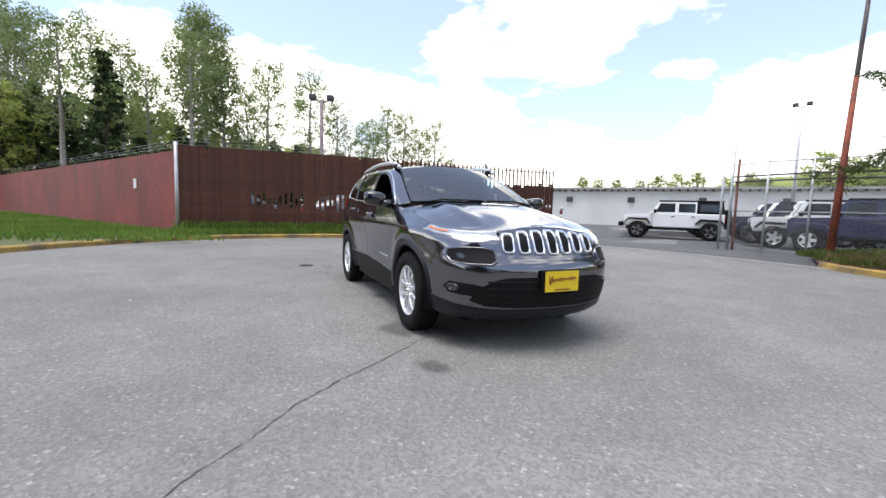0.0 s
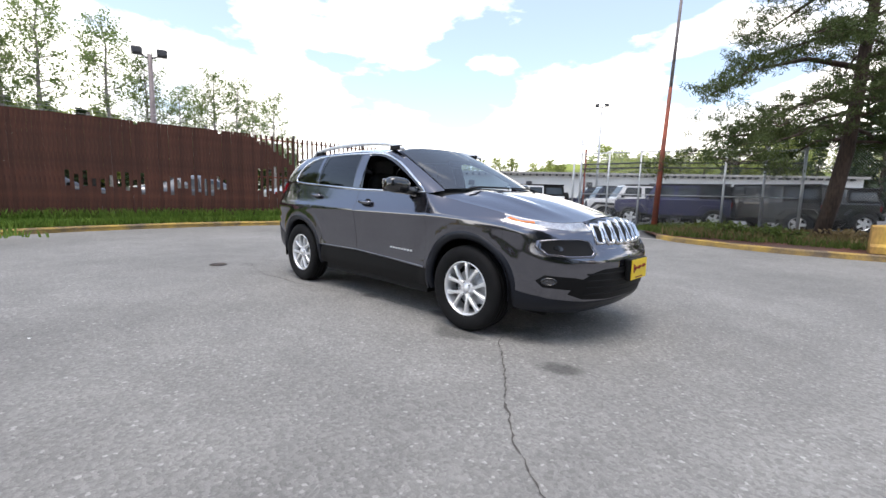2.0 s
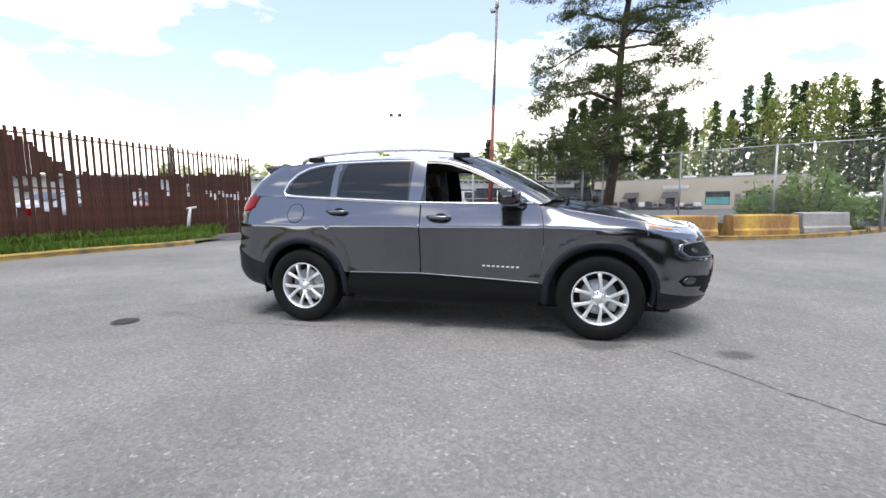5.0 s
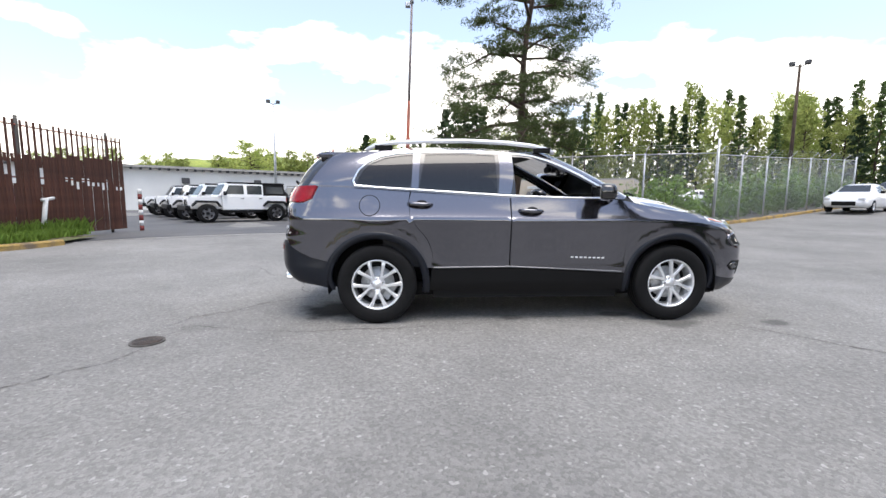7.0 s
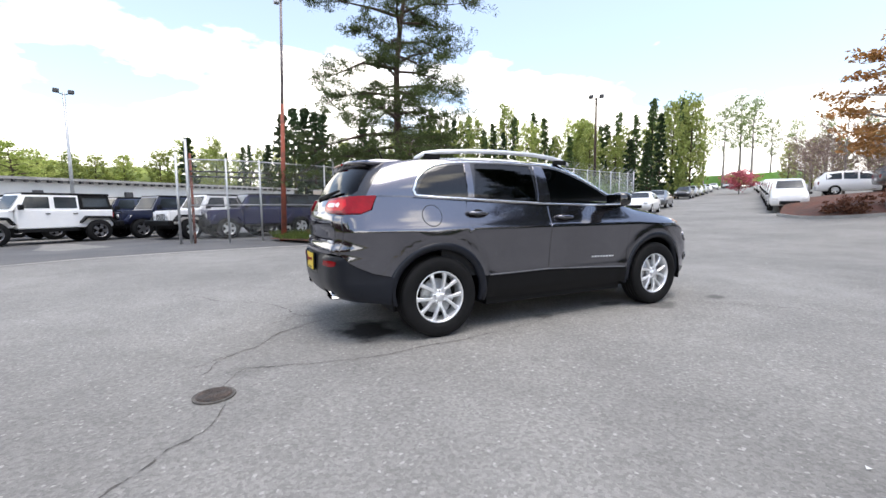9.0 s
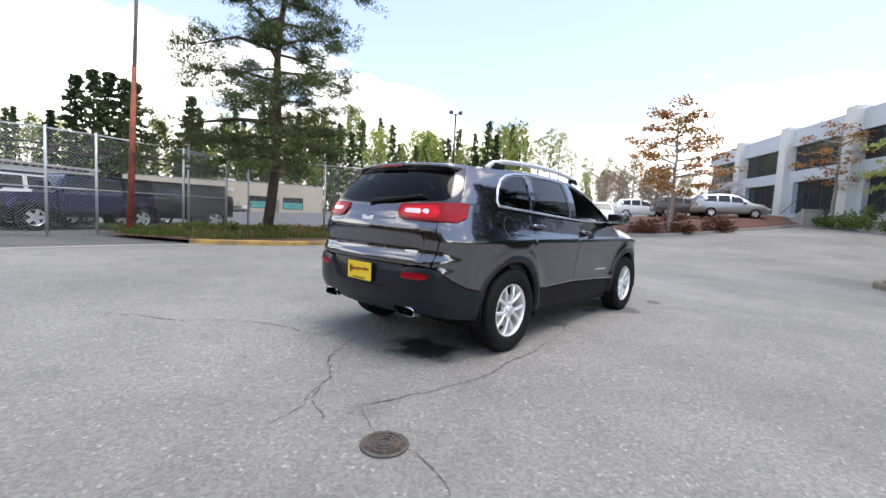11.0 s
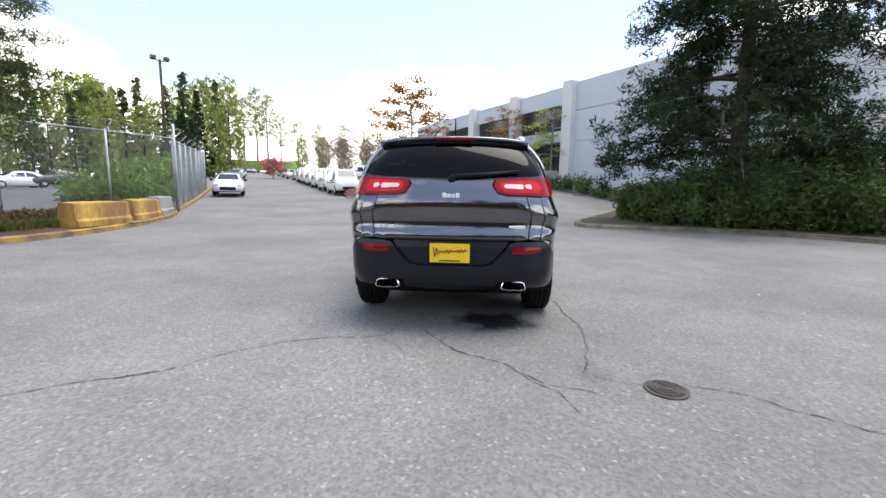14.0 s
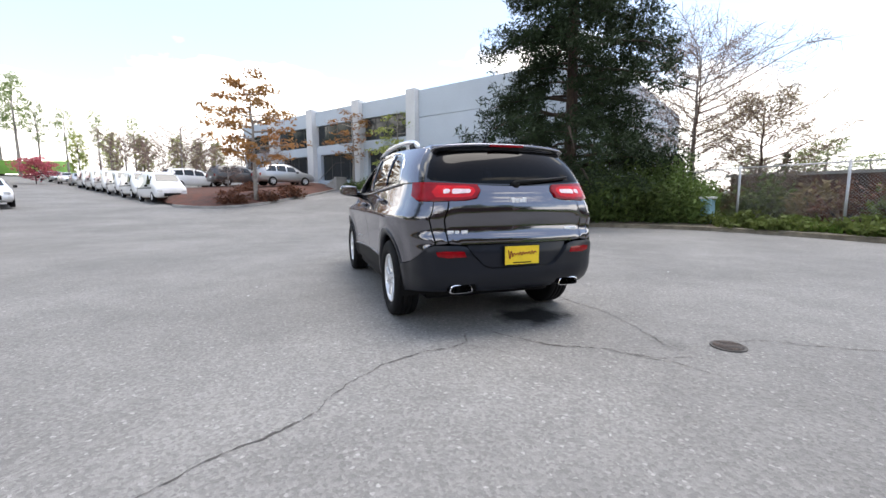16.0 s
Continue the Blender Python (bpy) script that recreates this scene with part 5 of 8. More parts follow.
# ---- the parked SUV ----
M.update({
    "paint": mat("granite_grey_metallic_paint", (0.108, 0.109, 0.132), 0.15, 0.95, vary=0.05, scale=2, fine=900, bump=0.0, coat=1.0),
    "plastic": mat("dark_grey_moulded_plastic", (0.011, 0.013, 0.019), 0.3, vary=0.15, scale=3, fine=300, bump=0.04, spec=0.3),
    "moulding": mat("satin_grey_moulding", (0.2, 0.2, 0.21), 0.3, 0.6, vary=0.1, scale=4, fine=200, bump=0.0),
    "black": mat("black_plastic", (0.003, 0.003, 0.0035), 0.6, vary=0.2, scale=5, fine=200, bump=0.02, spec=0.25),
    "gloss_black": mat("gloss_black", (0.01, 0.01, 0.011), 0.12, vary=0.1, bump=0.0, coat=0.6),
    "chrome": mat("chrome", (0.82, 0.83, 0.85), 0.12, 1.0, vary=0.05, bump=0.0),
    "alloy": mat("silver_alloy", (0.86, 0.87, 0.88), 0.3, 0.6, vary=0.06, scale=6, fine=200, bump=0.0, coat=0.4),
    "tyre": mat("tyre_rubber", (0.007, 0.007, 0.0075), 0.75, vary=0.3, scale=8, fine=150, bump=0.1, spec=0.22),
    "red_lens": mat("red_lamp_lens", (0.27, 0.002, 0.007), 0.2, vary=0.25, scale=12, fine=160, bump=0.03, coat=0.12, spec=0.25),
    "headlamp_lens": mat("smoked_headlamp_lens", (0.55, 0.56, 0.58), 0.16, 0.6, vary=0.35, scale=18, fine=90, bump=0.06, coat=1.0),
    "lamp_core": mat("bright_red_lamp_core", (0.6, 0.006, 0.012), 0.2, vary=0.2, scale=14, fine=120, bump=0.04, coat=0.12, spec=0.25),
    "clear_lens": mat("clear_lamp_lens", (0.9, 0.9, 0.91), 0.15, 0.1, vary=0.2, scale=14, fine=120, bump=0.05, coat=1.0),
    "pink_lens": mat("pale_pink_lamp_lens", (0.85, 0.66, 0.67), 0.15, vary=0.2, scale=14, fine=120, bump=0.05, coat=1.0),
    "amber": mat("amber_lens", (0.75, 0.2, 0.02), 0.2, vary=0.2, scale=14, bump=0.0, coat=0.8),
    "yellow_plate": mat("yellow_plate", (0.85, 0.6, 0.02), 0.45, vary=0.06, scale=20, bump=0.0),
    "red_ink": mat("red_ink", (0.25, 0.02, 0.01), 0.5, vary=0.1, bump=0.0),
    "seat": mat("black_cloth", (0.03, 0.03, 0.033), 0.9, vary=0.2, scale=10, fine=300, bump=0.2),
    "seat_grey": mat("grey_cloth", (0.16, 0.155, 0.15), 0.9, vary=0.2, scale=10, fine=300, bump=0.2),
    "glass_dark": glass_mat("privacy_glass", (0.02, 0.023, 0.027), 0.0, 1.65),
    "glass_rear": glass_mat("rear_window_glass", (0.006, 0.007, 0.009), 0.0, 1.32),
    "glass_clear": glass_mat("windscreen_glass", (0.3, 0.42, 0.46), 0.0, 2.5),
    "badge": mat("silver_badge", (0.82, 0.83, 0.84), 0.35, 0.2, vary=0.05, bump=0.0, coat=0.5),
    "rail": mat("satin_silver_rail", (0.8, 0.81, 0.83), 0.25, 0.4, vary=0.06, bump=0.0, coat=0.3),
})

# the flake in the paint stays dark at grazing angles
M["paint"].node_tree.nodes["Principled BSDF"].inputs["Specular Tint"].default_value = (0.55, 0.55, 0.62, 1)
M["paint"].node_tree.nodes["Principled BSDF"].inputs["Coat IOR"].default_value = 1.85


def curve(xs, ys):
    """A smooth function through points (Catmull-Rom tangents, x rising)."""
    xs, ys = np.array(xs, float), np.array(ys, float)
    m = np.gradient(ys, xs)

    def f(x):
        x = min(max(x, xs[0]), xs[-1])
        i = min(len(xs) - 2, max(0, int(np.searchsorted(xs, x) - 1)))
        h = xs[i + 1] - xs[i]
        t = (x - xs[i]) / h
        return (2 * t**3 - 3 * t * t + 1) * ys[i] + (t**3 - 2 * t * t + t) * h * m[i] + (3 * t * t - 2 * t**3) * ys[i + 1] + (t**3 - t * t) * h * m[i + 1]

    return f


def ease(a, b, x):
    t = min(1.0, max(0.0, (x - a) / (b - a)))
    return t * t * (3 - 2 * t)


# plan of the body at bumper height, front centre to rear centre: x, half width, height of the upper edge
LOOP = [(2.335, 0.0, 0.965), (2.325, 0.2, 0.957), (2.275, 0.45, 0.928), (2.2, 0.6, 0.92), (2.09, 0.715, 0.927), (1.94, 0.80, 0.943), (1.75, 0.852, 0.968), (1.5, 0.88, 1.003),
        (1.25, 0.888, 1.042), (1.0, 0.888, 1.085), (0.85, 0.888, 1.112), (0.5, 0.889, 1.117), (0.0, 0.891, 1.124), (-0.5, 0.893, 1.145), (-1.0, 0.893, 1.175),
        (-1.5, 0.887, 1.203), (-1.8, 0.866, 1.215), (-1.99, 0.832, 1.216), (-2.1, 0.775, 1.212), (-2.175, 0.64, 1.206), (-2.22, 0.4, 1.196), (-2.245, 0.0, 1.185)]
_s = [0.0]
for a, b in zip(LOOP, LOOP[1:]):
    _s.append(_s[-1] + math.hypot(b[0] - a[0], b[1] - a[1]))
SEND = _s[-1]
mir = lambda col, sg: [sg * col[1]] + list(col) + [sg * col[-2]]
_sm = [-_s[1]] + _s + [2 * SEND - _s[-2]]
LX, LY, LT = curve(_sm, mir([p[0] for p in LOOP], 1)), curve(_sm, mir([p[1] for p in LOOP], -1)), curve(_sm, mir([p[2] for p in LOOP], 1))
_dense = np.linspace(0, SEND, 900)
_dx, _dy = np.array([LX(s) for s in _dense]), np.array([LY(s) for s in _dense])


def sx(x):
    """Place along the loop of a side point x."""
    return float(np.interp(-x, -_dx, _dense))


def sy_front(y):
    return float(np.interp(abs(y), _dy[:200], _dense[:200])) * (1 if y <= 0 else -1)


def ry_rear(y):
    """Distance from the rear centre of a half width, right side positive."""
    k = 700
    return float(np.interp(abs(y), _dy[k:][::-1], (SEND - _dense[k:])[::-1])) * (1 if y <= 0 else -1)


WZ = curve([0.15, 0.28, 0.34, 0.44, 0.485, 0.50, 0.53, 0.6, 0.75, 0.88, 0.915, 0.928, 0.945, 0.98, 1.05, 1.14, 1.24], [0.89, 0.92, 0.945, 0.958, 0.962, 0.963, 0.962, 0.965, 0.983, 1.006, 1.015, 1.0145, 1.003, 0.982, 0.951, 0.918, 0.888])
FZ = curve([0.18, 0.25, 0.3, 0.4, 0.56, 0.68, 0.73, 0.78, 0.9, 0.96, 1.02], [-0.34, -0.14, -0.06, -0.015, 0.015, 0.005, -0.03, -0.06, -0.1, -0.155, -0.25])
RZ = curve([0.2, 0.33, 0.38, 0.45, 0.6, 0.7, 0.735, 0.765, 0.785, 0.82, 0.9, 1.02, 1.045, 1.065, 1.12, 1.2, 1.3], [0.25, 0.12, 0.04, -0.01, -0.03, -0.025, -0.012, -0.014, -0.006, 0.012, 0.018, 0.012, 0.018, 0.032, 0.05, 0.09, 0.13])
HUBS = (1.35, -1.35)


def lower(s, z):
    """Point of the lower body: s along the loop from the front centre (right side positive), height z."""
    a = abs(s)
    x, y, zt = LX(a), LY(a), LT(a)
    w = WZ(z)
    k = ease(1.45, 2.15, x)
    if x > 1.7:
        w = w + (1 - w) * 0.5 * ease(1.7, 2.2, x)
    yy = y * w
    for h in HUBS:
        r = math.hypot(x - h, (z - 0.36))
        yy += 0.017 * math.exp(-(((r - 0.47) / 0.075) ** 2)) * (1 if z > 0.2 else 0)
    if x > 0.8:
        q = max(0.0, 1 - (zt - z) / 0.13)
        yy -= 0.075 * q * q * ease(0.8, 1.15, x) * (y / 0.89)
        k2 = q * q * 0.05 * ease(1.7, 2.2, x)
    else:
        k2 = 0.0
    xx = x + FZ(z) * k + RZ(z) * ease(-1.6, -2.12, x) - k2
    return Vector((xx, -yy if s >= 0 else yy, z))


def rear(r, z):
    return lower((SEND - abs(r)) * (1 if r >= 0 else -1), z)


TOPS = [lower(s, LT(s)) for s in np.linspace(0, sx(0.6), 160)]
_O = (0.9, 0.0)
_th = np.array([math.atan2(abs(p.y), p.x - _O[0]) for p in TOPS])
_R = np.array([math.hypot(p.y, p.x - _O[0]) for p in TOPS])
_Z = np.array([p.z for p in TOPS])
HC = curve([0.6, 0.95, 1.2, 1.5, 1.8, 2.0, 2.12, 2.3], [1.2, 1.178, 1.152, 1.117, 1.067, 1.025, 0.995, 0.955])


def hood(x, y):
    t = math.atan2(abs(y), x - _O[0])
    R, zb = float(np.interp(t, _th, _R)), float(np.interp(t, _th, _Z))
    rho = min(1.0, math.hypot(y, x - _O[0]) / R)
    z = zb + (HC(x) - zb) * (1 - rho**3.2)
    z += 0.012 * math.exp(-(((abs(y) - 0.43) / 0.07) ** 2)) * ease(2.1, 1.6, x) * ease(0.9, 1.2, x)  # raised folds of the bonnet
    return Vector((x, y, z))


# cabin: lower and upper outline, station by station from the windscreen's centre to the rear window's centre
CAB_LO = [(1.14, 0.0, 1.165), (1.08, 0.45, 1.158), (0.95, 0.715, 1.145), (0.83, 0.818, 1.112), (0.35, 0.823, 1.117), (-0.2, 0.826, 1.13), (-0.62, 0.826, 1.152), (-1.05, 0.824, 1.178),
          (-1.56, 0.808, 1.206), (-1.9, 0.765, 1.214), (-2.06, 0.655, 1.208), (-2.115, 0.4, 1.196), (-2.135, 0.0, 1.187)]
CAB_HI = [(0.3, 0.0, 1.583), (0.26, 0.36, 1.573), (0.15, 0.575, 1.548), (0.06, 0.645, 1.52), (-0.05, 0.66, 1.527), (-0.25, 0.672, 1.54), (-0.62, 0.678, 1.546), (-1.0, 0.676, 1.542),
          (-1.42, 0.655, 1.524), (-1.7, 0.612, 1.505), (-1.84, 0.53, 1.497), (-1.92, 0.33, 1.503), (-1.945, 0.0, 1.508)]
NS = len(CAB_LO)
_k = list(range(-1, NS + 1))


def _col(rows, j):
    sg = -1 if j == 1 else 1
    c = [r[j] for r in rows]
    return curve(_k, [sg * c[1]] + c + [sg * c[-2]])


CL, CH = [_col(CAB_LO, j) for j in range(3)], [_col(CAB_HI, j) for j in range(3)]


def cabin(u, h):
    """Point of the glasshouse: station u (right side positive), h from belt 0 to roof 1."""
    a = abs(u)
    lo, hi = np.array([f(a) for f in CL]), np.array([f(a) for f in CH])
    p = lo + (hi - lo) * h
    b = 0.025 * 4 * h * (1 - h)
    da = np.array([CL[0](a + 0.05) - CL[0](a - 0.05), CL[1](a + 0.05) - CL[1](a - 0.05)])
    p[0] += da[1] / (np.linalg.norm(da) + 1e-9) * b
    p[1] += (-da[0] / (np.linalg.norm(da) + 1e-9)) * b
    p[2] += 0.3 * b
    return Vector((p[0], -p[1] if u >= 0 else p[1], p[2]))


def rear_cabin(r, h):
    return cabin((NS - 1 - abs(r)) * (1 if r >= 0 else -1), h)


_rt = [cabin(u, 1.0) for u in np.linspace(0, NS - 1, 240)]
_rO = -0.85
_rth = np.array([math.atan2(abs(p.y), p.x - _rO) for p in _rt])
_rR = np.array([math.hypot(p.y, p.x - _rO) for p in _rt])
_rz = np.array([p.z for p in _rt])
RC = curve([-2.0, -1.9, -1.5, -1.0, -0.5, 0.0, 0.3], [1.51, 1.525, 1.572, 1.603, 1.613, 1.602, 1.583])


def roof(x, y):
    t = math.atan2(abs(y), x - _rO)
    R, zb = float(np.interp(t, _rth, _rR)), float(np.interp(t, _rth, _rz))
    rho = min(1.0, math.hypot(y, x - _rO) / R)
    return Vector((x, y, zb + (RC(x) - zb) * (1 - rho**3.0)))


def normal_of(f, a, b, flip):
    e = 0.004
    n = (f(a + e, b) - f(a - e, b)).cross(f(a, b + e) - f(a, b - e))
    n.normalize()
    return -n if flip else n


def out_normal(f, a, b):
    """Normal that points away from the car's inside."""
    n = normal_of(f, a, b, False)
    p = f(a, b)
    c = p - Vector((p.x * 0.75 - 0.05, 0, 0.75))
    return n if n.dot(c) > 0 else -n


def inside(p, poly):
    x, y, c = p[0], p[1], False
    for i in range(len(poly)):
        (x0, y0), (x1, y1) = poly[i - 1], poly[i]
        if (y0 > y) != (y1 > y) and x < (x1 - x0) * (y - y0) / (y1 - y0) + x0:
            c = not c
    return c


def densify(poly, step):
    out = []
    for i in range(len(poly)):
        a, b = np.array(poly[i - 1]), np.array(poly[i])
        n = max(1, int(np.linalg.norm(b - a) / step))
        out += [tuple(a + (b - a) * k / n) for k in range(n)]
    return out


def area(poly):
    return 0.5 * sum(poly[i - 1][0] * poly[i][1] - poly[i][0] * poly[i - 1][1] for i in range(len(poly)))


def shrink(poly, d):
    sg = 1 if area(poly) > 0 else -1
    out = []
    n = len(poly)
    for i in range(n):
        a, b, c = np.array(poly[i - 1]), np.array(poly[i]), np.array(poly[(i + 1) % n])
        t = (b - a) / (np.linalg.norm(b - a) + 1e-9) + (c - b) / (np.linalg.norm(c - b) + 1e-9)
        t /= np.linalg.norm(t) + 1e-9
        out.append(tuple(b + np.array([-t[1], t[0]]) * sg * d))
    return out


def panel(name, f, poly, material, parent, off=0.0, gap=0.002, depth=0.014, grid=0.045, label="", step=None, holes=()):
    """A sheet of the body: the plan polygon laid on surface f, its edges turned in by depth."""
    step = step or grid * 0.6
    poly = densify(poly, step)
    if gap:
        poly = shrink(poly, gap)
    rims = [poly] + [densify(h, step) for h in holes]
    P = [Vector(p) for r in rims for p in r]
    edges, o = [], 0
    for r in rims:
        edges += [(o + i, o + (i + 1) % len(r)) for i in range(len(r))]
        o += len(r)
    xs, ys = [p[0] for p in poly], [p[1] for p in poly]
    B = np.array([p for r in rims for p in r])
    extra = []
    row = 0
    for yy in np.arange(min(ys) + grid / 2, max(ys), grid * 0.87):
        row += 1
        for xx in np.arange(min(xs) + (grid / 2 if row % 2 else 0), max(xs), grid):
            if inside((xx, yy), poly) and not any(inside((xx, yy), h) for h in holes) and np.min((B[:, 0] - xx) ** 2 + (B[:, 1] - yy) ** 2) > (grid * 0.45) ** 2:
                extra.append(Vector((xx, yy)))
    vs, _, fs, *_ = geometry.delaunay_2d_cdt(P + extra, edges, [], 0, 1e-6)
    keep = []
    for t in fs:
        c = sum((vs[i] for i in t), Vector((0, 0))) / 3
        if inside(c, poly) and not any(inside(c, h) for h in holes):
            keep.append(tuple(t))
    N = [out_normal(f, v.x, v.y) for v in vs]
    V = [f(v.x, v.y) + n * off for v, n in zip(vs, N)]
    F = []
    for t in keep:
        nn = (V[t[1]] - V[t[0]]).cross(V[t[2]] - V[t[0]])
        F.append(t if nn.dot(N[t[0]]) > 0 else t[::-1])
    norms = list(N)
    if depth:
        seen = {}
        for t in F:
            for i in range(3):
                e = (t[i], t[(i + 1) % 3])
                seen[tuple(sorted(e))] = seen.get(tuple(sorted(e)), []) + [e]
        border = [v[0] for v in seen.values() if len(v) == 1]
        inner = {}
        for a, b in border:
            for q in (a, b):
                if q not in inner:
                    inner[q] = len(V)
                    V.append(V[q] - N[q] * depth)
                    norms.append(N[q])
            F.append((b, a, inner[a], inner[b]))
    ob = obj(name, V, F, material, parent, True, label)
    ob.data.normals_split_custom_set_from_vertices([tuple(n) for n in norms])
    return ob


def band(name, f, outer, inner, material, parent, off=0.006, depth=0.012, label="", closed=True):
    """A moulding on surface f between two outlines with the same number of points: raised and rounded."""
    V, F = [], []
    n = len(outer)
    for o, i in zip(outer, inner):
        no = out_normal(f, *o)
        mid = ((o[0] + i[0]) / 2, (o[1] + i[1]) / 2)
        V += [f(*o) - no * depth, f(*o) + no * off * 0.6, f(*mid) + no * off, f(*i) + no * off * 0.6, f(*i) - no * depth]
    for k in range(n if closed else n - 1):
        a, b = 5 * k, 5 * ((k + 1) % n)
        for j in range(4):
            F.append((a + j, a + j + 1, b + j + 1, b + j))
    ob = obj(name, V, F, material, parent, True, label)
    bm = bmesh.new()
    bm.from_mesh(ob.data)
    bmesh.ops.recalc_face_normals(bm, faces=bm.faces)
    bm.to_mesh(ob.data)
    bm.free()
    return ob


def lathe(profile, segs=48, axis="y"):
    """Vertices and faces of a profile of (radius, along) turned about the y axis."""
    V, F = [], []
    n = len(profile)
    for k in range(segs):
        t = 2 * math.pi * k / segs
        for r, d in profile:
            V.append(Vector((r * math.cos(t), d, r * math.sin(t))))
    for k in range(segs):
        for j in range(n - 1):
            F.append((k * n + j, k * n + j + 1, ((k + 1) % segs) * n + j + 1, ((k + 1) % segs) * n + j))
    return V, F


def blob(name, size, at, material, parent, power=3.0, label="", turn=(0, 0, 0), segs=20):
    """A rounded block: a superellipsoid, as pads, mirrors and seats have."""
    V, F = [], []
    n, m = segs, segs // 2 + 1
    sp = lambda v: math.copysign(abs(v) ** (2 / power), v)
    rot = Euler([radians(a) for a in turn]).to_matrix()
    for i in range(m):
        ph = -math.pi / 2 + math.pi * i / (m - 1)
        for k in range(n):
            th = 2 * math.pi * k / n
            p = Vector((sp(math.cos(ph)) * sp(math.cos(th)) * size[0], sp(math.cos(ph)) * sp(math.sin(th)) * size[1], sp(math.sin(ph)) * size[2]))
            V.append(rot @ p + Vector(at))
    for i in range(m - 1):
        for k in range(n):
            F.append((i * n + k, i * n + (k + 1) % n, (i + 1) * n + (k + 1) % n, (i + 1) * n + k))
    return obj(name, V, F, material, parent, True, label)


def arch(hx, r, a0, a1, n=26, zc=0.355):
    """Points of a wheel opening from angle a0 to a1 (degrees, 0 ahead, 90 up), a little squared."""
    out = []
    for k in range(n):
        t = radians(a0 + (a1 - a0) * k / (n - 1))
        q = 1 + 0.01 * math.sin(2 * t) ** 2
        out.append((hx + r * q * math.cos(t), zc + r * q * math.sin(t)))
    return out


suv = thing("suv", "dark grey metallic compact SUV standing in the yard", "car")
S = lambda pts, sg=1: [(sg * sx(x), z) for x, z in pts]
top_line = lambda a, b, n=14: [(x, LT(sx(x))) for x in np.linspace(a, b, n)]

for sg, side in ((1, "right"), (-1, "left")):
    # doors
    front_door = [(-0.165, 0.5), (0.4, 0.475), (0.868, 0.452), (0.9, 0.75), (0.893, 0.98), (0.868, 1.105)] + top_line(0.86, -0.165, 10)
    panel("front_door", lower, S(front_door, sg), M["paint"], suv, label="")
    rear_door = [(-0.175, 0.5)] + top_line(-0.175, -1.05, 10) + [(-1.075, 1.08), (-1.06, 0.96), (-1.0, 0.86), (-0.915, 0.76), (-0.868, 0.65), (-0.85, 0.5)]
    panel("rear_door", lower, S(rear_door, sg), M["paint"], suv)
    sill = [(-0.9, 0.30), (-0.86, 0.49), (-0.17, 0.492), (0.4, 0.467), (0.895, 0.444), (0.95, 0.30), (0.6, 0.275), (-0.6, 0.275)]
    # black instead of the bumper plastic: the sill's shade is in its colour
    panel("sill_cladding", lower, S(sill, sg), M["black"], suv, off=0.002, depth=0.06)
    chrome_line = [(-0.85, 0.497), (-0.17, 0.503), (0.4, 0.478), (0.862, 0.455)]
    # bright crease along the doors' lower edge
    band("door_moulding", lower, S([(x, z + 0.012) for x, z in chrome_line], sg), S(chrome_line, sg), M["moulding"], suv, off=0.007, closed=False)
    # wings
    wing = [(0.868, 0.452), (0.9, 0.75), (0.893, 0.98), (0.868, 1.105)] + top_line(0.9, 1.70, 16) + [(1.735, 0.955), (1.715, 0.80), (1.69, 0.60)] + [p for p in arch(1.35, 0.405, 33, 166)]
    panel("front_wing", lower, S(wing, sg), M["paint"], suv)
    quarter = [(-0.85, 0.5), (-0.868, 0.65), (-0.915, 0.76), (-1.0, 0.86), (-1.06, 0.96), (-1.075, 1.08)] + top_line(-1.06, -1.925, 14) + [(-1.94, 1.1), (-2.03, 1.065)]
    q2 = [(SEND - ry_rear(-0.72), 1.065), (SEND - ry_rear(-0.70), 0.74), (SEND - ry_rear(-0.76), 0.715), (sx(-2.02), 0.645), (sx(-1.9), 0.585), (sx(-1.77), 0.555)]
    # opening runs from the bumper over the wheel to the door
    qp = [(sx(x), z) for x, z in quarter] + q2 + [(sx(x), z) for x, z in arch(-1.35, 0.405, 153, 21)]
    panel("rear_quarter", lower, [(sg * a, z) for a, z in qp], M["paint"], suv)
    # wheel-arch mouldings and liners
    for hx, nm in ((1.35, "arch"), (-1.35, "arch")):
        a0, a1 = (-6, 190) if hx > 0 else (-10, 186)
        band("arch_moulding", lower, S(arch(hx, 0.465, a0, a1, 40), sg), S(arch(hx, 0.402, a0, a1, 40), sg), M["plastic"], suv, off=0.009, depth=0.03, closed=False)
        V, F = [], []
        for x, z in arch(hx, 0.43, -12, 192, 30):
            V += [(x, -sg * 0.86, z), (x, -sg * 0.52, z)]
        F = [(2 * i, 2 * i + 1, 2 * i + 3, 2 * i + 2) for i in range(29)] + [tuple(2 * i + 1 for i in range(30))]
        obj("arch_liner", V, F, M["black"], suv)
    # glasshouse sides: find station and height of a side point
    def cab(x, z):
        u, h = 5.0, 0.5
        for _ in range(25):
            p = cabin(u, h)
            e = 1e-3
            a, b = (cabin(u + e, h) - p) / e, (cabin(u, h + e) - p) / e
            A = np.array([[a.x, b.x], [a.z, b.z]])
            du = np.linalg.solve(A, np.array([x - p.x, z - p.z]))
            u, h = min(10.2, max(2.0, u + float(np.clip(du[0], -1, 1)))), h + float(np.clip(du[1], -0.4, 0.4))
        return u, h
    WIN_F = [(-0.125, 1.142), (-0.16, 1.49), (-0.05, 1.492), (0.08, 1.472), (0.22, 1.426), (0.36, 1.366), (0.50, 1.295), (0.62, 1.228), (0.72, 1.165), (0.755, 1.13)]
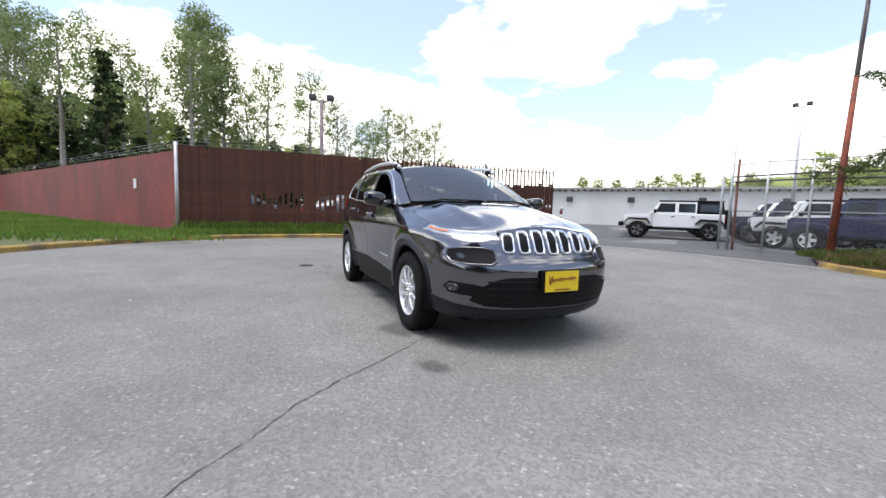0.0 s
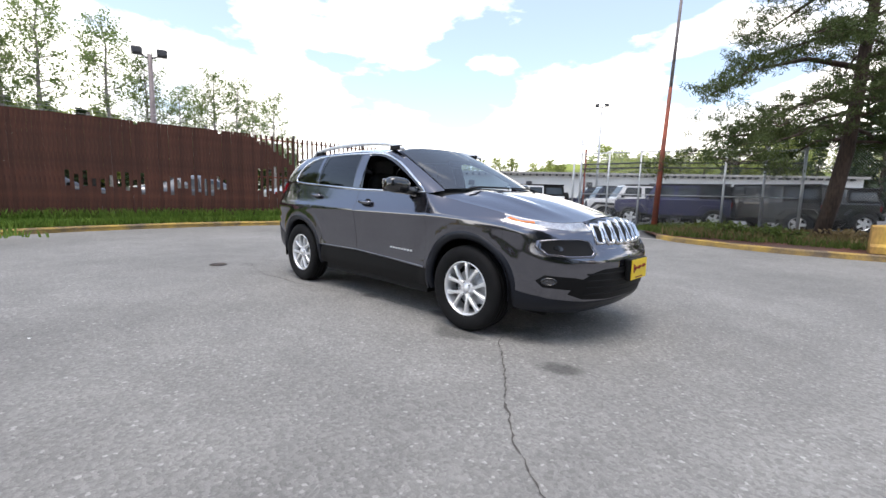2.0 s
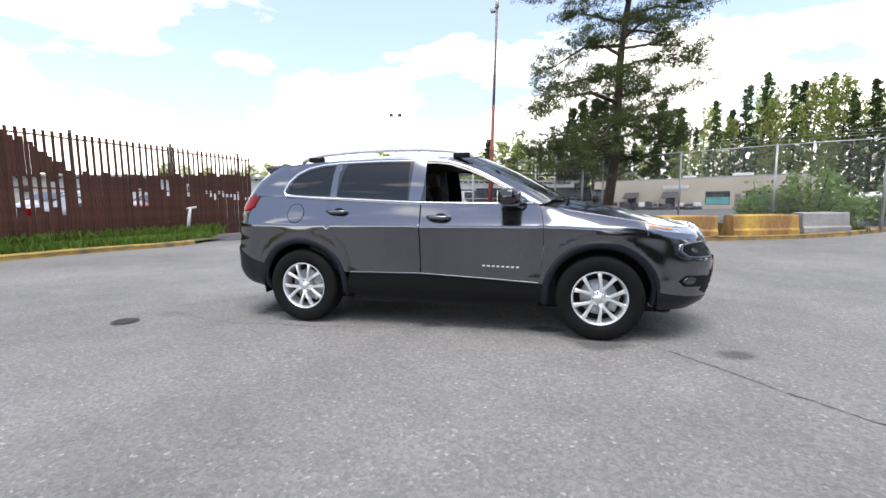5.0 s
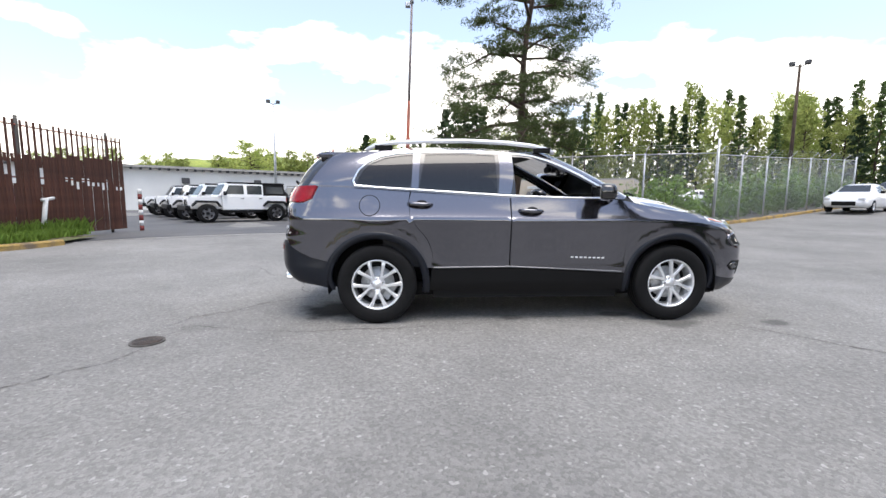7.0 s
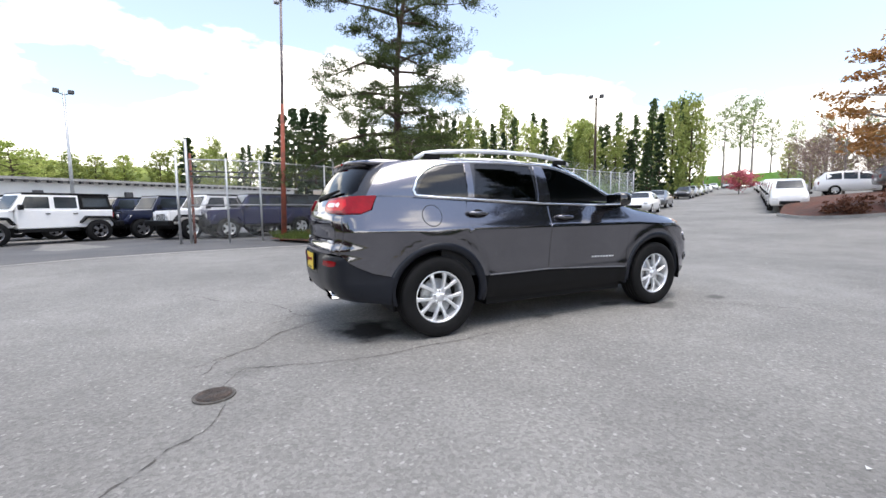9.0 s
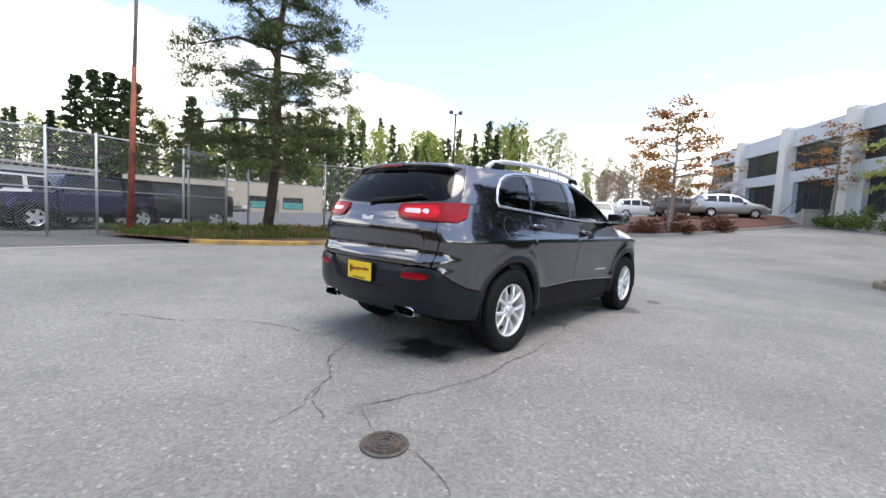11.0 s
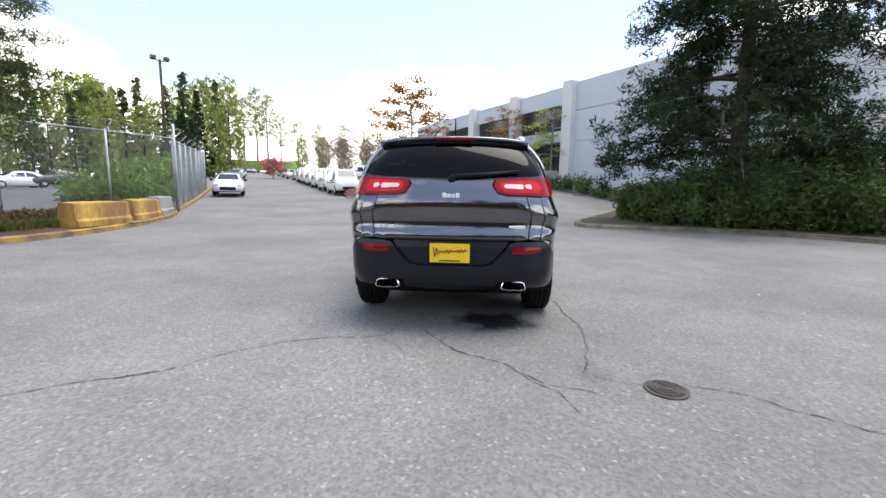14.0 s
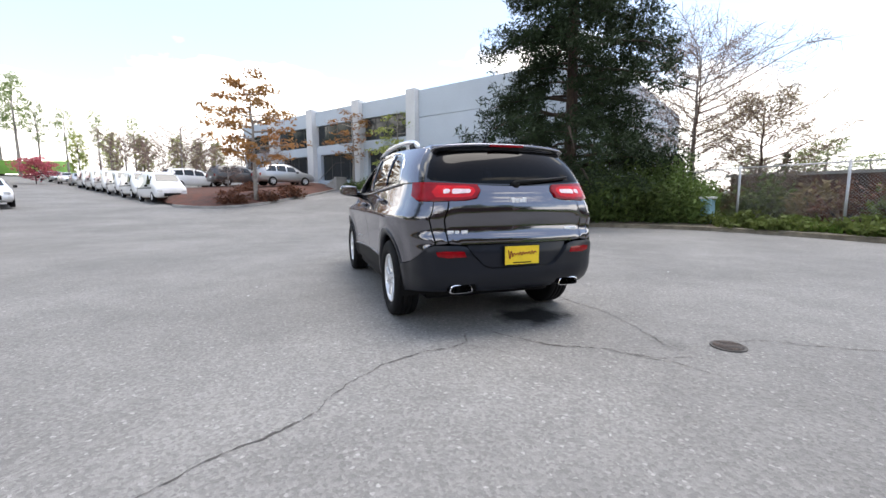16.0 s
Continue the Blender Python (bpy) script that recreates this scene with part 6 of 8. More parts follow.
    WIN_R = [(-0.29, 1.152), (-0.30, 1.503), (-0.6, 1.508), (-0.925, 1.50), (-0.985, 1.196)]
    WIN_Q = [(-1.065, 1.203), (-1.0, 1.497), (-1.15, 1.485), (-1.28, 1.462), (-1.40, 1.412), (-1.47, 1.345), (-1.52, 1.25), (-1.50, 1.226)]
    C = lambda pts: [(sg * cab(x, z)[0], cab(x, z)[1]) for x, z in pts]
    ring_out = [(0.83, 1.118), (0.70, 1.215), (0.60, 1.275), (0.48, 1.345), (0.34, 1.415), (0.2, 1.472), (0.06, 1.513), (-0.1, 1.528), (-0.6, 1.534), (-0.95, 1.53), (-1.18, 1.515), (-1.33, 1.485), (-1.44, 1.43), (-1.52, 1.35),
                (-1.565, 1.255), (-1.545, 1.205), (-1.3, 1.189), (-1.0, 1.174), (-0.6, 1.152), (-0.2, 1.131), (0.2, 1.122), (0.55, 1.118)]
    ring_in = [(0.795, 1.131), (0.685, 1.203), (0.585, 1.262), (0.468, 1.33), (0.332, 1.399), (0.193, 1.456), (0.055, 1.496), (-0.1, 1.510), (-0.6, 1.516), (-0.947, 1.512), (-1.173, 1.497), (-1.317, 1.468), (-1.424, 1.416), (-1.502, 1.343),
               (-1.545, 1.257), (-1.53, 1.223), (-1.3, 1.207), (-1.0, 1.192), (-0.6, 1.17), (-0.2, 1.149), (0.2, 1.139), (0.55, 1.134)]
    band("window_chrome", cabin, C(ring_out), C(ring_in), M["chrome"], suv, off=0.008, depth=0.006, label="bright chrome window surround")
    # black pillars with window openings
    panel("pillar_trim", cabin, C(ring_in), M["gloss_black"], suv, off=0.0, gap=0.0, depth=0.004, grid=0.06, holes=(C(WIN_F), C(WIN_R), C(WIN_Q)), step=0.03)
    for x0, pz in ((-0.225, 0.055), (-1.02, 0.03)):
        pil = [(x0 - pz, 1.16 + (0.03 if x0 < -1 else 0)), (x0 - pz + 0.02, 1.508), (x0 + pz + 0.02, 1.508), (x0 + pz, 1.152 + (0.03 if x0 < -1 else 0))]
        panel("pillar_cover", cabin, C(pil), M["paint"], suv, off=0.006, gap=0.0, depth=0.01, grid=0.08, step=0.03)
    for nm, w in (("rear_side_window", WIN_R), ("quarter_window", WIN_Q)):
        panel(nm, cabin, C(w), M["glass_dark"], suv, off=-0.006, gap=-0.002, depth=0.0, grid=0.1, step=0.04, label="dark tinted side window")
    # painted skin of the cabin round the windows: A pillar and roof edge, D pillar
    skin = [(sg * 1.99, 0.0)] + C(ring_out[::1])[0:15] + [(sg * cab(-1.545, 1.205)[0], 0.0), (sg * 9.2, 0.0), (sg * 9.15, 1.0)] + [(sg * u, 1.0) for u in np.linspace(9.0, 2.05, 30)]
    panel("roof_frame", cabin, skin, M["paint"], suv, gap=0.0, depth=0.01, grid=0.09, step=0.06)
    panel("belt_trim", cabin, C([(-1.545, 1.205), (-1.3, 1.189), (-1.0, 1.174), (-0.6, 1.152), (-0.2, 1.131), (0.2, 1.122), (0.55, 1.118), (0.83, 1.118)]) + [(sg * u, -0.02) for u in np.linspace(3.0, 8.0, 16)], M["paint"], suv, gap=0.0, depth=0.0, grid=0.2, step=0.05)

# bonnet
edge = [lower(s, LT(s)) for s in np.linspace(0, sx(1.0), 60)]
base = [(1.0, 0.765), (1.02, 0.7), (1.1, 0.45), (1.14, 0.22), (1.15, 0.0)]
half = [(p.x, abs(p.y)) for p in edge] + base
bonnet_out = [(x, y) for x, y in half] + [(x, -y) for x, y in half[::-1] if y > 0.001]
panel("bonnet", hood, bonnet_out, M["paint"], suv, gap=0.002, grid=0.045)
cowl_edge = [(1.16, 0.0), (1.15, 0.25), (1.1, 0.46), (1.0, 0.7), (0.98, 0.79), (0.8, 0.8), (0.8, 0.0)]
panel("cowl", lambda x, y: hood(x, y) - Vector((0, 0, 0.015)), [(x, y) for x, y in cowl_edge] + [(x, -y) for x, y in cowl_edge[::-1] if y > 0.001], M["black"], suv, gap=0.0, grid=0.1)
for y0, y1 in ((-0.55, 0.0), (0.05, 0.6)):
    rod("front_wiper", [tuple(hood(1.13 - 0.1 * abs(y) ** 2, y) + Vector((0, 0, 0.02 + 0.02 * abs(y)))) for y in np.linspace(y0, y1, 6)], 0.009, M["black"], suv, 6)
panel("windscreen", cabin, [(-u, 0.02) for u in np.linspace(1.93, 0, 14)] + [(u, 0.02) for u in np.linspace(0.1, 1.93, 14)] + [(u, 0.985) for u in np.linspace(1.95, 0, 14)] + [(-u, 0.985) for u in np.linspace(0.1, 1.95, 14)],
      M["glass_clear"], suv, off=-0.002, gap=0.0, depth=0.0, grid=0.12, label="clear windscreen")
# roof
redge = [cabin(u, 1.0) for u in np.linspace(0, NS - 1, 110)]
ro = [(p.x, abs(p.y)) for p in redge]
panel("roof_panel", roof, ro + [(x, -y) for x, y in ro[::-1][1:-1]], M["paint"], suv, gap=0.0, grid=0.08)

# ---- front end ----
M["glass_pod"] = mat("smoked_lamp", (0.1, 0.1, 0.11), 0.1, 0.6, vary=0.2, bump=0.0, coat=0.5)
Fy = lambda pts: [(sy_front(-y), z) for y, z in pts]  # y: right side positive
lamp_low = [(0.44, 0.862), (0.6, 0.866), (0.72, 0.878)]
ps = [(sy_front(-y), z) for y, z in lamp_low] + [(sx(1.9), 0.898), (sx(1.735), 0.926)]
right = [(0.0, 0.735), (sy_front(-0.455), 0.735), (sy_front(-0.475), 0.80)] + ps + [(sx(1.715), 0.80), (sx(1.69), 0.60)]
right += [(sx(x), z) for x, z in arch(1.35, 0.405, 33, -8, 12)] + [(sx(1.85), 0.27), (sx(2.05), 0.262), (sy_front(-0.5), 0.258), (0.0, 0.256)]
poly = right + [(-a, z) for a, z in right[::-1] if a > 1e-6]
panel("front_bumper", lower, poly, M["paint"], suv, depth=0.04)
lip = [(sy_front(-y), z) for y, z in ((0.0, 0.345), (0.3, 0.345), (0.55, 0.352))] + [(sx(2.05), 0.372), (sx(1.9), 0.395), (sx(1.78), 0.42), (sx(1.765), 0.30), (sx(1.9), 0.262)] + [(sy_front(-0.5), 0.25), (0.0, 0.248)]
panel("bumper_skirt", lower, lip + [(-a, z) for a, z in lip[::-1] if a > 1e-6], M["plastic"], suv, off=0.006, depth=0.03)
intake = [(0.0, 0.355), (0.3, 0.355), (0.56, 0.37), (0.66, 0.41), (0.63, 0.5), (0.5, 0.575), (0.42, 0.595), (0.0, 0.6)]
panel("lower_intake", lower, Fy(intake) + [(-a, z) for a, z in Fy(intake)[::-1] if a > 1e-6], M["black"], suv, off=0.004, depth=0.01)
for z in (0.41, 0.46, 0.51, 0.56):
    band("intake_bar", lower, [(sy_front(-y), z + 0.006) for y in np.linspace(0.56, -0.56, 30)], [(sy_front(-y), z - 0.006) for y in np.linspace(0.56, -0.56, 30)], M["black"], suv, off=0.01, closed=False)
gr = [(0.0, 0.735), (0.455, 0.735), (0.475, 0.8), (0.44, 0.868), (0.43, 0.915)]
grp = Fy(gr) + [(a, LT(a) - 0.006) for a in np.linspace(sy_front(-0.42), 0, 12)]
panel("grille_surround", lower, grp + [(-a, z) for a, z in grp[::-1] if a > 1e-6], M["paint"], suv, depth=0.03)
for k in range(7):
    yc = (k - 3) * 0.126
    half_w, z0, z1 = 0.048, 0.752 + 0.004 * abs(k - 3), LT(abs(sy_front(-yc))) - 0.026

    def slot(g):
        pts = []
        for cx, cz, a0 in ((1, 1, 0), (-1, 1, 90), (-1, -1, 180), (1, -1, 270)):
            for t in range(0, 91, 30):
                r = 0.022
                pts.append((yc + cx * (half_w - g - r) + r * math.cos(radians(a0 + t)), ((z1 - g - r) if cz > 0 else (z0 + g + r)) + r * math.sin(radians(a0 + t))))
        return Fy(pts)

    fr = band("grille_slot", lower, slot(0.0), slot(0.015), M["chrome"], suv, off=0.02, depth=0.01, label="chrome slot frame")
    panel("slot_mesh", lower, slot(0.012), M["black"], fr, off=0.004, gap=0.0, depth=0.0, grid=0.03)
for sg in (1, -1):
    hl = [(sg * a, z) for a, z in ps] + [(sg * a, LT(a) - 0.004) for a in np.linspace(sx(1.74), sy_front(-0.455), 16)]
    lampo = panel("headlamp", lower, hl, M["headlamp_lens"], suv, off=0.002, depth=0.03, label="slim clear headlamp")
    am = [(sx(1.76), 0.937), (sx(1.88), 0.917), (sy_front(-0.765), 0.906), (sy_front(-0.765), 0.923), (sx(1.9), 0.928), (sx(1.78), 0.951)]
    panel("side_marker", lower, [(sg * a, z) for a, z in am], M["amber"], lampo, off=0.005, depth=0.004, grid=0.02, label="amber side marker")
    pod = [(0.49, 0.715), (0.495, 0.785), (0.56, 0.797), (0.68, 0.795), (0.755, 0.783), (0.772, 0.74), (0.755, 0.7), (0.66, 0.69), (0.53, 0.692)]
    podo = [(0.472, 0.706), (0.478, 0.795), (0.56, 0.808), (0.69, 0.807), (0.775, 0.793), (0.79, 0.74), (0.77, 0.688), (0.66, 0.674), (0.52, 0.676)]
    P1, P2 = [(sg * a, z) for a, z in Fy(podo)], [(sg * a, z) for a, z in Fy(pod)]
    pd = panel("lamp_pod", lower, P2, M["black"], suv, off=0.004, gap=0.0, depth=0.003, grid=0.03, label="dark lower lamp pod")
    band("pod_surround", lower, P1, P2, M["paint"], pd, off=0.012, depth=0.006)
    lo = [(0.7 + 0.022 * math.cos(t), 0.74 + 0.02 * math.sin(t)) for t in np.linspace(0, 2 * math.pi, 18)[:-1]]
    panel("projector", lower, [(sg * a, z) for a, z in Fy(lo)], M["gloss_black"], pd, off=0.007, gap=0.0, depth=0.004, grid=0.03)
    fg = [(0.755 + 0.019 * math.cos(t), 0.5 + 0.019 * math.sin(t)) for t in np.linspace(0, 2 * math.pi, 18)[:-1]]
    fgo = [(0.755 + 0.03 * math.cos(t), 0.5 + 0.03 * math.sin(t)) for t in np.linspace(0, 2 * math.pi, 18)[:-1]]
    fp = panel("fog_lamp", lower, [(sg * a, z) for a, z in Fy(fg)], M["glass_pod"], suv, off=0.005, gap=0.0, depth=0.003, grid=0.03)
    band("fog_ring", lower, [(sg * a, z) for a, z in Fy(fgo)], [(sg * a, z) for a, z in Fy(fg)], M["gloss_black"], fp, off=0.014)
    cv = [(0.57, 0.44), (0.575, 0.52), (0.64, 0.535), (0.775, 0.545), (0.8, 0.5), (0.775, 0.455)]
    panel("fog_recess", lower, [(sg * a, z) for a, z in Fy(cv)], M["black"], suv, off=0.003, gap=0.0, depth=0.003, grid=0.03)
bx = lower(sy_front(0.0), 0.57).x
bm = bmesh.new()
box(bm, bx, bx + 0.045, -0.165, 0.165, 0.485, 0.655, 0.012)
holder = part("plate_holder", bm, M["black"], suv)
boxed("front_plate", (bx + 0.046, bx + 0.051, -0.153, 0.153, 0.493, 0.647), M["yellow_plate"], holder, label="yellow dealer plate")


def scrawl(x, z, flip, parent):
    """An unreadable line of script: one thin wavy stroke, taller at its start."""
    pts = [(x, flip * (-0.125 + 0.25 * t), z + (0.026 * math.exp(-10 * t) + 0.009) * math.sin(2 * math.pi * (9.5 * t + 0.2)) * (1 + 0.5 * math.sin(17 * t)) + 0.014 * t) for t in np.linspace(0, 1, 110)]
    return rod("lettering_stroke", pts, 0.0042, M["red_ink"], parent, 4)


scrawl(bx + 0.0525, 0.578, 1, holder)
boxed("lettering_bar", (bx + 0.0512, bx + 0.0522, -0.07, 0.07, 0.503, 0.513), M["red_ink"], holder)
for k in range(4):
    p = hood(2.04, -0.045 + 0.03 * k)
    boxed("badge_bar", (p.x - 0.014, p.x + 0.014, p.y - 0.011, p.y + 0.011, p.z - 0.004, p.z + 0.006), M["badge"], suv, 0.003)

# ---- rear end ----
Ry = lambda pts: [(ry_rear(-y), z) for y, z in pts]
both = lambda h: h + [(-a, z) for a, z in h[::-1] if a > 1e-6]
gate = Ry([(0.0, 0.735), (0.2, 0.735), (0.5, 0.735), (0.595, 0.745), (0.60, 1.068), (0.45, 1.07), (0.37, 1.085), (0.335, 1.15), (0.36, 1.19)])
gate += [(r, LT(SEND - r) - 0.003) for r in np.linspace(gate[-1][0], 0, 10)]
panel("tailgate", rear, both(gate), M["paint"], suv, depth=0.03)
corner = Ry([(0.605, 0.745), (0.69, 0.735), (0.715, 1.06), (0.608, 1.066)])
for sg in (1, -1):
    panel("rear_corner", rear, [(sg * a, z) for a, z in corner], M["paint"], suv)
    tl = Ry([(0.345, 1.145), (0.375, 1.088), (0.46, 1.072), (0.72, 1.068)]) + [(SEND - sx(-2.03), 1.068), (SEND - sx(-1.945), 1.103), (SEND - sx(-1.93), 1.208)]
    tl += [(r, LT(SEND - r) - 0.006) for r in np.linspace(SEND - sx(-1.945), ry_rear(-0.37), 16)]
    lamp = panel("tail_lamp", rear, [(sg * a, z) for a, z in tl], M["red_lens"], suv, off=0.016, depth=0.03, grid=0.03, label="red tail lamp wrapping round the corner")
    core = Ry([(0.39, 1.132), (0.42, 1.1), (0.5, 1.09), (0.7, 1.09), (0.735, 1.13), (0.7, 1.178), (0.45, 1.174), (0.4, 1.158)])
    panel("lamp_core", rear, [(sg * a, z) for a, z in core], M["lamp_core"], lamp, off=0.0175, gap=0.0, depth=0.003, grid=0.03, label="bright red inner lens")
    for y0, y1 in ((0.43, 0.585), (0.6, 0.65)):
        cz = Ry([(y0, 1.13), (y0 + 0.012, 1.121), (y1 - 0.01, 1.115), (y1, 1.122), (y1, 1.142), (y1 - 0.012, 1.15), (y0 + 0.012, 1.149), (y0, 1.142)])
        panel("clear_insert", rear, [(sg * a, z) for a, z in cz], M["pink_lens"], lamp, off=0.02, gap=0.0, depth=0.003, grid=0.02, label="pale clear insert")
    rf_ = Ry([(0.475, 0.643), (0.49, 0.684), (0.64, 0.688), (0.70, 0.68), (0.69, 0.65), (0.62, 0.638)])
    panel("reflector", rear, [(sg * a, z) for a, z in rf_], M["red_lens"], suv, off=0.012, gap=0.0, depth=0.01, grid=0.02, label="red bumper reflector")
bump = [(0.0, 0.545), (ry_rear(-0.27), 0.545), (ry_rear(-0.33), 0.565), (ry_rear(-0.42), 0.655), (ry_rear(-0.46), 0.715), (ry_rear(-0.53), 0.728), (ry_rear(-0.70), 0.73), (ry_rear(-0.76), 0.71)]
bump += [(SEND - sx(-2.02), 0.64), (SEND - sx(-1.9), 0.58), (SEND - sx(-1.77), 0.55)] + [(SEND - sx(x), z) for x, z in arch(-1.35, 0.405, 153, 188, 10)]
bump += [(SEND - sx(-1.85), 0.325), (SEND - sx(-2.0), 0.345), (ry_rear(-0.75), 0.36), (ry_rear(-0.62), 0.365), (ry_rear(-0.6), 0.425), (ry_rear(-0.38), 0.425), (ry_rear(-0.36), 0.36), (ry_rear(-0.2), 0.35), (0.0, 0.348)]
panel("rear_bumper", rear, both(bump), M["plastic"], suv, off=0.008, depth=0.05)
rec = Ry([(0.0, 0.55), (0.27, 0.55), (0.325, 0.57), (0.41, 0.66), (0.45, 0.732), (0.0, 0.732)])
panel("plate_recess", rear, both(rec), M["plastic"], suv, off=-0.02, gap=0.0, depth=0.0)
px_ = rear(0.0, 0.64).x + 0.012
bm = bmesh.new()
box(bm, px_ - 0.012, px_, -0.158, 0.158, 0.562, 0.722, 0.004)
holder = part("plate_frame", bm, M["black"], suv)
boxed("rear_plate", (px_ - 0.0165, px_ - 0.0125, -0.15, 0.15, 0.57, 0.714), M["yellow_plate"], holder, label="yellow dealer plate")
scrawl(px_ - 0.018, 0.648, -1, holder)
boxed("lettering_bar", (px_ - 0.0177, px_ - 0.0167, -0.08, 0.08, 0.579, 0.588), M["black"], holder)
for sg in (1, -1):
    ye = -sg * 0.487
    out, inn = [], []
    for t in range(24):
        a = 2 * math.pi * t / 24
        c, s_ = math.copysign(abs(math.cos(a)) ** 0.5, math.cos(a)), math.copysign(abs(math.sin(a)) ** 0.5, math.sin(a))
        out.append((0.092 * c * (1.0 - 0.1 * s_), 0.036 * s_))
        inn.append((0.084 * c * (1.0 - 0.1 * s_), 0.0295 * s_))
    V, F = [], []
    for (a, b), (c, d) in zip(out, inn):
        V += [(-2.0, ye + a * 0.9, 0.385 + b * 0.9), (-2.205, ye + a, 0.388 + b), (-2.21, ye + c, 0.388 + d), (-2.06, ye + c, 0.388 + d)]
    for k in range(24):
        n = (k + 1) % 24
        F += [(4 * k + j, 4 * n + j, 4 * n + j + 1, 4 * k + j + 1) for j in range(3)]
    F.append(tuple(4 * k + 3 for k in range(24)))
    me = obj("exhaust_tip", V, F, M["chrome"], suv, label="chrome exhaust tip")
    me.data.materials.append(M["black"])
    me.data.polygons[len(F) - 1].material_index = 1
# rear window, spoiler, wiper, badges, aerial
panel("rear_window", rear_cabin, both([(0.0, 0.03), (1.0, 0.03), (2.1, 0.05), (2.34, 0.12), (2.32, 0.84), (2.15, 0.9), (1.0, 0.91), (0.0, 0.915)]), M["glass_rear"], suv, off=-0.004, gap=0.0, depth=0.0, grid=0.15, step=0.08, label="dark tinted rear window")
panel("rear_window_frame", rear_cabin, both([(0.0, 0.0), (1.2, 0.0), (2.79, 0.0), (2.84, 1.0), (1.2, 1.0), (0.0, 1.0)]), M["gloss_black"], suv, off=-0.003, gap=0.0, depth=0.02, grid=0.3, step=0.08,
      holes=(both([(0.0, 0.03), (1.0, 0.03), (2.1, 0.05), (2.34, 0.12), (2.32, 0.84), (2.15, 0.9), (1.0, 0.91), (0.0, 0.915)]),))
V, F = [], []
ys = np.linspace(-0.6, 0.6, 21)
for y in ys:
    q = abs(y) / 0.6
    back = -1.99 + 0.10 * q**3
    zt = 1.527 - 0.025 * q**2.5
    zr = roof(-1.6, y * 0.96).z
    V += [(-1.58, y, zr + 0.004), (-1.8, y, (zr + zt) / 2 + 0.012), (back + 0.03, y, zt + 0.008), (back, y, zt - 0.006), (back + 0.01, y, zt - 0.022), (-1.86 + 0.05 * q, y, zt - 0.035 - 0.05 * q**4), (-1.7, y, zt - 0.03)]
for i in range(20):
    for j in range(6):
        a = 7 * i + j
        F.append((a, a + 1, a + 8, a + 7))
F += [tuple(range(7))[::-1], tuple(range(140, 147))]
sp_ = obj("spoiler", V, F, M["paint"], suv, True, label="roof spoiler over the rear window")
boxed("brake_light", (-1.998, -1.985, -0.15, 0.15, 1.502, 1.518), M["red_lens"], sp_, label="red high brake light")
wp = [rear_cabin(r, h) + out_normal(rear_cabin, r, h) * 0.025 for r, h in ((-0.02, 0.04), (0.7, 0.09), (1.4, 0.14))]
rod("rear_wiper", [tuple(p) for p in wp], [0.022, 0.016, 0.01], M["black"], suv, 8)
rod("wiper_pivot", [tuple(rear_cabin(0.0, 0.02) + Vector((0.01, 0, 0))), tuple(rear_cabin(0.0, 0.02) - Vector((0.04, 0, 0)))], 0.028, M["black"], suv, 12)
for k in range(4):
    c = rear(ry_rear(-(-0.055 + 0.036 * k)) if k else ry_rear(0.055), 1.075)
    boxed("badge_bar", (c.x - 0.012, c.x + 0.01, c.y - 0.015, c.y + 0.015, 1.05 - 0.004 * (k == 0), 1.088 - 0.008 * (k in (1, 2))), M["badge"], suv, 0.004)
rod("aerial", [(-1.55, 0.0, 1.585), (-1.62, 0.0, 1.72)], [0.008, 0.004], M["black"], suv, 6)
rod("aerial_base", [(-1.53, 0.0, 1.572), (-1.56, 0.0, 1.598)], [0.03, 0.012], M["black"], suv, 10)
for yb, w in ((0.46, 0.05), (0.52, 0.03), (0.57, 0.05)):
    c = rear(ry_rear(yb), 0.83)
    boxed("badge_bar", (c.x - 0.008, c.x + 0.01, c.y - w / 2, c.y + w / 2, 0.818, 0.842), M["badge"], suv, 0.003)
c = rear(ry_rear(-0.5), 0.835)
bm = bmesh.new()
box(bm, c.x - 0.008, c.x + 0.012, c.y - 0.065, c.y + 0.065, 0.822, 0.85, 0.008)
part("badge_bar", bm, M["badge"], suv)

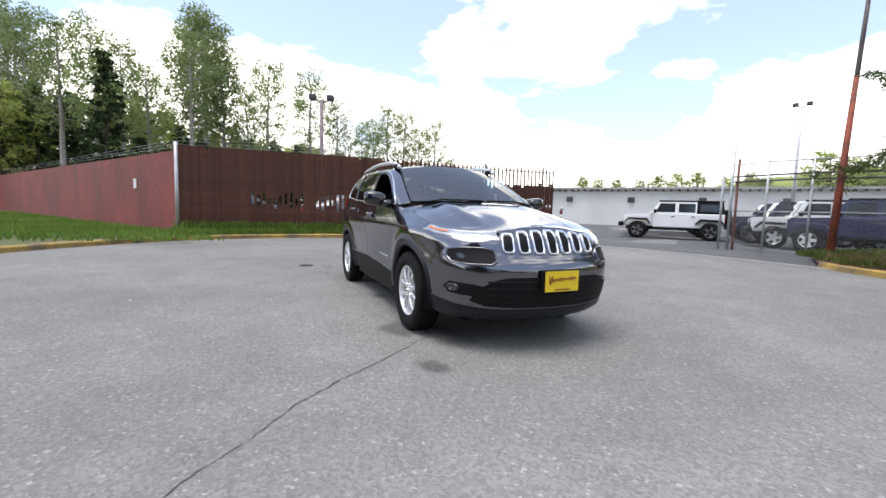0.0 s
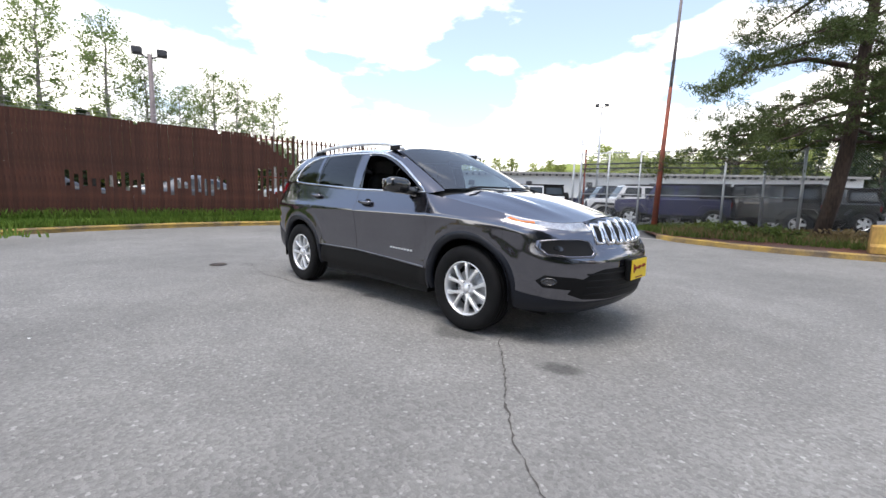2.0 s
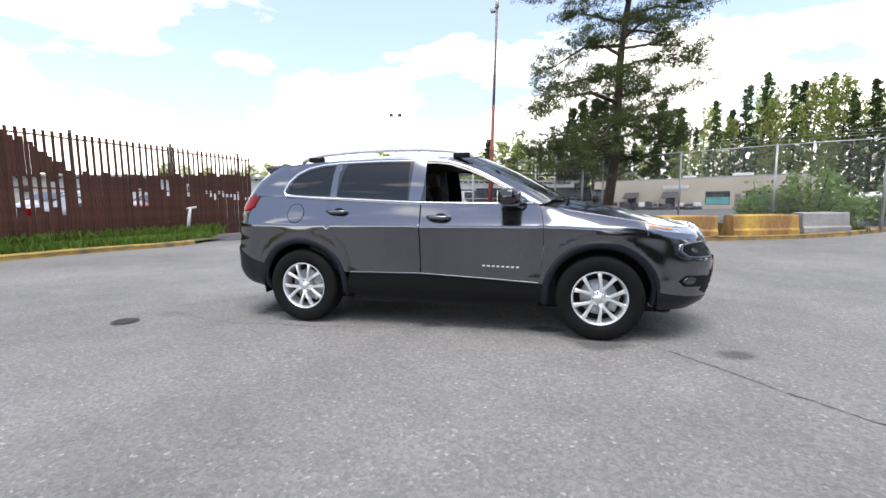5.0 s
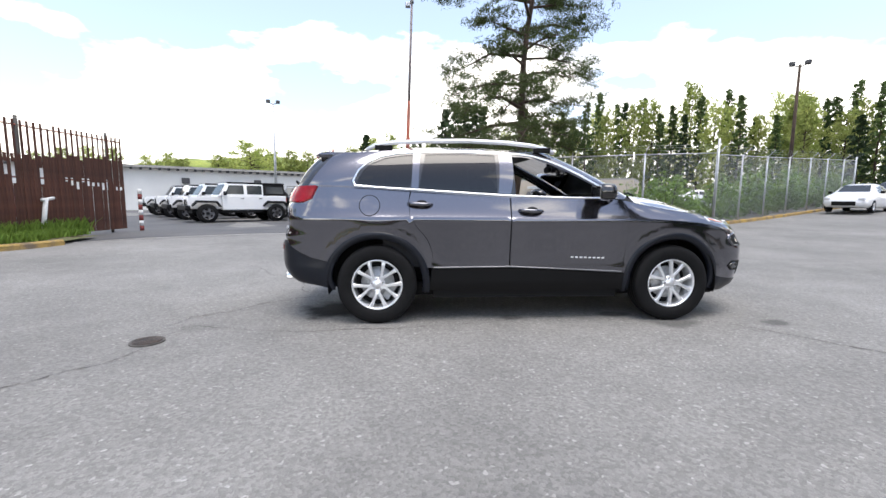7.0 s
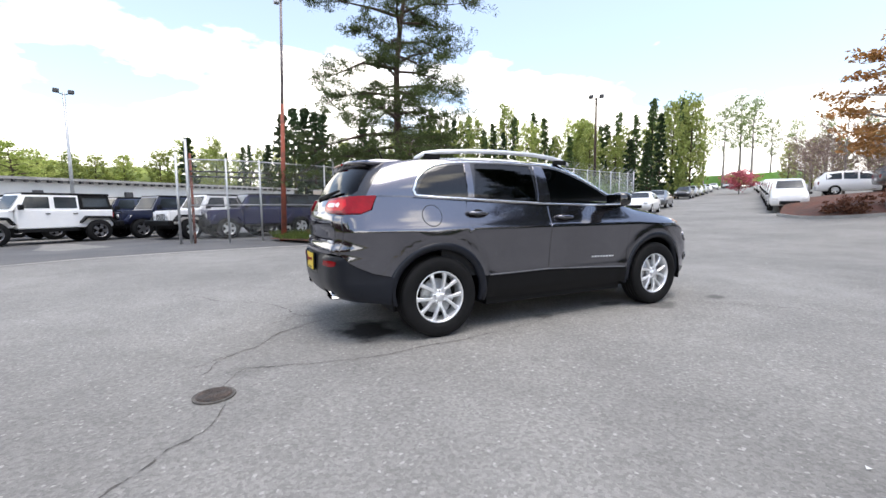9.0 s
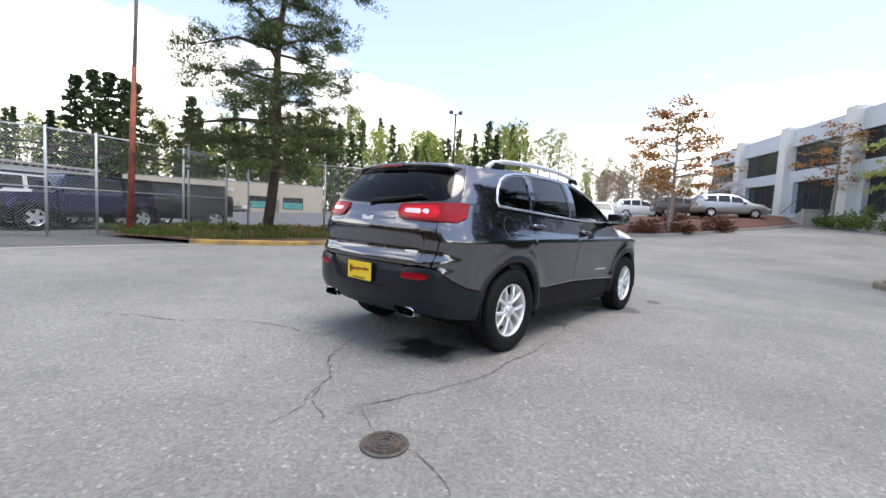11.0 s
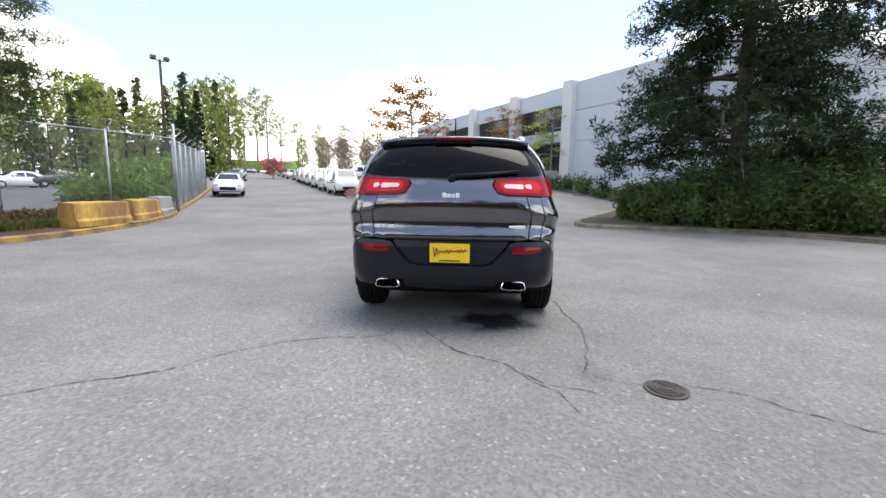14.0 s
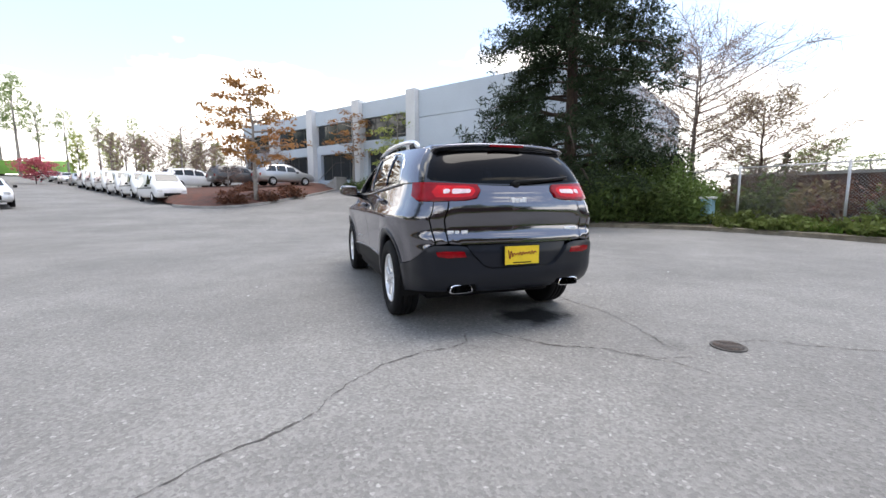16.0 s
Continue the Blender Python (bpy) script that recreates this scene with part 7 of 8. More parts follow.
# ---- sides: handles, mirrors, badges, rails ----
for sg in (1, -1):
    for hx, hz in ((-0.975, 1.06), (0.005, 1.01)):
        pts = []
        for t in np.linspace(-1, 1, 9):
            p = lower(sg * sx(hx + 0.105 * t), hz - 0.004 * t)
            pts.append(tuple(p + Vector((0, -sg * (0.008 + 0.032 * (1 - t**4)), 0))))
        hd = rod("door_handle", pts, [0.013, 0.017, 0.018, 0.018, 0.018, 0.018, 0.018, 0.017, 0.013], M["paint"], suv, 10)
        cup = [(hx + 0.07 + 0.055 * math.cos(t) - 0.055, hz + 0.034 * math.sin(t)) for t in np.linspace(0, 2 * math.pi, 20)[:-1]]
        panel("handle_cup", lower, [(sg * sx(x), z) for x, z in cup], M["black"], hd, off=0.002, gap=0.0, depth=0.0, grid=0.03)
    # mirror
    mr = blob("wing_mirror", (0.085, 0.115, 0.072), (0.63, -sg * 0.985, 1.175), M["gloss_black"], suv, 3.0, "black wing mirror", turn=(sg * -6, 0, sg * -14))
    obj("mirror_arm", *tube([(0.72, -sg * 0.84, 1.125), (0.69, -sg * 0.9, 1.13), (0.65, -sg * 0.94, 1.14)], [0.045, 0.035, 0.04], 8), M["gloss_black"], mr, True)
    bm = bmesh.new()
    box(bm, 0.536, 0.545, -sg * 0.985 - 0.09, -sg * 0.985 + 0.09, 1.12, 1.23, 0.004)
    part("mirror_glass", bm, M["chrome"], mr)
    # model name as bars on the front door
    for k in range(8):
        x = 0.4 + k * 0.041
        p = lower(sg * sx(x), 0.595 - 0.001 * k)
        boxed("badge_bar", (x - 0.012, x + 0.012, min(p.y, p.y - sg * 0.005), max(p.y, p.y - sg * 0.005), p.z - 0.0065, p.z + 0.0065), M["badge"], suv)
    # roof rail
    rl = [(-1.46, 1.545), (-1.38, 1.59), (-1.22, 1.615), (-0.9, 1.634), (-0.55, 1.641), (-0.2, 1.632), (0.05, 1.61), (0.2, 1.58), (0.27, 1.55)]
    ry = lambda x: 0.585 + 0.03 * math.cos((x + 0.55) * 0.9)
    V, F = [], []
    for x, z in rl:
        y = -sg * ry(x)
        V += [(x, y - 0.018, z - 0.024), (x, y + 0.018, z - 0.024), (x, y + 0.018, z + 0.006), (x, y + 0.008, z + 0.014), (x, y - 0.008, z + 0.014), (x, y - 0.018, z + 0.006)]
    for i in range(len(rl) - 1):
        for j in range(6):
            F.append((6 * i + j, 6 * i + (j + 1) % 6, 6 * i + 6 + (j + 1) % 6, 6 * i + 6 + j))
    F += [tuple(range(6))[::-1], tuple(range(len(V) - 6, len(V)))]
    rail = obj("roof_rail", V, F, M["rail"], suv, True, label="satin silver roof rail")
    for x in (-1.3, 0.16):
        boxed("rail_foot", (x - 0.08, x + 0.08, -sg * ry(x) - 0.02, -sg * ry(x) + 0.02, 1.54, 1.588), M["black"], rail, 0.008)
# filler flap on the right rear quarter
fl = [(-1.41 + 0.085 * math.cos(t), 1.045 + 0.085 * math.sin(t)) for t in np.linspace(0, 2 * math.pi, 33)[:-1]]
fo = [(-1.41 + 0.091 * math.cos(t), 1.045 + 0.091 * math.sin(t)) for t in np.linspace(0, 2 * math.pi, 33)[:-1]]
panel("fuel_flap", lower, S(fl), M["paint"], suv, off=0.003, gap=0.0, depth=0.002, grid=0.04)
band("flap_joint", lower, S(fo), S(fl), M["black"], suv, off=0.0012, depth=0.002)

# ---- underside, wheels, inside ----
bm = bmesh.new()
box(bm, -1.7, 1.95, -0.62, 0.62, 0.2, 0.34, 0.03)
part("underbody", bm, M["black"], suv)
boxed("inner_body", (-0.85, 0.85, -0.8, 0.8, 0.22, 0.55), M["black"], suv)
boxed("bulkhead", (0.9, 1.0, -0.78, 0.78, 0.3, 1.08), M["black"], suv)
boxed("engine_bay", (1.0, 2.0, -0.5, 0.5, 0.34, 0.8), M["black"], suv, 0.05)
boxed("boot_floor", (-2.1, -0.85, -0.5, 0.5, 0.34, 0.78), M["black"], suv, 0.05)
for sg in (1, -1):
    bm = bmesh.new()
    box(bm, -1.3, 0.75, -sg * 0.785 - 0.012, -sg * 0.785 + 0.012, 0.5, 1.09)
    part("door_lining", bm, M["seat"], suv)
dash = blob("dashboard", (0.24, 0.78, 0.13), (0.86, 0, 1.02), M["black"], suv, 4.0)
blob("instrument_hood", (0.1, 0.2, 0.06), (0.7, 0.36, 1.11), M["black"], dash, 3.0)
sw = lathe([(0.175 + 0.016 * math.cos(t), 0.016 * math.sin(t)) for t in np.linspace(0, 2 * math.pi, 9)], 32)
ws = obj("steering_wheel", sw[0], sw[1], M["black"], suv, True)
ws.matrix_basis = pose(0.46, 0.36, 1.04, 0, 0, 90) @ pose(0, 0, 0, -22, 0, 0)
boxed("wheel_hub", (-0.17, 0.17, -0.03, 0.01, -0.04, 0.04), M["black"], ws, 0.015)
for y in (-0.36, 0.36):
    st = blob("front_seat", (0.26, 0.25, 0.11), (0.02, y, 0.68), M["seat"], suv, 3.5)
    blob("backrest", (0.09, 0.24, 0.33), (-0.27, y, 1.0), M["seat"], st, 3.5, turn=(0, -14, 0))
    blob("headrest", (0.05, 0.13, 0.085), (-0.36, y, 1.385), M["seat_grey"], st, 3.0, turn=(0, -10, 0))
bn = blob("rear_bench", (0.26, 0.62, 0.1), (-0.85, 0, 0.68), M["seat"], suv, 4.0)
blob("backrest", (0.09, 0.62, 0.3), (-1.15, 0, 0.98), M["seat"], bn, 4.0, turn=(0, -16, 0))
for y in (-0.4, 0.0, 0.4):
    blob("headrest", (0.05, 0.12, 0.075), (-1.24, y, 1.3), M["seat"], bn, 3.0)
panel("headliner", lambda x, y: roof(x, y) - Vector((0, 0, 0.03)), [(x * 0.97 - 0.02, y * 0.95) for x, y in ro] + [(x * 0.97 - 0.02, -y * 0.95) for x, y in ro[::-1][1:-1]], M["seat_grey"], suv, gap=0.0, depth=0.0, grid=0.2)
blob("inner_mirror", (0.02, 0.11, 0.035), (0.42, 0.0, 1.43), M["black"], suv, 3.0)

tyre_prof = [(0.222, -0.085), (0.232, -0.098), (0.26, -0.109), (0.3, -0.112), (0.325, -0.106), (0.341, -0.094), (0.347, -0.085), (0.35, -0.06), (0.3505, -0.047), (0.342, -0.045), (0.342, -0.035), (0.3505, -0.033), (0.351, -0.006),
             (0.343, -0.005), (0.343, 0.005), (0.351, 0.006), (0.3505, 0.033), (0.342, 0.035), (0.342, 0.045), (0.3505, 0.047), (0.35, 0.06), (0.347, 0.085), (0.341, 0.094), (0.325, 0.106), (0.3, 0.112), (0.26, 0.109), (0.232, 0.098), (0.222, 0.085)]
rim_prof = [(0.224, -0.09), (0.221, -0.094), (0.214, -0.092), (0.209, -0.08), (0.203, -0.06), (0.2, 0.0), (0.205, 0.09)]


def wheel(at, sg, parent, k):
    """A road wheel whose face looks to -y (sg 1) or +y: tyre, rim, ten spokes in five pairs, hub, nuts, brake disc."""
    w = new("wheel")
    w.parent = parent
    w.matrix_basis = pose(*at, 0, 0, 0 if sg > 0 else 180) @ pose(0, 0, 0, 0, 17 * k, 0)
    obj("tyre", *lathe(tyre_prof, 64), M["tyre"], w, True)
    obj("rim", *lathe(rim_prof, 64), M["alloy"], w, True, label="silver alloy rim")
    obj("brake_disc", *lathe([(0.0, -0.005), (0.148, -0.005), (0.15, 0.002), (0.15, 0.012), (0.0, 0.012)], 40), M["galv"], w, True)
    obj("barrel", *lathe([(0.2, 0.03), (0.06, 0.035), (0.0, 0.035)], 32), M["black"], w, True)
    bm = bmesh.new()
    box(bm, 0.09, 0.16, -0.02, 0.03, -0.08, 0.08, 0.01)
    part("brake_caliper", bm, M["galv"], w)
    for j in range(5):
        for sd in (-1, 1):
            rows = []
            for t, r in ((0, 0.035), (0.25, 0.08), (0.6, 0.135), (0.85, 0.182), (1.0, 0.208)):
                a = radians(90 + 72 * j) + sd * math.atan2(0.010 + 0.057 * max(0.0, r - 0.08) / 0.128, r)
                wd = 0.0155 - 0.003 * math.sin(math.pi * min(1, t * 1.2)) + (0.006 if t == 1 else 0)
                d = -0.066 - 0.016 * math.sin(math.pi * t * 0.8)
                ca, sa = math.cos(a), math.sin(a)
                rows.append([(r * ca - wd * sa, d + 0.028, r * sa + wd * ca), (r * ca - wd * sa, d + 0.004, r * sa + wd * ca), (r * ca - wd * 0.6 * sa, d - 0.003, r * sa + wd * 0.6 * ca),
                             (r * ca + wd * 0.6 * sa, d - 0.003, r * sa - wd * 0.6 * ca), (r * ca + wd * sa, d + 0.004, r * sa - wd * ca), (r * ca + wd * sa, d + 0.028, r * sa - wd * ca)])
            V = [v for r in rows for v in r]
            F = [(6 * i + q, 6 * i + q + 1, 6 * i + q + 7, 6 * i + q + 6) for i in range(4) for q in range(5)]
            obj("spoke", V, F, M["alloy"], w)
    obj("hub", *lathe([(0.068, -0.03), (0.066, -0.062), (0.058, -0.07), (0.034, -0.072), (0.032, -0.078), (0.0, -0.08)], 30), M["alloy"], w, True)
    for j in range(5):
        a = radians(54 + 72 * j)
        bm = bmesh.new()
        bmesh.ops.create_cone(bm, cap_ends=True, segments=6, radius1=0.011, radius2=0.009, depth=0.02, matrix=Matrix.Translation((0.05 * math.cos(a), -0.073, 0.05 * math.sin(a))) @ Matrix.Rotation(radians(90), 4, "X"))
        part("wheel_nut", bm, M["chrome"], w)
    return w


wheel((1.35, -0.775, 0.35), 1, suv, 1)
wheel((-1.35, -0.775, 0.35), 1, suv, 2)
wheel((1.35, 0.775, 0.35), -1, suv, 0.4)
wheel((-1.35, 0.775, 0.35), -1, suv, 3)


# ---- other vehicles ----
M.update({
    "white_paint": mat("white_car_paint", (0.86, 0.86, 0.86), 0.3, vary=0.04, scale=2, bump=0.0, coat=0.8),
    "navy_paint": mat("dark_blue_car_paint", (0.02, 0.025, 0.06), 0.3, 0.3, vary=0.1, scale=2, bump=0.0, coat=0.8),
    "purple_paint": mat("blue_violet_car_paint", (0.022, 0.022, 0.09), 0.3, 0.3, vary=0.1, scale=2, bump=0.0, coat=0.8),
    "black_paint": mat("black_car_paint", (0.012, 0.012, 0.014), 0.3, 0.2, vary=0.1, scale=2, bump=0.0, coat=0.8),
    "silver_paint": mat("silver_car_paint", (0.45, 0.46, 0.47), 0.3, 0.6, vary=0.06, scale=2, bump=0.0, coat=0.8),
    "grey_paint": mat("grey_car_paint", (0.12, 0.125, 0.13), 0.3, 0.5, vary=0.06, scale=2, bump=0.0, coat=0.8),
    "red_paint": mat("dark_red_car_paint", (0.2, 0.02, 0.02), 0.3, 0.2, vary=0.06, scale=2, bump=0.0, coat=0.8),
})


def simple_wheel(parent, x, y, r, w, rim="alloy", side=-1):
    wh = new("wheel")
    wh.parent = parent
    wh.matrix_basis = pose(x, y, r, 0, 0, 0 if side < 0 else 180)
    obj("tyre", *lathe([(r * 0.6, -w / 2), (r * 0.93, -w / 2), (r, -w * 0.36), (r, w * 0.36), (r * 0.93, w / 2), (r * 0.6, w / 2)], 28), M["tyre"], wh, True)
    V, F = lathe([(r * 0.61, -w * 0.46), (r * 0.56, -w * 0.4), (r * 0.54, 0.0)], 28)
    obj("rim", V, F, M[rim], wh, True)
    rows, faces = [], []
    for j in range(5):
        a = 2 * math.pi * j / 5
        ca, sa = math.cos(a), math.sin(a)
        o = len(rows)
        for q, wd in ((0.0, 0.16), (0.58, 0.12)):
            for s in (-1, 1):
                rows.append((r * (q * ca - s * wd * sa), -w * 0.42, r * (q * sa + s * wd * ca)))
        faces.append((o, o + 1, o + 3, o + 2))
    obj("spokes", rows, faces, M[rim], wh)
    obj("barrel", *lathe([(r * 0.55, -w * 0.1), (0.0, -w * 0.1)], 20), M["black"], wh)
    return wh


def trail_car(label, paint, top, x, y, turn, z=None, rim="alloy", group="off-roaders in the lot"):
    """Boxy four-door off-roader: tub, bonnet, upright windscreen, hard top, flat arches, spare wheel. Nose to +x."""
    e = thing("off_road_car", label, "car", group, at=(x, y, H(x, y) if z is None else z), turn=turn)
    P = M[paint]
    bm = bmesh.new()
    box(bm, -2.0, 0.85, -0.76, 0.76, 0.55, 1.2, 0.04)
    part("tub", bm, P, e)
    bm = bmesh.new()
    vs = box(bm, 0.85, 2.1, -0.62, 0.62, 0.6, 1.18)
    for v in vs:
        if v.co.x > 1.5:
            v.co.y *= 0.86
            if v.co.z > 1:
                v.co.z -= 0.05
    bmesh.ops.bevel(bm, geom=list(bm.edges), offset=0.04, segments=2, affect="EDGES")
    part("bonnet", bm, P, e)
    gr_ = boxed("grille", (2.09, 2.14, -0.5, 0.5, 0.68, 1.08), P, e, 0.015)
    for k in range(7):
        boxed("slot", (2.138, 2.146, -0.28 + k * 0.085, -0.235 + k * 0.085, 0.76, 1.0), M["black"], gr_)
    for s in (-1, 1):
        obj("headlamp", *lathe([(0.0, -0.0), (0.085, -0.01), (0.09, 0.02)], 18), M["clear_lens"], e, True).matrix_basis = pose(2.15, s * 0.4, 0.92, 0, 0, 90)
    # cabin: painted doors' upper frames, glass, hard top
    for sy in (-1, 1):
        for nm, xs in (("front_window", ((0.76, 0.52), (-0.06, -0.06))), ("rear_window", ((-0.2, -0.2), (-0.86, -0.86)))):
            (xa, xb), (xc, xd) = xs
            yb, yt = sy * 0.752, sy * 0.682
            fr_ = obj(nm + "_frame", [(xa + 0.1, yb, 1.19), (xb + 0.09, yt, 1.72), (xd - 0.06, yt, 1.72), (xc - 0.06, yb, 1.19), (xa + 0.1, yb - sy * 0.05, 1.19), (xb + 0.09, yt - sy * 0.05, 1.72), (xd - 0.06, yt - sy * 0.05, 1.72), (xc - 0.06, yb - sy * 0.05, 1.19)],
                      [(0, 1, 2, 3), (7, 6, 5, 4), (0, 4, 5, 1), (3, 2, 6, 7), (1, 5, 6, 2)], P, e)
            yb, yt = yb + sy * 0.006, yt + sy * 0.006
            k0, k1 = 0.12, 0.88
            z0, z1 = 1.19 + 0.53 * k0, 1.19 + 0.53 * k1
            obj("pane", [(xa + (xb - xa) * k0, yb + (yt - yb) * k0, z0), (xa + (xb - xa) * k1, yb + (yt - yb) * k1, z1), (xd, yb + (yt - yb) * k1, z1), (xc, yb + (yt - yb) * k0, z0)], [(0, 1, 2, 3)], M["window_dark"], fr_)
        boxed("door_handle", (-0.05, 0.08, sy * 0.77 - 0.02, sy * 0.77 + 0.02, 1.05, 1.08), M["black"], e)
        boxed("door_handle", (-0.85, -0.72, sy * 0.77 - 0.02, sy * 0.77 + 0.02, 1.05, 1.08), M["black"], e)
        boxed("mirror", (0.7, 0.82, sy * 0.88 - 0.1, sy * 0.88 + 0.1, 1.2, 1.38), M["black"], e, 0.03)
    bm = bmesh.new()
    vs = box(bm, -2.0, -0.92, -0.74, 0.74, 1.2, 1.74)
    for v in vs:
        if v.co.z > 1.5:
            v.co.y *= 0.91
            if v.co.x < -1.5:
                v.co.x += 0.08
    bmesh.ops.bevel(bm, geom=list(bm.edges), offset=0.03, segments=2, affect="EDGES")
    ht = part("hard_top", bm, M[top], e)
    for sy in (-1, 1):
        obj("pane", [(-1.05, sy * 0.742, 1.3), (-1.05, sy * 0.698, 1.62), (-1.82, sy * 0.698, 1.62), (-1.88, sy * 0.742, 1.3)], [(0, 1, 2, 3)], M["window_dark"], ht)
    bm = bmesh.new()
    box(bm, -1.95, 0.62, -0.69, 0.69, 1.72, 1.8, 0.03)
    part("roof", bm, M[top], e)
    wsf = obj("windscreen_frame", [(0.98, -0.7, 1.17), (0.98, 0.7, 1.17), (0.62, 0.62, 1.76), (0.62, -0.62, 1.76), (0.9, -0.7, 1.17), (0.9, 0.7, 1.17), (0.54, 0.62, 1.76), (0.54, -0.62, 1.76)],
              [(0, 1, 2, 3), (7, 6, 5, 4), (0, 3, 7, 4), (1, 5, 6, 2), (3, 2, 6, 7)], P, e)
    obj("pane", [(0.95, -0.6, 1.24), (0.95, 0.6, 1.24), (0.665, 0.55, 1.7), (0.665, -0.55, 1.7)], [(0, 1, 2, 3)], M["glass_dark"], wsf).location.x = 0.012
    for wx in (1.48, -1.47):
        for sy in (-1, 1):
            bm = bmesh.new()
            pr = [(wx - 0.56, 0.72), (wx - 0.4, 0.96), (wx + 0.4, 0.98), (wx + 0.58, 0.78), (wx + 0.58, 0.72), (wx + 0.38, 0.9), (wx - 0.38, 0.88), (wx - 0.5, 0.7)]
            a = [bm.verts.new((x_, sy * 0.66, z_)) for x_, z_ in pr]
            b = [bm.verts.new((x_, sy * 0.93, z_ - 0.02)) for x_, z_ in pr]
            n = len(pr)
            for i in range(n):
                bm.faces.new((a[i], a[(i + 1) % n], b[(i + 1) % n], b[i]))
            bm.faces.new(a)
            bm.faces.new(b[::-1])
            bmesh.ops.recalc_face_normals(bm, faces=bm.faces)
            part("wheel_arch", bm, M["black"] if paint in ("white_paint",) else P, e)
            simple_wheel(e, wx, sy * 0.79, 0.41, 0.26, rim, sy)
    for x0, x1 in ((2.12, 2.32), (-2.14, -1.99)):
        bm = bmesh.new()
        box(bm, x0, x1, -0.85, 0.85, 0.55, 0.76, 0.04)
        part("bumper", bm, M["black"], e)
    boxed("chassis", (-1.9, 2.0, -0.5, 0.5, 0.42, 0.62), M["black"], e)
    boxed("side_step", (-0.85, 0.85, -0.78, 0.78, 0.44, 0.54), M["black"], e)
    sp = simple_wheel(e, -2.16, 0.0, 0.4, 0.24, rim)
    sp.matrix_basis = pose(-2.16, 0.0, 1.02, 0, 0, -90)
    sp.name = "spare_wheel"
    for sy in (-1, 1):
        boxed("tail_lamp", (-2.03, -1.99, sy * 0.68 - 0.06, sy * 0.68 + 0.06, 0.9, 1.1), M["red_lens"], e)
    return e


j1 = trail_car("white four-door off-road car with black hard top", "white_paint", "black", -9.19, 16.04, 218, rim="moulding")
for k, (x, y, t) in enumerate(((-11.2, 18.4, 217), (-13.2, 20.9, 216), (-15.3, 23.4, 216))):
    copy_thing(j1, pose(x, y, 0, 0, 0, t))
j2 = trail_car("dark blue four-door off-road car in the lot", "navy_paint", "black", -5.64, 18.81, 217, rim="moulding")
copy_thing(j2, pose(-7.6, 21.3, 0, 0, 0, 217))
j3 = trail_car("white four-door off-road car behind the lot gate", "white_paint", "black", -3.7, 16.75, 216)
j4 = trail_car("blue-violet off-road car behind the chain-link fence", "purple_paint", "black", -1.9, 15.9, 196)
j5 = trail_car("black off-road car behind the chain-link fence", "black_paint", "black", 0.9, 16.6, 172)
copy_thing(j2, pose(-0.4, 19.6, 0, 0, 0, 205))
copy_thing(j5, pose(2.2, 19.8, 0, 0, 0, 205))


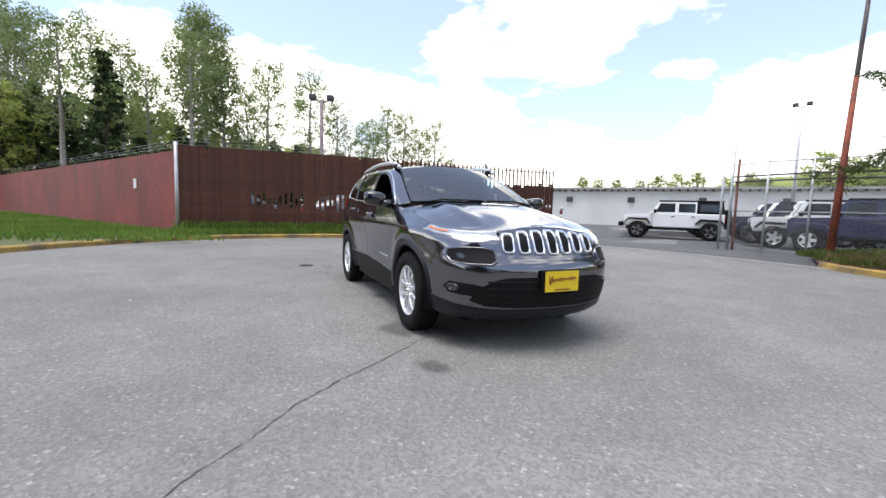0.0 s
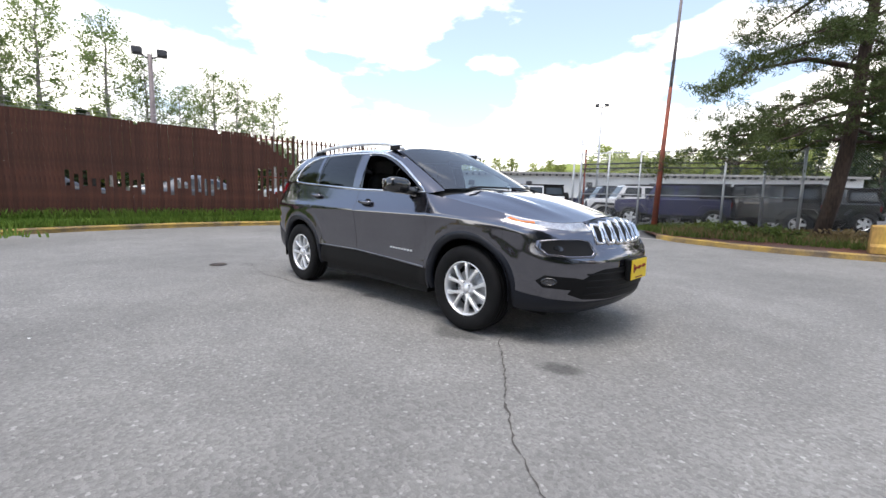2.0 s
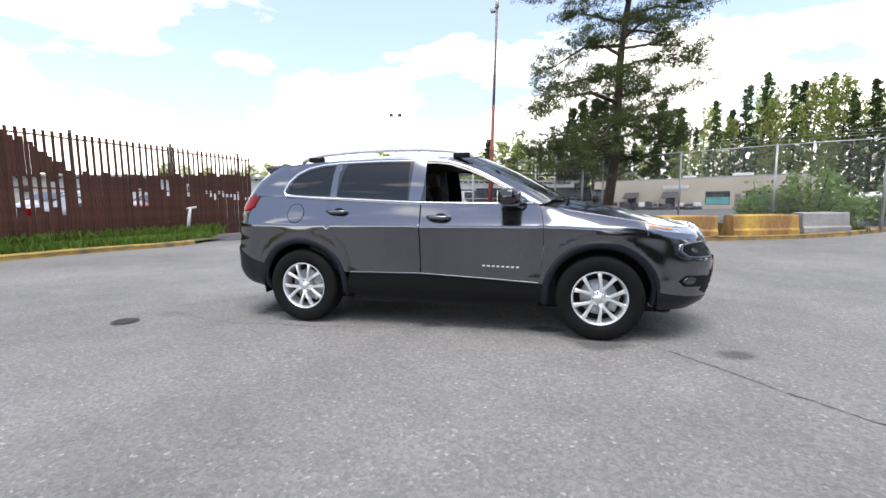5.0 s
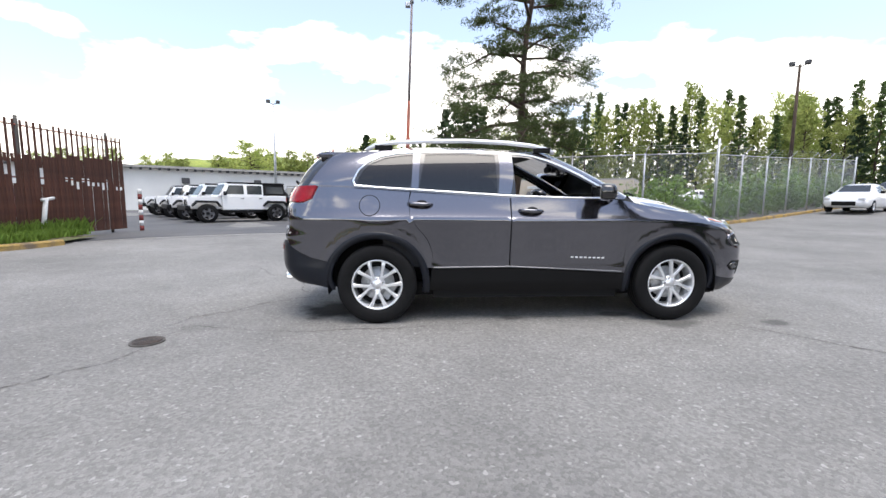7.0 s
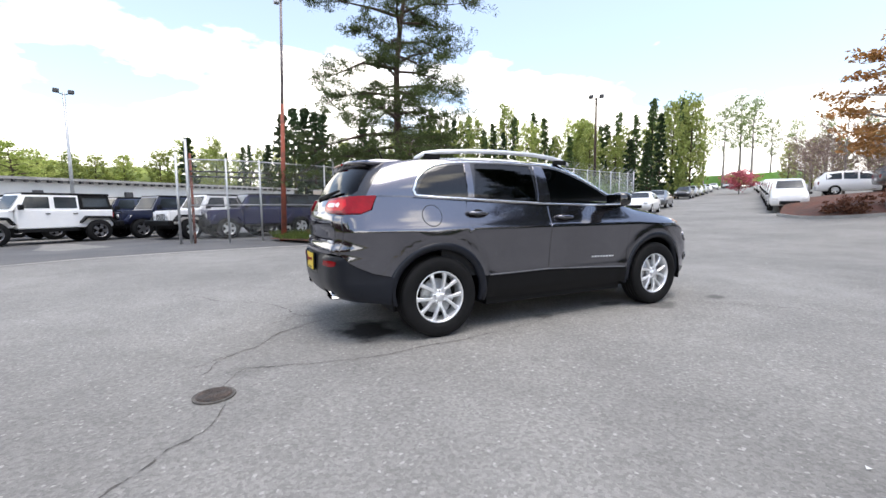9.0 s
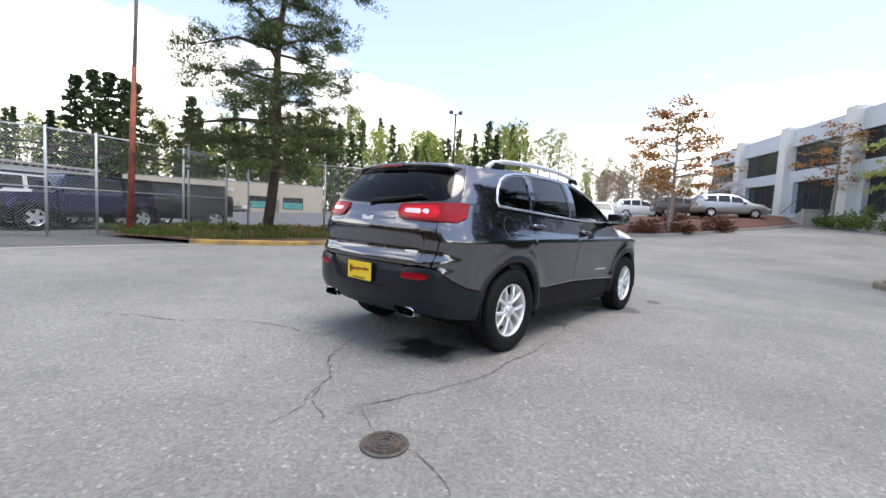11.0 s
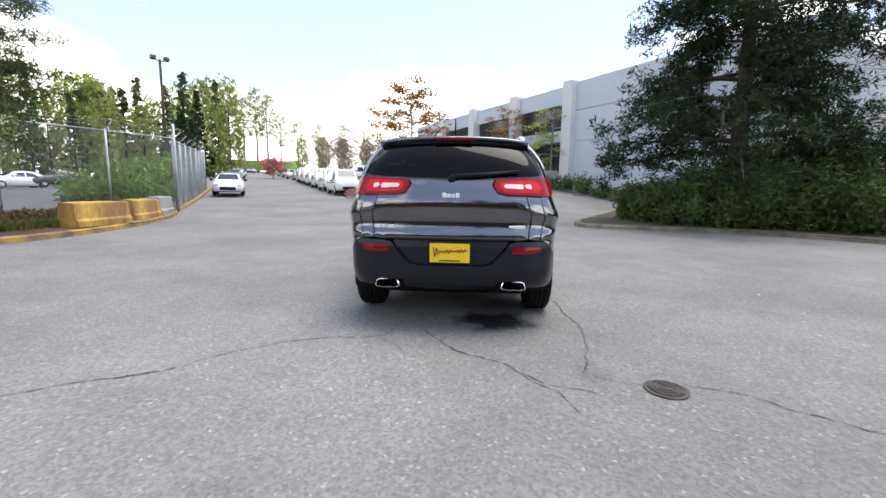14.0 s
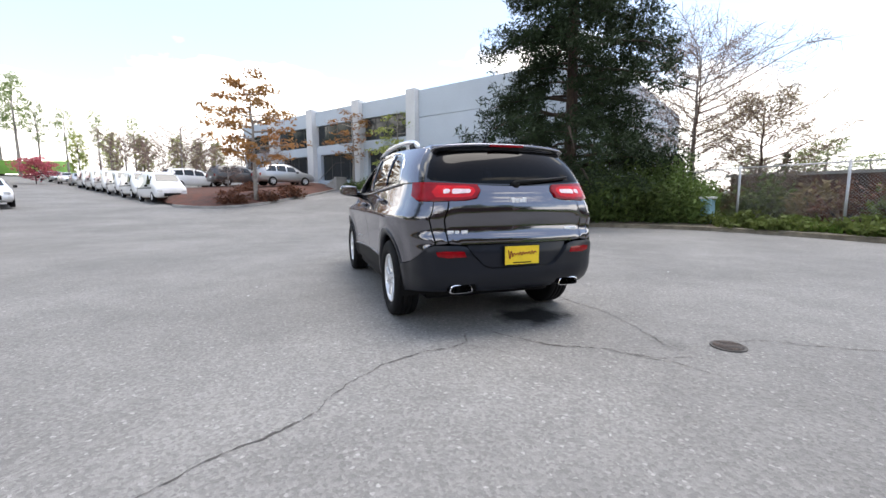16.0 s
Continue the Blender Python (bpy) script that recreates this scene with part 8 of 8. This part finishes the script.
def road_car(name, label, paint, stations, wb, r, x, y, turn, width=0.9, glass=(), group="parked cars", z=None, face=True):
    """Car from stations (x, sill, belt, top, half width, top half width): rounded skin, windows, lamps, wheels. Nose to +x."""
    e = thing(name, label, "car", group, at=(x, y, (H(x, y) if z is None else z)), turn=turn)
    V, F = [], []
    ring = []
    for (sx_, zs_, zb, zt, w, wt) in stations:
        r_ = [(-w * 0.9, zs_), (-w, zs_ + 0.14), (-w * 1.0, (zs_ + zb) / 2 + 0.1), (-w * 0.96, zb), (-(wt + 0.03), zb + (zt - zb) * 0.85), (-wt * 0.82, zt), (0, zt + 0.02)]
        full = r_ + [(-a, b) for a, b in r_[-2::-1]]
        ring.append(len(full))
        V += [(sx_, a, b) for a, b in full]
    n = ring[0]
    for i in range(len(stations) - 1):
        for k in range(n - 1):
            F.append((i * n + k, i * n + k + 1, (i + 1) * n + k + 1, (i + 1) * n + k))
        F.append((i * n + n - 1, i * n, (i + 1) * n, (i + 1) * n + n - 1))
    F += [tuple(range(n)), tuple(range((len(stations) - 1) * n, len(stations) * n))[::-1]]
    body = obj("body", V, [f[::-1] for f in F], M[paint], e, True)
    bm = bmesh.new()
    bm.from_mesh(body.data)
    bmesh.ops.recalc_face_normals(bm, faces=bm.faces)
    bm.to_mesh(body.data)
    bm.free()
    st = {s[0]: s for s in stations}
    xs = sorted(st)

    def at_x(q, j):
        return float(np.interp(q, xs, [st[k][j] for k in xs]))

    for xa, xb in glass:  # side windows
        for sy in (-1, 1):
            pts = []
            for q, kz in ((xa, 0.1), (xb, 0.1), (xb, 0.8), (xa, 0.8)):
                zb, zt, w, wt = at_x(q, 2), at_x(q, 3), at_x(q, 4) * 0.96, at_x(q, 5) + 0.03
                t = kz / 0.85
                pts.append((q, sy * (w + (wt - w) * t + 0.008), zb + (zt - zb) * kz))
            obj("side_window", pts, [(0, 1, 2, 3) if sy > 0 else (3, 2, 1, 0)], M["window_dark"], e)
    for sx_ in (wb / 2, -wb / 2):
        for sy in (-1, 1):
            simple_wheel(e, sx_, sy * (width - 0.1), r, 0.2, "alloy", sy)
    x1, x0 = xs[-1], xs[0]
    for sy in (-1, 1):
        bm = bmesh.new()
        box(bm, x1 - 0.12, x1 + 0.015, sy * width * 0.72 - 0.13, sy * width * 0.72 + 0.13, 0.62, 0.75, 0.03)
        part("headlamp", bm, M["clear_lens"], e)
        bm = bmesh.new()
        box(bm, x0 - 0.012, x0 + 0.1, sy * width * 0.78 - 0.09, sy * width * 0.78 + 0.09, 0.72, 0.95, 0.03)
        part("tail_lamp", bm, M["red_lens"], e)
        bm = bmesh.new()
        box(bm, wb / 2 - 0.75, wb / 2 - 0.6, sy * (width + 0.1) - 0.08, sy * (width + 0.1) + 0.08, 0.95, 1.08, 0.03)
        part("wing_mirror", bm, M["black"], e)
    boxed("front_grille", (x1 - 0.02, x1 + 0.012, -width * 0.5, width * 0.5, 0.35, 0.55), M["black"], e, 0.01)
    boxed("number_plate", (x0 - 0.014, x0 - 0.002, -0.16, 0.16, 0.62, 0.76), M["stucco_white"], e)
    return e


def screens(e, front, rear_):
    """Windscreen and rear window as tinted panes, four corners each."""
    for nm, c in (("windscreen", front), ("rear_window", rear_)):
        if c:
            obj(nm, c, [(0, 1, 2, 3)], M["window_dark"], e)


SEDAN = [(-2.3, 0.42, 0.85, 0.93, 0.74, 0.62), (-2.15, 0.3, 0.9, 1.02, 0.84, 0.66), (-1.6, 0.25, 0.92, 1.1, 0.89, 0.66), (-0.9, 0.22, 0.92, 1.42, 0.9, 0.6), (-0.2, 0.22, 0.92, 1.46, 0.9, 0.6), (0.35, 0.22, 0.92, 1.38, 0.9, 0.6),
         (1.05, 0.22, 0.9, 0.99, 0.9, 0.7), (1.8, 0.25, 0.8, 0.88, 0.88, 0.66), (2.15, 0.3, 0.66, 0.74, 0.8, 0.6), (2.3, 0.36, 0.56, 0.62, 0.68, 0.55)]
CROSS = [(-2.2, 0.45, 0.95, 1.05, 0.78, 0.62), (-2.1, 0.36, 1.0, 1.3, 0.86, 0.62), (-1.75, 0.32, 1.03, 1.58, 0.9, 0.62), (-0.8, 0.3, 1.02, 1.66, 0.91, 0.63), (0.0, 0.3, 1.0, 1.64, 0.91, 0.63), (0.45, 0.3, 0.99, 1.54, 0.91, 0.62),
         (1.15, 0.3, 0.98, 1.07, 0.9, 0.72), (1.85, 0.32, 0.9, 0.97, 0.88, 0.66), (2.15, 0.36, 0.74, 0.8, 0.8, 0.6), (2.25, 0.42, 0.6, 0.66, 0.7, 0.56)]
VAN = [(-2.3, 0.42, 1.0, 1.6, 0.8, 0.66), (-2.22, 0.3, 1.02, 1.8, 0.88, 0.68), (-1.8, 0.26, 1.04, 1.86, 0.9, 0.7), (-0.5, 0.26, 1.03, 1.88, 0.9, 0.7), (0.5, 0.26, 1.02, 1.86, 0.9, 0.69), (0.95, 0.26, 1.01, 1.76, 0.9, 0.67),
       (1.6, 0.28, 1.0, 1.24, 0.89, 0.72), (2.1, 0.3, 0.92, 1.06, 0.86, 0.68), (2.24, 0.34, 0.78, 0.9, 0.82, 0.64), (2.3, 0.38, 0.62, 0.7, 0.78, 0.6)]


def sedan(label, paint, x, y, turn, z=None):
    e = road_car("sedan", label, paint, SEDAN, 2.7, 0.32, x, y, turn, 0.9, ((-1.05, -0.3), (-0.22, 0.45)), z=z)
    screens(e, [(1.0, -0.62, 1.02), (1.0, 0.62, 1.02), (0.46, 0.5, 1.36), (0.46, -0.5, 1.36)], [(-1.52, 0.58, 1.16), (-1.52, -0.58, 1.16), (-1.0, -0.48, 1.41), (-1.0, 0.48, 1.41)])
    for nm in e.children:
        if nm.name.startswith(("windscreen", "rear_window")):
            nm.location.z = 0.025
    return e


def cross(label, paint, x, y, turn, z=None):
    e = road_car("parked_suv", label, paint, CROSS, 2.65, 0.35, x, y, turn, 0.91, ((-1.8, -1.0), (-0.9, -0.2), (-0.1, 0.6)), z=z)
    screens(e, [(1.08, -0.62, 1.12), (1.08, 0.62, 1.12), (0.56, 0.52, 1.52), (0.56, -0.52, 1.52)], [(-2.13, 0.55, 1.2), (-2.13, -0.55, 1.2), (-1.84, -0.5, 1.53), (-1.84, 0.5, 1.53)])
    for nm in e.children:
        if nm.name.startswith(("windscreen", "rear_window")):
            nm.location.z = 0.03
            nm.location.x = 0.02 if nm.name.startswith("w") else -0.03
    return e


def van(label, x, y, turn, z=None):
    e = road_car("delivery_van", label, "white_paint", VAN, 2.9, 0.33, x, y, turn, 0.9, ((0.15, 1.0),), "white vans beside the street", z=z)
    screens(e, [(1.55, -0.64, 1.28), (1.55, 0.64, 1.28), (1.02, 0.55, 1.72), (1.02, -0.55, 1.72)], [(-2.31, 0.6, 1.15), (-2.31, -0.6, 1.15), (-2.26, -0.55, 1.6), (-2.26, 0.55, 1.6)])
    for nm in e.children:
        if nm.name.startswith(("windscreen", "rear_window")):
            nm.location.z, nm.location.x = 0.02, (0.02 if nm.name.startswith("w") else -0.035)
    for sy in (-1, 1):
        boxed("side_stripe", (-2.0, 1.5, sy * 0.905 - 0.006, sy * 0.905 + 0.006, 0.82, 0.92), M["grey_paint"], e)
    return e


v0 = van("white compact delivery van with a dark side stripe", 27.0, 9.8, 208)
for k in range(1, 6):
    x, y = 27.0 + 4.6 * k, 9.8 + 2.44 * k
    copy_thing(v0, pose(x, y, H(x, y), 0, 0, 208))
s0 = sedan("white sedan parked at the street fence", "white_paint", 22.1, 16.0, 208)
sedan("grey sedan parked behind the white sedan", "grey_paint", 28.2, 19.4, 208)
sd = sedan("dark sedan parked up the street", "black_paint", 46, 29.3, 208)
sl = sedan("silver sedan parked up the street", "silver_paint", 52, 32.5, 208)
for k, (src, x, y) in enumerate(((s0, 58, 35.6), (sl, 64, 38.8), (s0, 71, 42.4), (sd, 44, 18.5), (sd, 50, 21.8), (sl, 57, 25.6), (s0, 64, 29.6), (sl, 72, 34), (s0, 80, 38.5), (sl, 90, 43), (s0, 98, 47), (s0, 92, 54), (sl, 104, 58), (s0, 112, 62))):
    copy_thing(src, pose(x, y, H(x, y), 0, 0, 208))
copy_thing(s0, pose(28.5, 38.4, H(28.5, 38.4) + 0.03, 0, 0, 160))
copy_thing(sd, pose(31.0, 37.0, H(31, 37) + 0.03, 0, 0, 150))
cross("silver compact SUV parked above the planted island", "silver_paint", 31.0, 2.4, -62, H(31, 2.4) + 0.55)
cross("dark grey SUV parked above the planted island", "grey_paint", 34.0, 6.0, -58, H(34, 6) + 0.5)
cross("white SUV parked above the planted island", "white_paint", 35.4, 9.6, -58, H(33.4, 9.2) + 0.45)
# cars behind the slat fence, seen through its gaps
for k, (x, y, t, p) in enumerate(((-14.3, 1.9, 93, "grey_paint"), (-13.9, -2.7, 92, "black_paint"), (-14.2, 6.6, 94, "silver_paint"), (-15.8, 11.4, 96, "red_paint"))):
    sedan("old car behind the rusty slat fence", p, x, y, t, 0.12)

# ---- small fixtures ----
sp2 = thing("gate_pipe", "leaning white pipe post at the lot mouth", "post", at=(-10.3, 6.75, 0.1))
rod("pipe", [(0, 0, 0), (0.12, 0.05, 0.95)], 0.05, M["stucco_white"], sp2, 10)
rod("cross_arm", [(0.1, -0.05, 0.9), (0.1, 0.3, 0.95)], 0.04, M["stucco_white"], sp2, 8)
stp = thing("striped_post", "red and white striped steel post at the fence end", "post", at=(-9.85, 9.95, 0.0))
for k in range(8):
    rod("band", [(0, 0, k * 0.17), (0, 0, k * 0.17 + 0.17)], 0.06, M["redwall"] if k % 2 == 0 else M["stucco_white"], stp, 12)
ub = thing("utility_box", "pale blue utility cabinet with a white cap", "cabinet", at=(5.1, -11.05, H(5.1, -11.05) + 0.12), turn=20)
bm = bmesh.new()
box(bm, -0.17, 0.17, -0.17, 0.17, 0, 0.85, 0.03)
part("cabinet", bm, mat("pale_blue_enamel", (0.3, 0.5, 0.58), 0.5, vary=0.15), ub)
bm = bmesh.new()
box(bm, -0.21, 0.21, -0.21, 0.21, 0.85, 0.93, 0.03)
part("cap", bm, M["stucco_white"], ub)
br = thing("brown_shed", "long red-brown shed behind the far fence", "building")
wall_frame(br, (-13.0, -27.0), (13.0, -22.5), 0.0)
boxed("wall", (0, 26.4, -8, 0, 0, 2.1), M["rust"], br)
boxed("roof_edge", (-0.2, 26.6, -8.2, 0.2, 2.1, 2.25), M["concrete"], br)
wh_ = thing("white_hall", "white hall with a shallow gabled roof in the distance", "building")
wall_frame(wh_, (-30.0, -62.0), (8.0, -55.0), 0.0)
boxed("wall", (0, 38, -14, 0, 0, 7.5), M["stucco_white"], wh_)
obj("roof", [(-0.5, 0.5, 7.5), (38.5, 0.5, 7.5), (38.5, -14.5, 7.5), (-0.5, -14.5, 7.5), (-0.5, -7, 9.6), (38.5, -7, 9.6)], [(0, 1, 5, 4), (2, 3, 4, 5), (0, 4, 3), (1, 2, 5), (3, 2, 1, 0)], M["galv"], wh_)
tn = thing("canopy_tent", "small white pointed canopy out on the lot", "tent", at=(3.4, 52.5, H(3.4, 52.5) + 0.03))
obj("roof", [(-1.5, -1.5, 2.0), (1.5, -1.5, 2.0), (1.5, 1.5, 2.0), (-1.5, 1.5, 2.0), (0, 0, 3.0)], [(0, 1, 4), (1, 2, 4), (2, 3, 4), (3, 0, 4), (3, 2, 1, 0)], M["stucco_white"], tn)
for sx_, sy in ((-1, -1), (1, -1), (1, 1), (-1, 1)):
    rod("leg", [(1.45 * sx_, 1.45 * sy, 0), (1.45 * sx_, 1.45 * sy, 2.0)], 0.03, M["galv"], tn, 6)
bank = bed("grass_bank", [(118, 52), (108, 66), (96, 80), (130, 110), (170, 70)], mat("green_bank", (0.12, 0.25, 0.04), 0.95, vary=0.3, scale=0.2), "green grass bank at the street's end", "grass", 0.3, 3.0, 4.0)

# scraps of litter on the asphalt
rl_ = random.Random(12)
for x, y in ((-0.58, -3.36), (0.33, 2.16), (6.1, 0.35), (4.23, -6.1), (0.36, 2.06), (-0.12, 2.21)):
    a, w = rl_.uniform(0, 6.28), rl_.uniform(0.008, 0.016)
    sc = obj("paper_scrap", [(x + w * math.cos(a + k * 1.571) * (1.0 + 0.5 * (k % 2)), y + w * math.sin(a + k * 1.571), 0.005 + 0.008 * (k % 2)) for k in range(4)] + [(x, y, 0.012)], [(0, 1, 4), (1, 2, 4), (2, 3, 4), (3, 0, 4)], M["stucco_white"])
    tagged(sc, "small crumpled white paper scrap on the asphalt", "litter", "scraps of litter")
